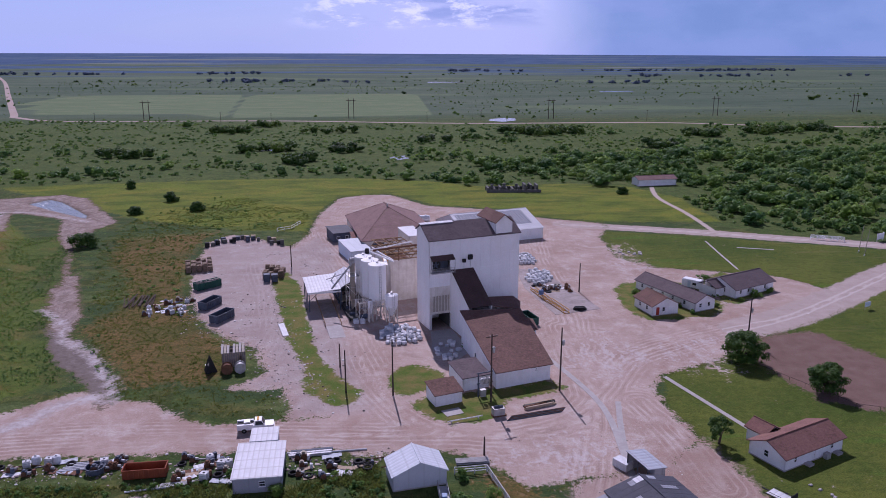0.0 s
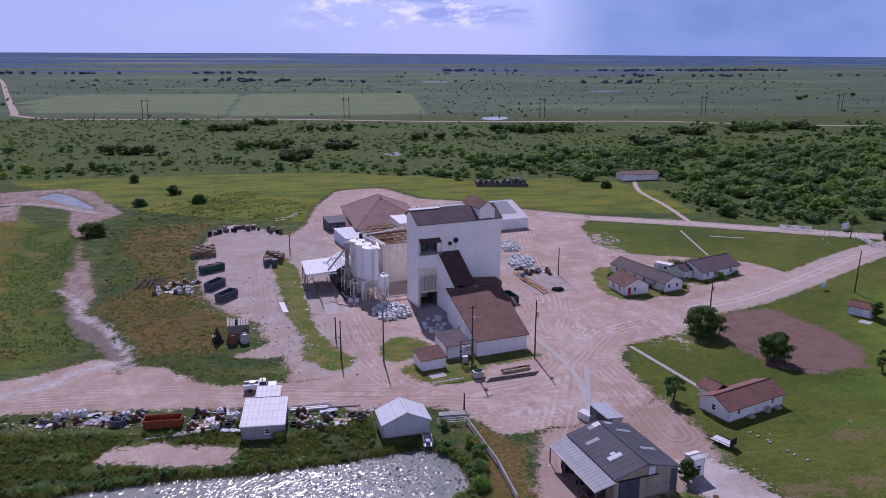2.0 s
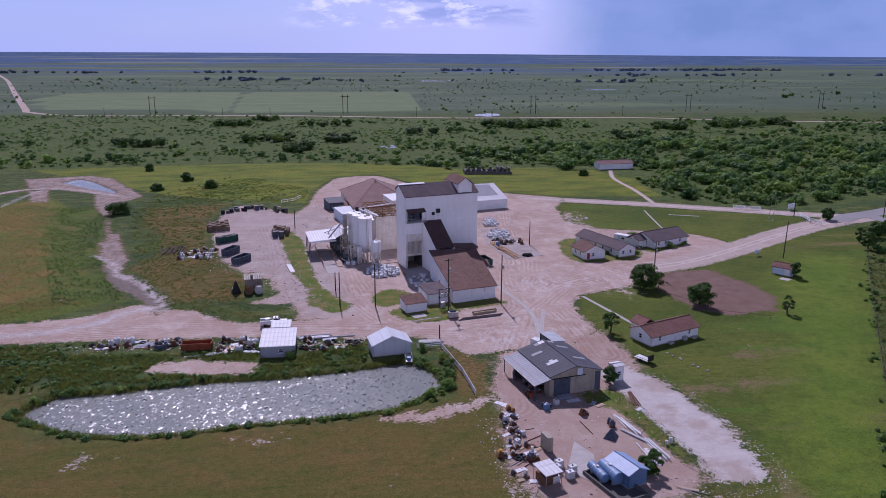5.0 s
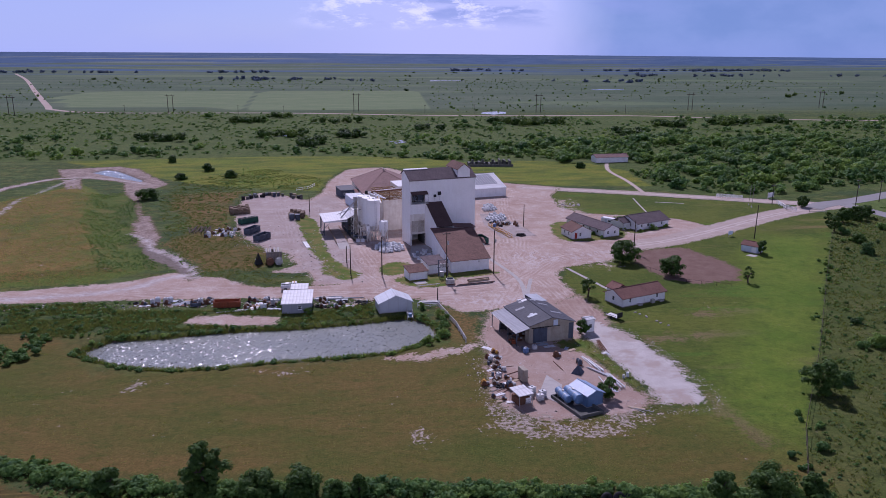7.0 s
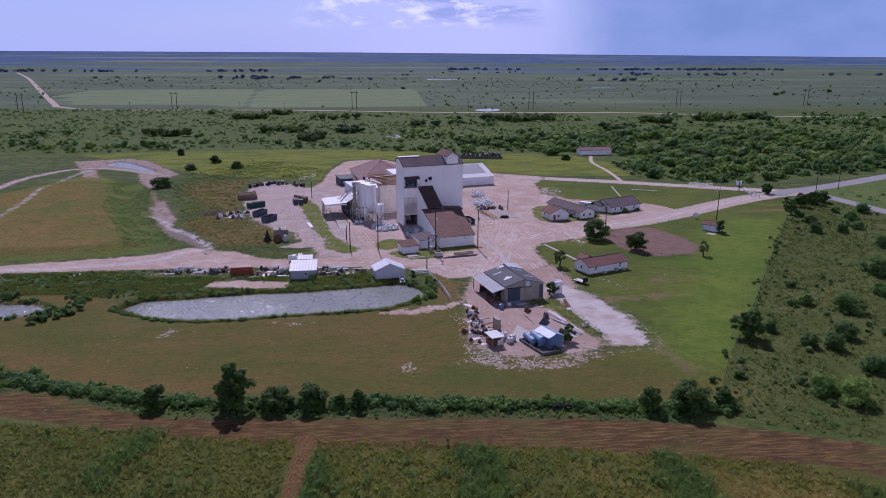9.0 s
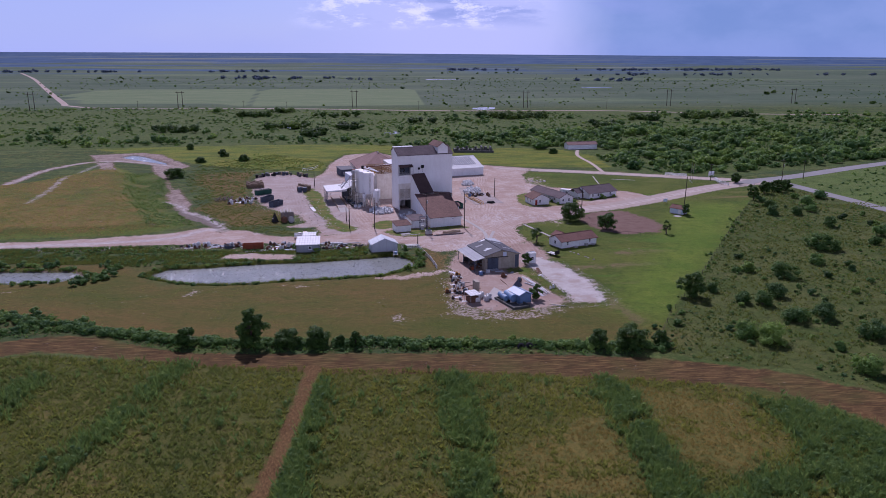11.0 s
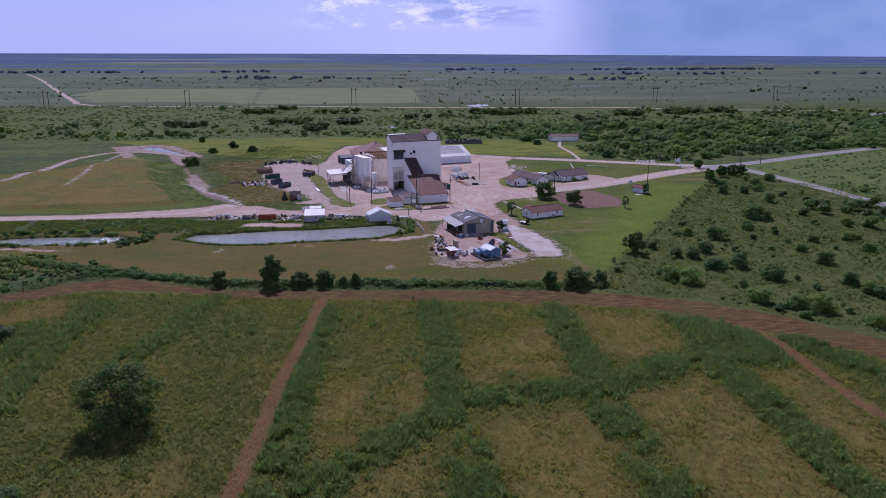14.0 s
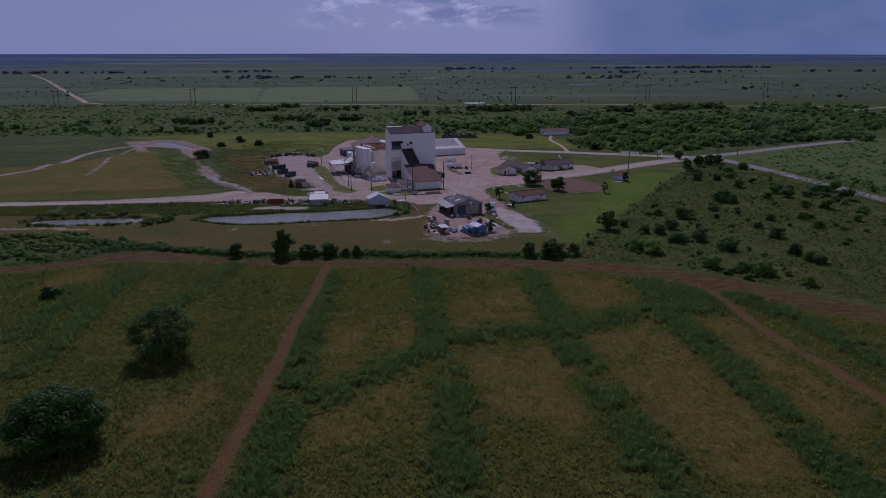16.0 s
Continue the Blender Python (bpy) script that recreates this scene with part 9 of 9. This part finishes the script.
put("machine_rust", 37.2, 38.8, 20), put("tank_blue", 32.0, 42.0, size=0.9), put("drum", 31.6, 43.0), put("drum", 32.8, 42.6, size=0.8), put("tote", 33.8, 43.2, 15, size=0.8), put("sheet_white", 36.4, 43.8, 12), put("sheet", 35.2, 46.4, 12), put("sheet", 35.4, 45.0, 14)
sunshade = thing("sun_shade", pose(25.8, 18.2, 0, 0, 0, 20), "white sheet sun shade over a rusty bin", "shade")
part("roof", slab(bmesh.new(), [(0, 0, 2.1), (2.9, 0, 2.1), (2.9, 3.4, 2.35), (0, 3.4, 2.35)], 0.08), ROOF_WHITE, sunshade)
for x in (0.1, 2.7):
    for y in (0.1, 3.2):
        part("post", boxed(x, y, 0, x + 0.08, y + 0.08, 2.05), STEEL, sunshade)
part("bin", boxed(0.3, 0.8, 0, 2.6, 3.0, 1.3), RUST, sunshade, "rusty steel bin")
cab = thing("tool_cabinet", pose(28.6, 28.0, 0, 0, 0, 16), "tall tan sheet-steel cabinet standing in the yard", "cabinet")
part("body", boxed(0, 0, 0.05, 0.9, 2.2, 2.4), TAN, cab)
part("door", boxed(-0.03, 0.08, 0.12, -0.005, 1.08, 2.3), TAN, cab), part("door", boxed(-0.03, 1.12, 0.12, -0.005, 2.12, 2.3), TAN, cab)
cone = thing("sheet_hopper", pose(39.7, 31.4, 0, 0, 0, 10) @ Matrix.Scale(0.85, 4), "upturned dark grey sheet-metal hopper", "hopper")
part("shell", lathe(bmesh.new(), [(1.6, 0), (1.6, 0.1), (0.2, 1.8), (0.1, 1.9)], 4), NAVY, cone)
slab_pad = part("concrete_pad", prism(bmesh.new(), [(30.2, 22.8), (33.4, 18.8), (35.4, 26.6), (33.6, 31.0)], -0.2, 0.04), CONCRETE)
tagged(slab_pad, "smooth grey concrete pad in the dirt yard", "slab", kind="structure")
pad_east = part("concrete_yard", prism(bmesh.new(), [(41.8, 158.0), (44.6, 137.4), (56.5, 140.5), (53.8, 156.0), (49.5, 175.0), (43.0, 176.5)], -0.2, 0.05), STAINED)
tagged(pad_east, "broad stained concrete storage pad east of the mill", "slab", kind="structure")
shed_pad = part("shed_slab", prism(bmesh.new(), [(12.6, 91.8), (15.8, 92.8), (16.4, 90.6), (13.4, 89.6)], -0.1, 0.06), CONCRETE)
tagged(shed_pad, "pale concrete slab beside the small white shed", "slab", kind="structure")


def containment():
    ob = thing("fuel_tank_bund", pose(32.1, 21.6, 0, 0, 0, -70), "low timber-edged bund round two fuel tanks", "bund")
    L, W = 8.8, 4.6
    for x0, y0, x1, y1 in ((0, 0, L, 0.25), (0, W - 0.25, L, W), (0, 0.25, 0.25, W - 0.25), (L - 0.25, 0.25, L, W - 0.25)):
        part("edge_beam", boxed(x0, y0, 0, x1, y1, 0.55), ASH, ob)
    part("floor", boxed(0.25, 0.25, 0, L - 0.25, W - 0.25, 0.08), ASH, ob)
    return ob


containment()


def fuel_tank(at, angle, r, l, label):
    ob = thing("fuel_tank", pose(at[0], at[1], 0.08, 0, 0, angle), label, "tank", "fuel tanks")
    bm = lathe(bmesh.new(), [(0.02, 0), (r * 0.75, 0.06), (r, 0.22), (r, l - 0.22), (r * 0.75, l - 0.06), (0.02, l)], 26)
    bm.transform(Matrix.Translation((0, 0, r + 0.35)) @ Matrix.Rotation(math.pi / 2, 4, "Y"))
    part("shell", bm, PALEBLUE, ob)
    for x in (0.8, l - 1.0):
        part("saddle", boxed(x, -r * 0.7, 0, x + 0.25, r * 0.7, 0.35 + r * 0.35), CONCRETE, ob)
    part("hatch", tubed((l * 0.45, 0, 2 * r + 0.3), (l * 0.45, 0, 2 * r + 0.5), 0.22, n=12), STEEL, ob)
    part("strap", tubed((l * 0.3, 0, r + 0.35), (l * 0.3 + 0.08, 0, r + 0.35), r + 0.02, n=26), STEEL, ob), part("strap", tubed((l * 0.7, 0, r + 0.35), (l * 0.7 + 0.08, 0, r + 0.35), r + 0.02, n=26), STEEL, ob)
    return ob


fuel_tank((33.5, 22.5), -78, 0.66, 4.4, "pale blue horizontal fuel tank on saddles")
fuel_tank((35.0, 22.0), -76, 0.9, 4.6, "larger pale blue horizontal fuel tank on saddles")


def bulk_bag():
    ob = thing("bulk_bag", pose(0, 0, -60), "full white woven bulk bag in a pile", "bag", "white bulk bags")
    bm = bmesh.new()
    bmesh.ops.create_cube(bm, size=1.0)
    bmesh.ops.subdivide_edges(bm, edges=bm.edges[:], cuts=2, use_grid_fill=True)
    for v in bm.verts:
        v.co = v.co.lerp(v.co.normalized() * 0.62, 0.38)
        v.co.z = v.co.z * 0.95 + 0.5
    part("sack", bm, BAG, ob, smooth=True)
    for x in (-0.3, 0.3):
        part("lifting_loop", tube(tubed((x, -0.3, 0.95), (x, 0, 1.15), 0.03, n=4), (x, 0, 1.15), (x, 0.3, 0.95), 0.03, n=4), BAG, ob)
    return ob


KIT["bag"] = bulk_bag()


def bag_pile(ring, n, top, seed):
    r = random.Random(seed)
    xs_, ys_ = [p[0] for p in ring], [p[1] for p in ring]
    spots = []
    for gx in np.arange(min(xs_), max(xs_), 1.12):
        for gy in np.arange(min(ys_), max(ys_), 1.15):
            if inside_distance(np.array([[gx, gy]]), ring)[0] < -0.1:
                spots.append((gx + r.uniform(-0.12, 0.12), gy + r.uniform(-0.12, 0.12)))
    r.shuffle(spots)
    for x, y in spots[:n]:
        copy_thing(KIT["bag"], pose(x, y, 0, r.uniform(-9, 9), r.uniform(-9, 9), r.uniform(-40, 40)) @ Matrix.Diagonal((r.uniform(0.7, 1.05), r.uniform(0.7, 1.05), r.uniform(0.5, 1.0), 1)))
    deep = [s for s in spots[:n] if inside_distance(np.array([s]), ring)[0] < -1.0]
    for x, y in deep[:top]:
        copy_thing(KIT["bag"], pose(x + 0.4, y + 0.3, 0.7, r.uniform(-25, 25), r.uniform(-25, 25), r.uniform(-40, 40)) @ Matrix.Diagonal((r.uniform(0.7, 1.0), r.uniform(0.7, 1.0), r.uniform(0.45, 0.8), 1)))


bag_pile([(2.6, 127.0), (5.2, 134.5), (9.0, 134.0), (12.6, 129.6), (11.8, 124.6), (6.3, 121.8)], 60, 12, 1)
bag_pile([(13.6, 116.6), (15.6, 122.4), (19.0, 123.6), (19.6, 114.9), (16.1, 112.6)], 14, 4, 2)
bag_pile([(43.0, 163.6), (46.4, 174.6), (51.6, 170.9), (50.6, 163.4), (46.0, 160.6)], 52, 20, 3)
bag_pile([(44.6, 180.1), (46.5, 191.8), (51.4, 190.0), (50.0, 180.8)], 34, 14, 4)
strew(("machine", "tyre", "drum_white", "machine_pale", "board", "machine_rust", "sheet_white"), 20, 44.5, 52.5, 153.6, 160.0, 16, 0.9)
for i in range(3):
    put("tyre", 50.4 + i * 0.9, 140.6 - (i % 2) * 0.8), put("tyre", 50.6 + i * 0.6, 140.4, None, 0.39)


def loader_tyre(x, y):
    ob = thing("loader_tyre", pose(x, y, 0.05, 68, 0, 8), "huge black loader tyre leaning in the hedge", "tyre", "tyres in the hedge")
    part("tread", ring_solid(0.62, 0.26, 26, 10), BLACK, ob)


for x in (32.1, 33.8, 35.5):
    loader_tyre(x, -9.3)


def steel_frame(at, angle, l):
    ob = thing("conveyor_frame", pose(at[0], at[1], 0, 0, 0, angle), "long yellow steel conveyor frame lying on the pad", "frame", "yellow frames")
    for y in (0, 1.3):
        for z in (0.1, 0.8):
            part("chord", tubed((0, y, z), (l, y, z), 0.09, n=6), YELLOW, ob)
        bm = bmesh.new()
        k = int(l / 1.1)
        for i in range(k):
            tube(bm, (i * l / k, y, (0.1, 0.8)[i % 2]), ((i + 1) * l / k, y, (0.8, 0.1)[i % 2]), 0.05, n=5)
        part("lacing", bm, YELLOW, ob)
    for x in np.linspace(0, l, 6):
        part("cross_bar", tubed((x, 0, 0.1), (x, 1.3, 0.1), 0.06, n=5), YELLOW, ob)
    return ob


steel_frame((42.9, 156.8), -80, 10.5)
steel_frame((44.9, 147.2), -78, 9.4)
put("tank_blue", 44.2, 150.4, None, 0.9)

# timber, pipes and switchgear before the wing
for i in range(9):
    b = thing("timber_beam", pose(27.0 + 0.1 * (i % 3), 90.4 + (i % 5) * 0.42, 0.26 * (i // 5), 0, 0, 17 + yard_rng.uniform(-4, 4)), "weathered timber beam in a stack", "beam", "stacked beams")
    part("beam", boxed(0, 0, 0.01, 6.2 - 0.3 * (i % 3), 0.3, 0.25), (WOOD, WOOD, RUST, ASH)[i % 4], b)
for i in range(6):
    b = thing("steel_rail", pose(23.2 + 0.2 * i, 87.0 + i * 0.3, 0, 0, 0, 12.5), "long dark steel rail on the ground", "rail", "steel rails")
    part("rail", box(boxed(0, -0.07, 0, 10.2, 0.07, 0.04), 0, -0.025, 0.04, 10.2, 0.025, 0.16), RUST if i % 2 else NAVY, b)
comp = thing("compressor", pose(21.2, 88.4, 0, 0, 0, 10), "grey skid-mounted compressor housing by the road", "machine")
part("housing", boxed(0, 0, 0.25, 2.0, 1.3, 1.45), STEEL, comp)
part("skid", boxed(-0.15, 0.05, 0, 2.3, 1.25, 0.24), RUST, comp)
part("tank", tubed((0.2, 0.65, 1.6), (1.8, 0.65, 1.6), 0.25, n=12), NAVY, comp)
pipe_long = thing("white_pipe_stand", pose(13.2, 87.2, 0, 0, 0, 12), "white pipe lying on low stands at the grass edge", "pipe")
part("pipe", tubed((0, 0, 0.35), (6.2, 0, 0.5), 0.1, n=8), BAG, pipe_long)
for x in (0.6, 5.4):
    part("stand", boxed(x, -0.2, 0, x + 0.12, 0.2, 0.3), STEEL, pipe_long)


def transformer_rack():
    ob = thing("transformer_rack", pose(19.8, 96.6, 0, 0, 0, 16), "steel rack of grey pole transformers and cables", "transformers")
    for x in (0, 2.6):
        part("post", boxed(x - 0.1, -0.1, 0, x + 0.1, 0.1, 4.6), NAVY, ob)
    for z in (2.4, 4.4):
        part("crossbeam", boxed(-0.3, -0.08, z, 2.9, 0.08, z + 0.18), NAVY, ob)
    for x in (0.5, 1.3, 2.1):
        can = part("transformer", lathe(bmesh.new(), [(0.3, 0), (0.33, 0.05), (0.33, 0.9), (0.2, 1.0)], 14), STEEL, ob)
        can.location = (x, -0.45, 2.6)
        part("bushing", tubed((0, 0, 1.0), (0, 0, 1.3), 0.06, n=6), BLACK, can)
    part("switch_box", boxed(0.4, -0.4, 0.0, 1.4, 0.3, 1.3), STEEL, ob)
    return ob


transformer_rack()


def utility_pole(at, h, arms=1, can=False, lean=(0, 0), label="tall dark wooden utility pole"):
    ob = thing("utility_pole", pose(at[0], at[1], -0.1, lean[0], lean[1], 20), label, "pole", "utility poles")
    part("pole", tubed((0, 0, 0), (0, 0, h), 0.17, 0.11, n=10), POLEWOOD, ob)
    for i in range(arms):
        z = h - 0.5 - i * 1.1
        arm = part("crossarm", boxed(-1.1, -0.07, z, 1.1, 0.07, z + 0.14), POLEWOOD, ob)
        for x in (-1.0, -0.35, 0.35, 1.0):
            part("insulator", tubed((x, 0, z + 0.14), (x, 0, z + 0.32), 0.05, 0.03, n=6), STEEL, arm)
    if can:
        part("transformer", lathe(bmesh.new(), [(0.24, h - 3.4), (0.26, h - 3.3), (0.26, h - 2.5), (0.15, h - 2.4)], 12, (0.4, 0)), STEEL, ob)
    return ob


utility_pole((21.7, 94.3), 12.8, 1, True)
utility_pole((34.9, 97.4), 12.3, 0, True)
utility_pole((4.7, 98.8), 10.8, 0)
utility_pole((-3.7, 100.9), 8.3, 0)
utility_pole((-5.0, 112.4), 5.0, 0, label="short dark wooden pole at the grass strip")
utility_pole((55.0, 153.9), 7.8, 0)
utility_pole((81.2, 117.0), 9.8, 0, True)
utility_pole((-20.4, 185.6), 6.6, 0)
utility_pole((126.3, 129.8), 11.2, 0, lean=(0, 2))
utility_pole((162.4, 184.2), 8.0, 1)
utility_pole((194.4, 178.8), 10.5, 1, True)
utility_pole((208.4, 184.6), 9.0, 1)
utility_pole((17.6, 76.6), 3.2, 0, label="stubby dark post by the road")
for x, y in ((-190, 684), (-7, 694), (179, 672), (348, 688), (517, 721), (-330, 660)):
    hf = thing("power_frame", pose(x, y, 0, 0, 0, 5), "far twin-pole power line frame", "pylon", "power line frames")
    for s in (-2.4, 2.4):
        part("pole", tubed((s, 0, 0), (s, 0, 18.5), 0.35, 0.25, n=6), POLEWOOD, hf)
    part("crossarm", boxed(-4.5, -0.15, 16.5, 4.5, 0.15, 16.9), POLEWOOD, hf)
for x, y in ((-227, 660), (-75, 640), (60, 645), (110, 655), (260, 640), (-120, 655)):
    utility_pole((x, y), 9.5, 1)


def rail_fence(name, pts, h, rails, gap, mat, label, radius=0.05):
    ob = thing(name, pose(0, 0, 0), label, "fence")
    for a, b in zip(pts, pts[1:]):
        a, b = Vector((*a, 0)), Vector((*b, 0))
        k = max(1, round((b - a).length / gap))
        for i in range(k + 1):
            p = a.lerp(b, i / k)
            part("post", tubed((p.x, p.y, -0.05), (p.x, p.y, h), radius * 1.2, n=6), mat, ob)
        for z in np.linspace(h, h * 0.35, rails):
            part("rail", tubed((a.x, a.y, z), (b.x, b.y, z), radius, n=5), mat, ob)
    return ob


rail_fence("pipe_fence", [(12.4, 71.6), (13.5, 71.6), (17.2, 71.8), (19.9, 57.9), (20.8, 48.5)], 1.2, 3, 2.4, BAG, "white pipe rail fence by the pond", 0.07)
rail_fence("gate_fence", [(164.8, 185.0), (163.6, 179.0), (162.6, 174.0), (164.0, 169.6)], 1.6, 4, 2.0, SIDING, "white plank fence at the entrance gate", 0.09)
rail_fence("gate_fence", [(147.0, 200.6), (156.0, 196.2)], 1.5, 4, 2.2, SIDING, "white plank fence beside the upper road", 0.09)
rail_fence("barrier_gate", [(168.4, 168.0), (174.4, 166.4)], 1.2, 2, 3.0, STEEL, "open steel pipe gate at the lawn", 0.07)
rail_fence("pipe_fence", [(-29.0, 231.0), (-24.5, 234.0), (-22.0, 242.0)], 1.2, 2, 2.4, SIDING, "white pipe rail fence at the road bend", 0.08)
rail_fence("wire_fence", [(154, 131), (123, 85), (91.5, 37.4), (70, 6.5), (61.6, -8)], 1.2, 2, 5.0, POLEWOOD, "old wire and post pasture fence", 0.035)
rail_fence("lawn_fence", [(76.0, 102.5), (84.0, 85.0), (94.0, 80.0)], 0.9, 1, 3.4, POLEWOOD, "low wire fence round the ball field", 0.03)
dock = thing("pump_dock", pose(9.6, 66.6, -0.2, 0, 0, 0), "small steel pump dock over the pond edge", "dock")
for x in (0, 1.3):
    for y in (-1.8, 0.2, 2.0):
        part("post", tubed((x, y, -1.2), (x, y, 1.3), 0.06, n=6), STEEL, dock)
    part("handrail", tubed((x, -1.8, 1.25), (x, 2.0, 1.25), 0.05, n=5), STEEL, dock)
part("deck", boxed(-0.05, -1.9, 0.25, 1.35, 2.1, 0.33), STEEL, dock)
part("pump", boxed(0.3, -1.6, 0.33, 1.0, -0.7, 1.0), PALEBLUE, dock)
for x, y in ((152.1, 183.3), (151.1, 179.1)):
    gp = thing("goal_upright", pose(x, y, 0, 1, 3, 0), "slightly leaning pale yellow goal upright on the lawn", "goal post", "goal uprights")
    part("pole", tubed((0, 0, -0.1), (0, 0, 8.6), 0.09, 0.07, n=8), TAN, gp)
    part("base", tubed((0, 0, 0), (0, 0, 0.5), 0.2, n=8), SIDING, gp)
sign = thing("road_sign", pose(118.9, 132.8, 0, 0, 0, 20), "small pale signboard on two posts", "sign")
part("board", boxed(0, -0.04, 0.7, 2.0, 0.04, 1.9), BLUEWHITE, sign)
for x in (0.2, 1.7):
    part("post", boxed(x, 0.04, 0, x + 0.1, 0.12, 1.9), STEEL, sign)
bill = thing("entrance_sign", pose(166.4, 195.0, 0, 0, 0, 25), "white framed entrance signboard by the scrub", "sign")
part("board", boxed(0, -0.06, 0.6, 4.0, 0.06, 2.6), SIDING, bill)
for x in (0.3, 3.5):
    part("post", boxed(x, 0.06, 0, x + 0.16, 0.2, 2.8), SIDING, bill)


def caravan():
    ob = thing("box_trailer", pose(82.6, 154.4, 0, 0, 0, -48), "white enclosed box trailer parked behind the cottages", "trailer")
    bm = boxed(0, 0, 0.55, 4.9, 2.2, 2.7)
    bmesh.ops.bevel(bm, geom=bm.edges[:], offset=0.12, segments=2, affect="EDGES")
    part("body", bm, SIDING, ob)
    part("window", boxed(2.9, -0.03, 1.4, 3.9, -0.002, 2.0), GLASS, ob), part("side_door", boxed(1.6, -0.02, 0.65, 2.4, -0.002, 2.3), BLUEWHITE, ob)
    for y in (-0.02, 2.0):
        for x in (2.0, 2.8):
            w = part("wheel", lathe(bmesh.new(), [(0.1, 0), (0.33, 0), (0.34, 0.1), (0.33, 0.22), (0.1, 0.22)], 14), BLACK, ob)
            w.matrix_local = pose(x, y + 0.22, 0.34, 90, 0, 0)
    part("drawbar", boxed(4.9, 0.95, 0.5, 6.0, 1.25, 0.62), BLACK, ob)
    return ob


caravan()


def flat_trailer():
    ob = thing("utility_trailer", pose(54.6, 61.4, 0, 0, 0, -60), "small flat trailer with a pale deck on the grass", "trailer")
    part("deck", boxed(0, 0, 0.5, 3.4, 1.8, 0.6), ROOF_WHITE, ob)
    for y in (0, 1.74):
        part("rail", tubed((0, y + 0.03, 0.85), (3.4, y + 0.03, 0.85), 0.04, n=5), BLACK, ob)
    part("ramp_gate", boxed(3.42, 0.05, 0.5, 3.5, 1.75, 1.7), BLACK, ob)
    for y in (-0.26, 1.84):
        w = part("wheel", lathe(bmesh.new(), [(0.1, 0), (0.33, 0), (0.34, 0.1), (0.33, 0.2), (0.1, 0.2)], 14), BLACK, ob)
        w.matrix_local = pose(1.8, y + 0.2, 0.34, 90, 0, 0)
    part("tongue", boxed(-1.2, 0.8, 0.45, 0, 1.0, 0.55), BLACK, ob)
    return ob


flat_trailer()


def loader(at, angle, mat, label, size=1.0):
    ob = thing("yard_loader", pose(at[0], at[1], 0, 0, 0, angle) @ Matrix.Scale(size, 4), label, "loader", "yard machines")
    part("chassis", box(boxed(0, 0.2, 0.4, 2.6, 1.4, 1.1), 0.2, 0.35, 1.1, 1.2, 1.25, 1.5), mat, ob)
    for x, y in ((0.2, 0.2), (1.4, 0.2), (1.4, 1.4), (0.2, 1.4)):
        part("canopy_post", tubed((x, y, 1.1), (x, y, 2.3), 0.05, n=5), BLACK, ob)
    part("canopy", boxed(0.1, 0.1, 2.3, 1.5, 1.5, 2.38), BLACK, ob)
    for x, r in ((0.6, 0.55), (2.1, 0.4)):
        for y in (0, 1.35):
            w = part("wheel", lathe(bmesh.new(), [(0.15, 0), (r, 0), (r, 0.28), (0.15, 0.28)], 16), BLACK, ob)
            w.matrix_local = pose(x, y + 0.28, r, 90, 0, 0)
    part("bucket", slab(bmesh.new(), [(2.7, 0.1, 0.8), (3.4, 0.1, 0.5), (3.4, 1.5, 0.5), (2.7, 1.5, 0.8)], 0.4), RUST, ob)
    return ob


loader((30.9, 46.2), 96, ORANGE, "small red-orange loader parked beside the carport", 0.7)
loader((30.4, 54.2), 80, BLACK, "dark forklift parked under the carport")
tool = thing("pickup_bed", pose(37.4, 69.4, 0, 0, 0, 30), "white tarped load beneath the open stall", "load")
part("load", boxed(0, 0, 0, 1.6, 2.6, 1.2), BAG, tool)
stones = random.Random(8)
for i in (0, 1, 3, 4, 8, 9, 12):
    x, y = 62.5 + i * 0.35 + stones.uniform(-0.3, 0.3), 63.0 - i * 0.75 + stones.uniform(-0.3, 0.3)
    st = thing("stone", pose(x, y, -0.05, 0, 0, stones.uniform(0, 90)), "pale limestone block on the grass", "stone", "limestone blocks")
    bm = boxed(-0.3, -0.2, 0, 0.3, 0.2, 0.25)
    bmesh.ops.bevel(bm, geom=bm.edges[:], offset=0.07, segments=1, affect="EDGES")
    part("block", bm, CONCRETE, st)
for i in range(10):
    x, y = 80.6 + stones.uniform(-2.5, 4.5), 190 + stones.uniform(-3, 3)
    st = thing("stone", pose(x, y, -0.05, 0, 0, stones.uniform(0, 90)), "pale limestone block on the grass", "stone", "limestone blocks")
    bm = boxed(-0.6, -0.4, 0, 0.6, 0.4, 0.35)
    bmesh.ops.bevel(bm, geom=bm.edges[:], offset=0.1, segments=1, affect="EDGES")
    part("block", bm, CONCRETE, st)

# masters of the copied things go away again
for ob in list(KIT.values()):
    for o in (*ob.children_recursive, ob):
        bpy.data.objects.remove(o)
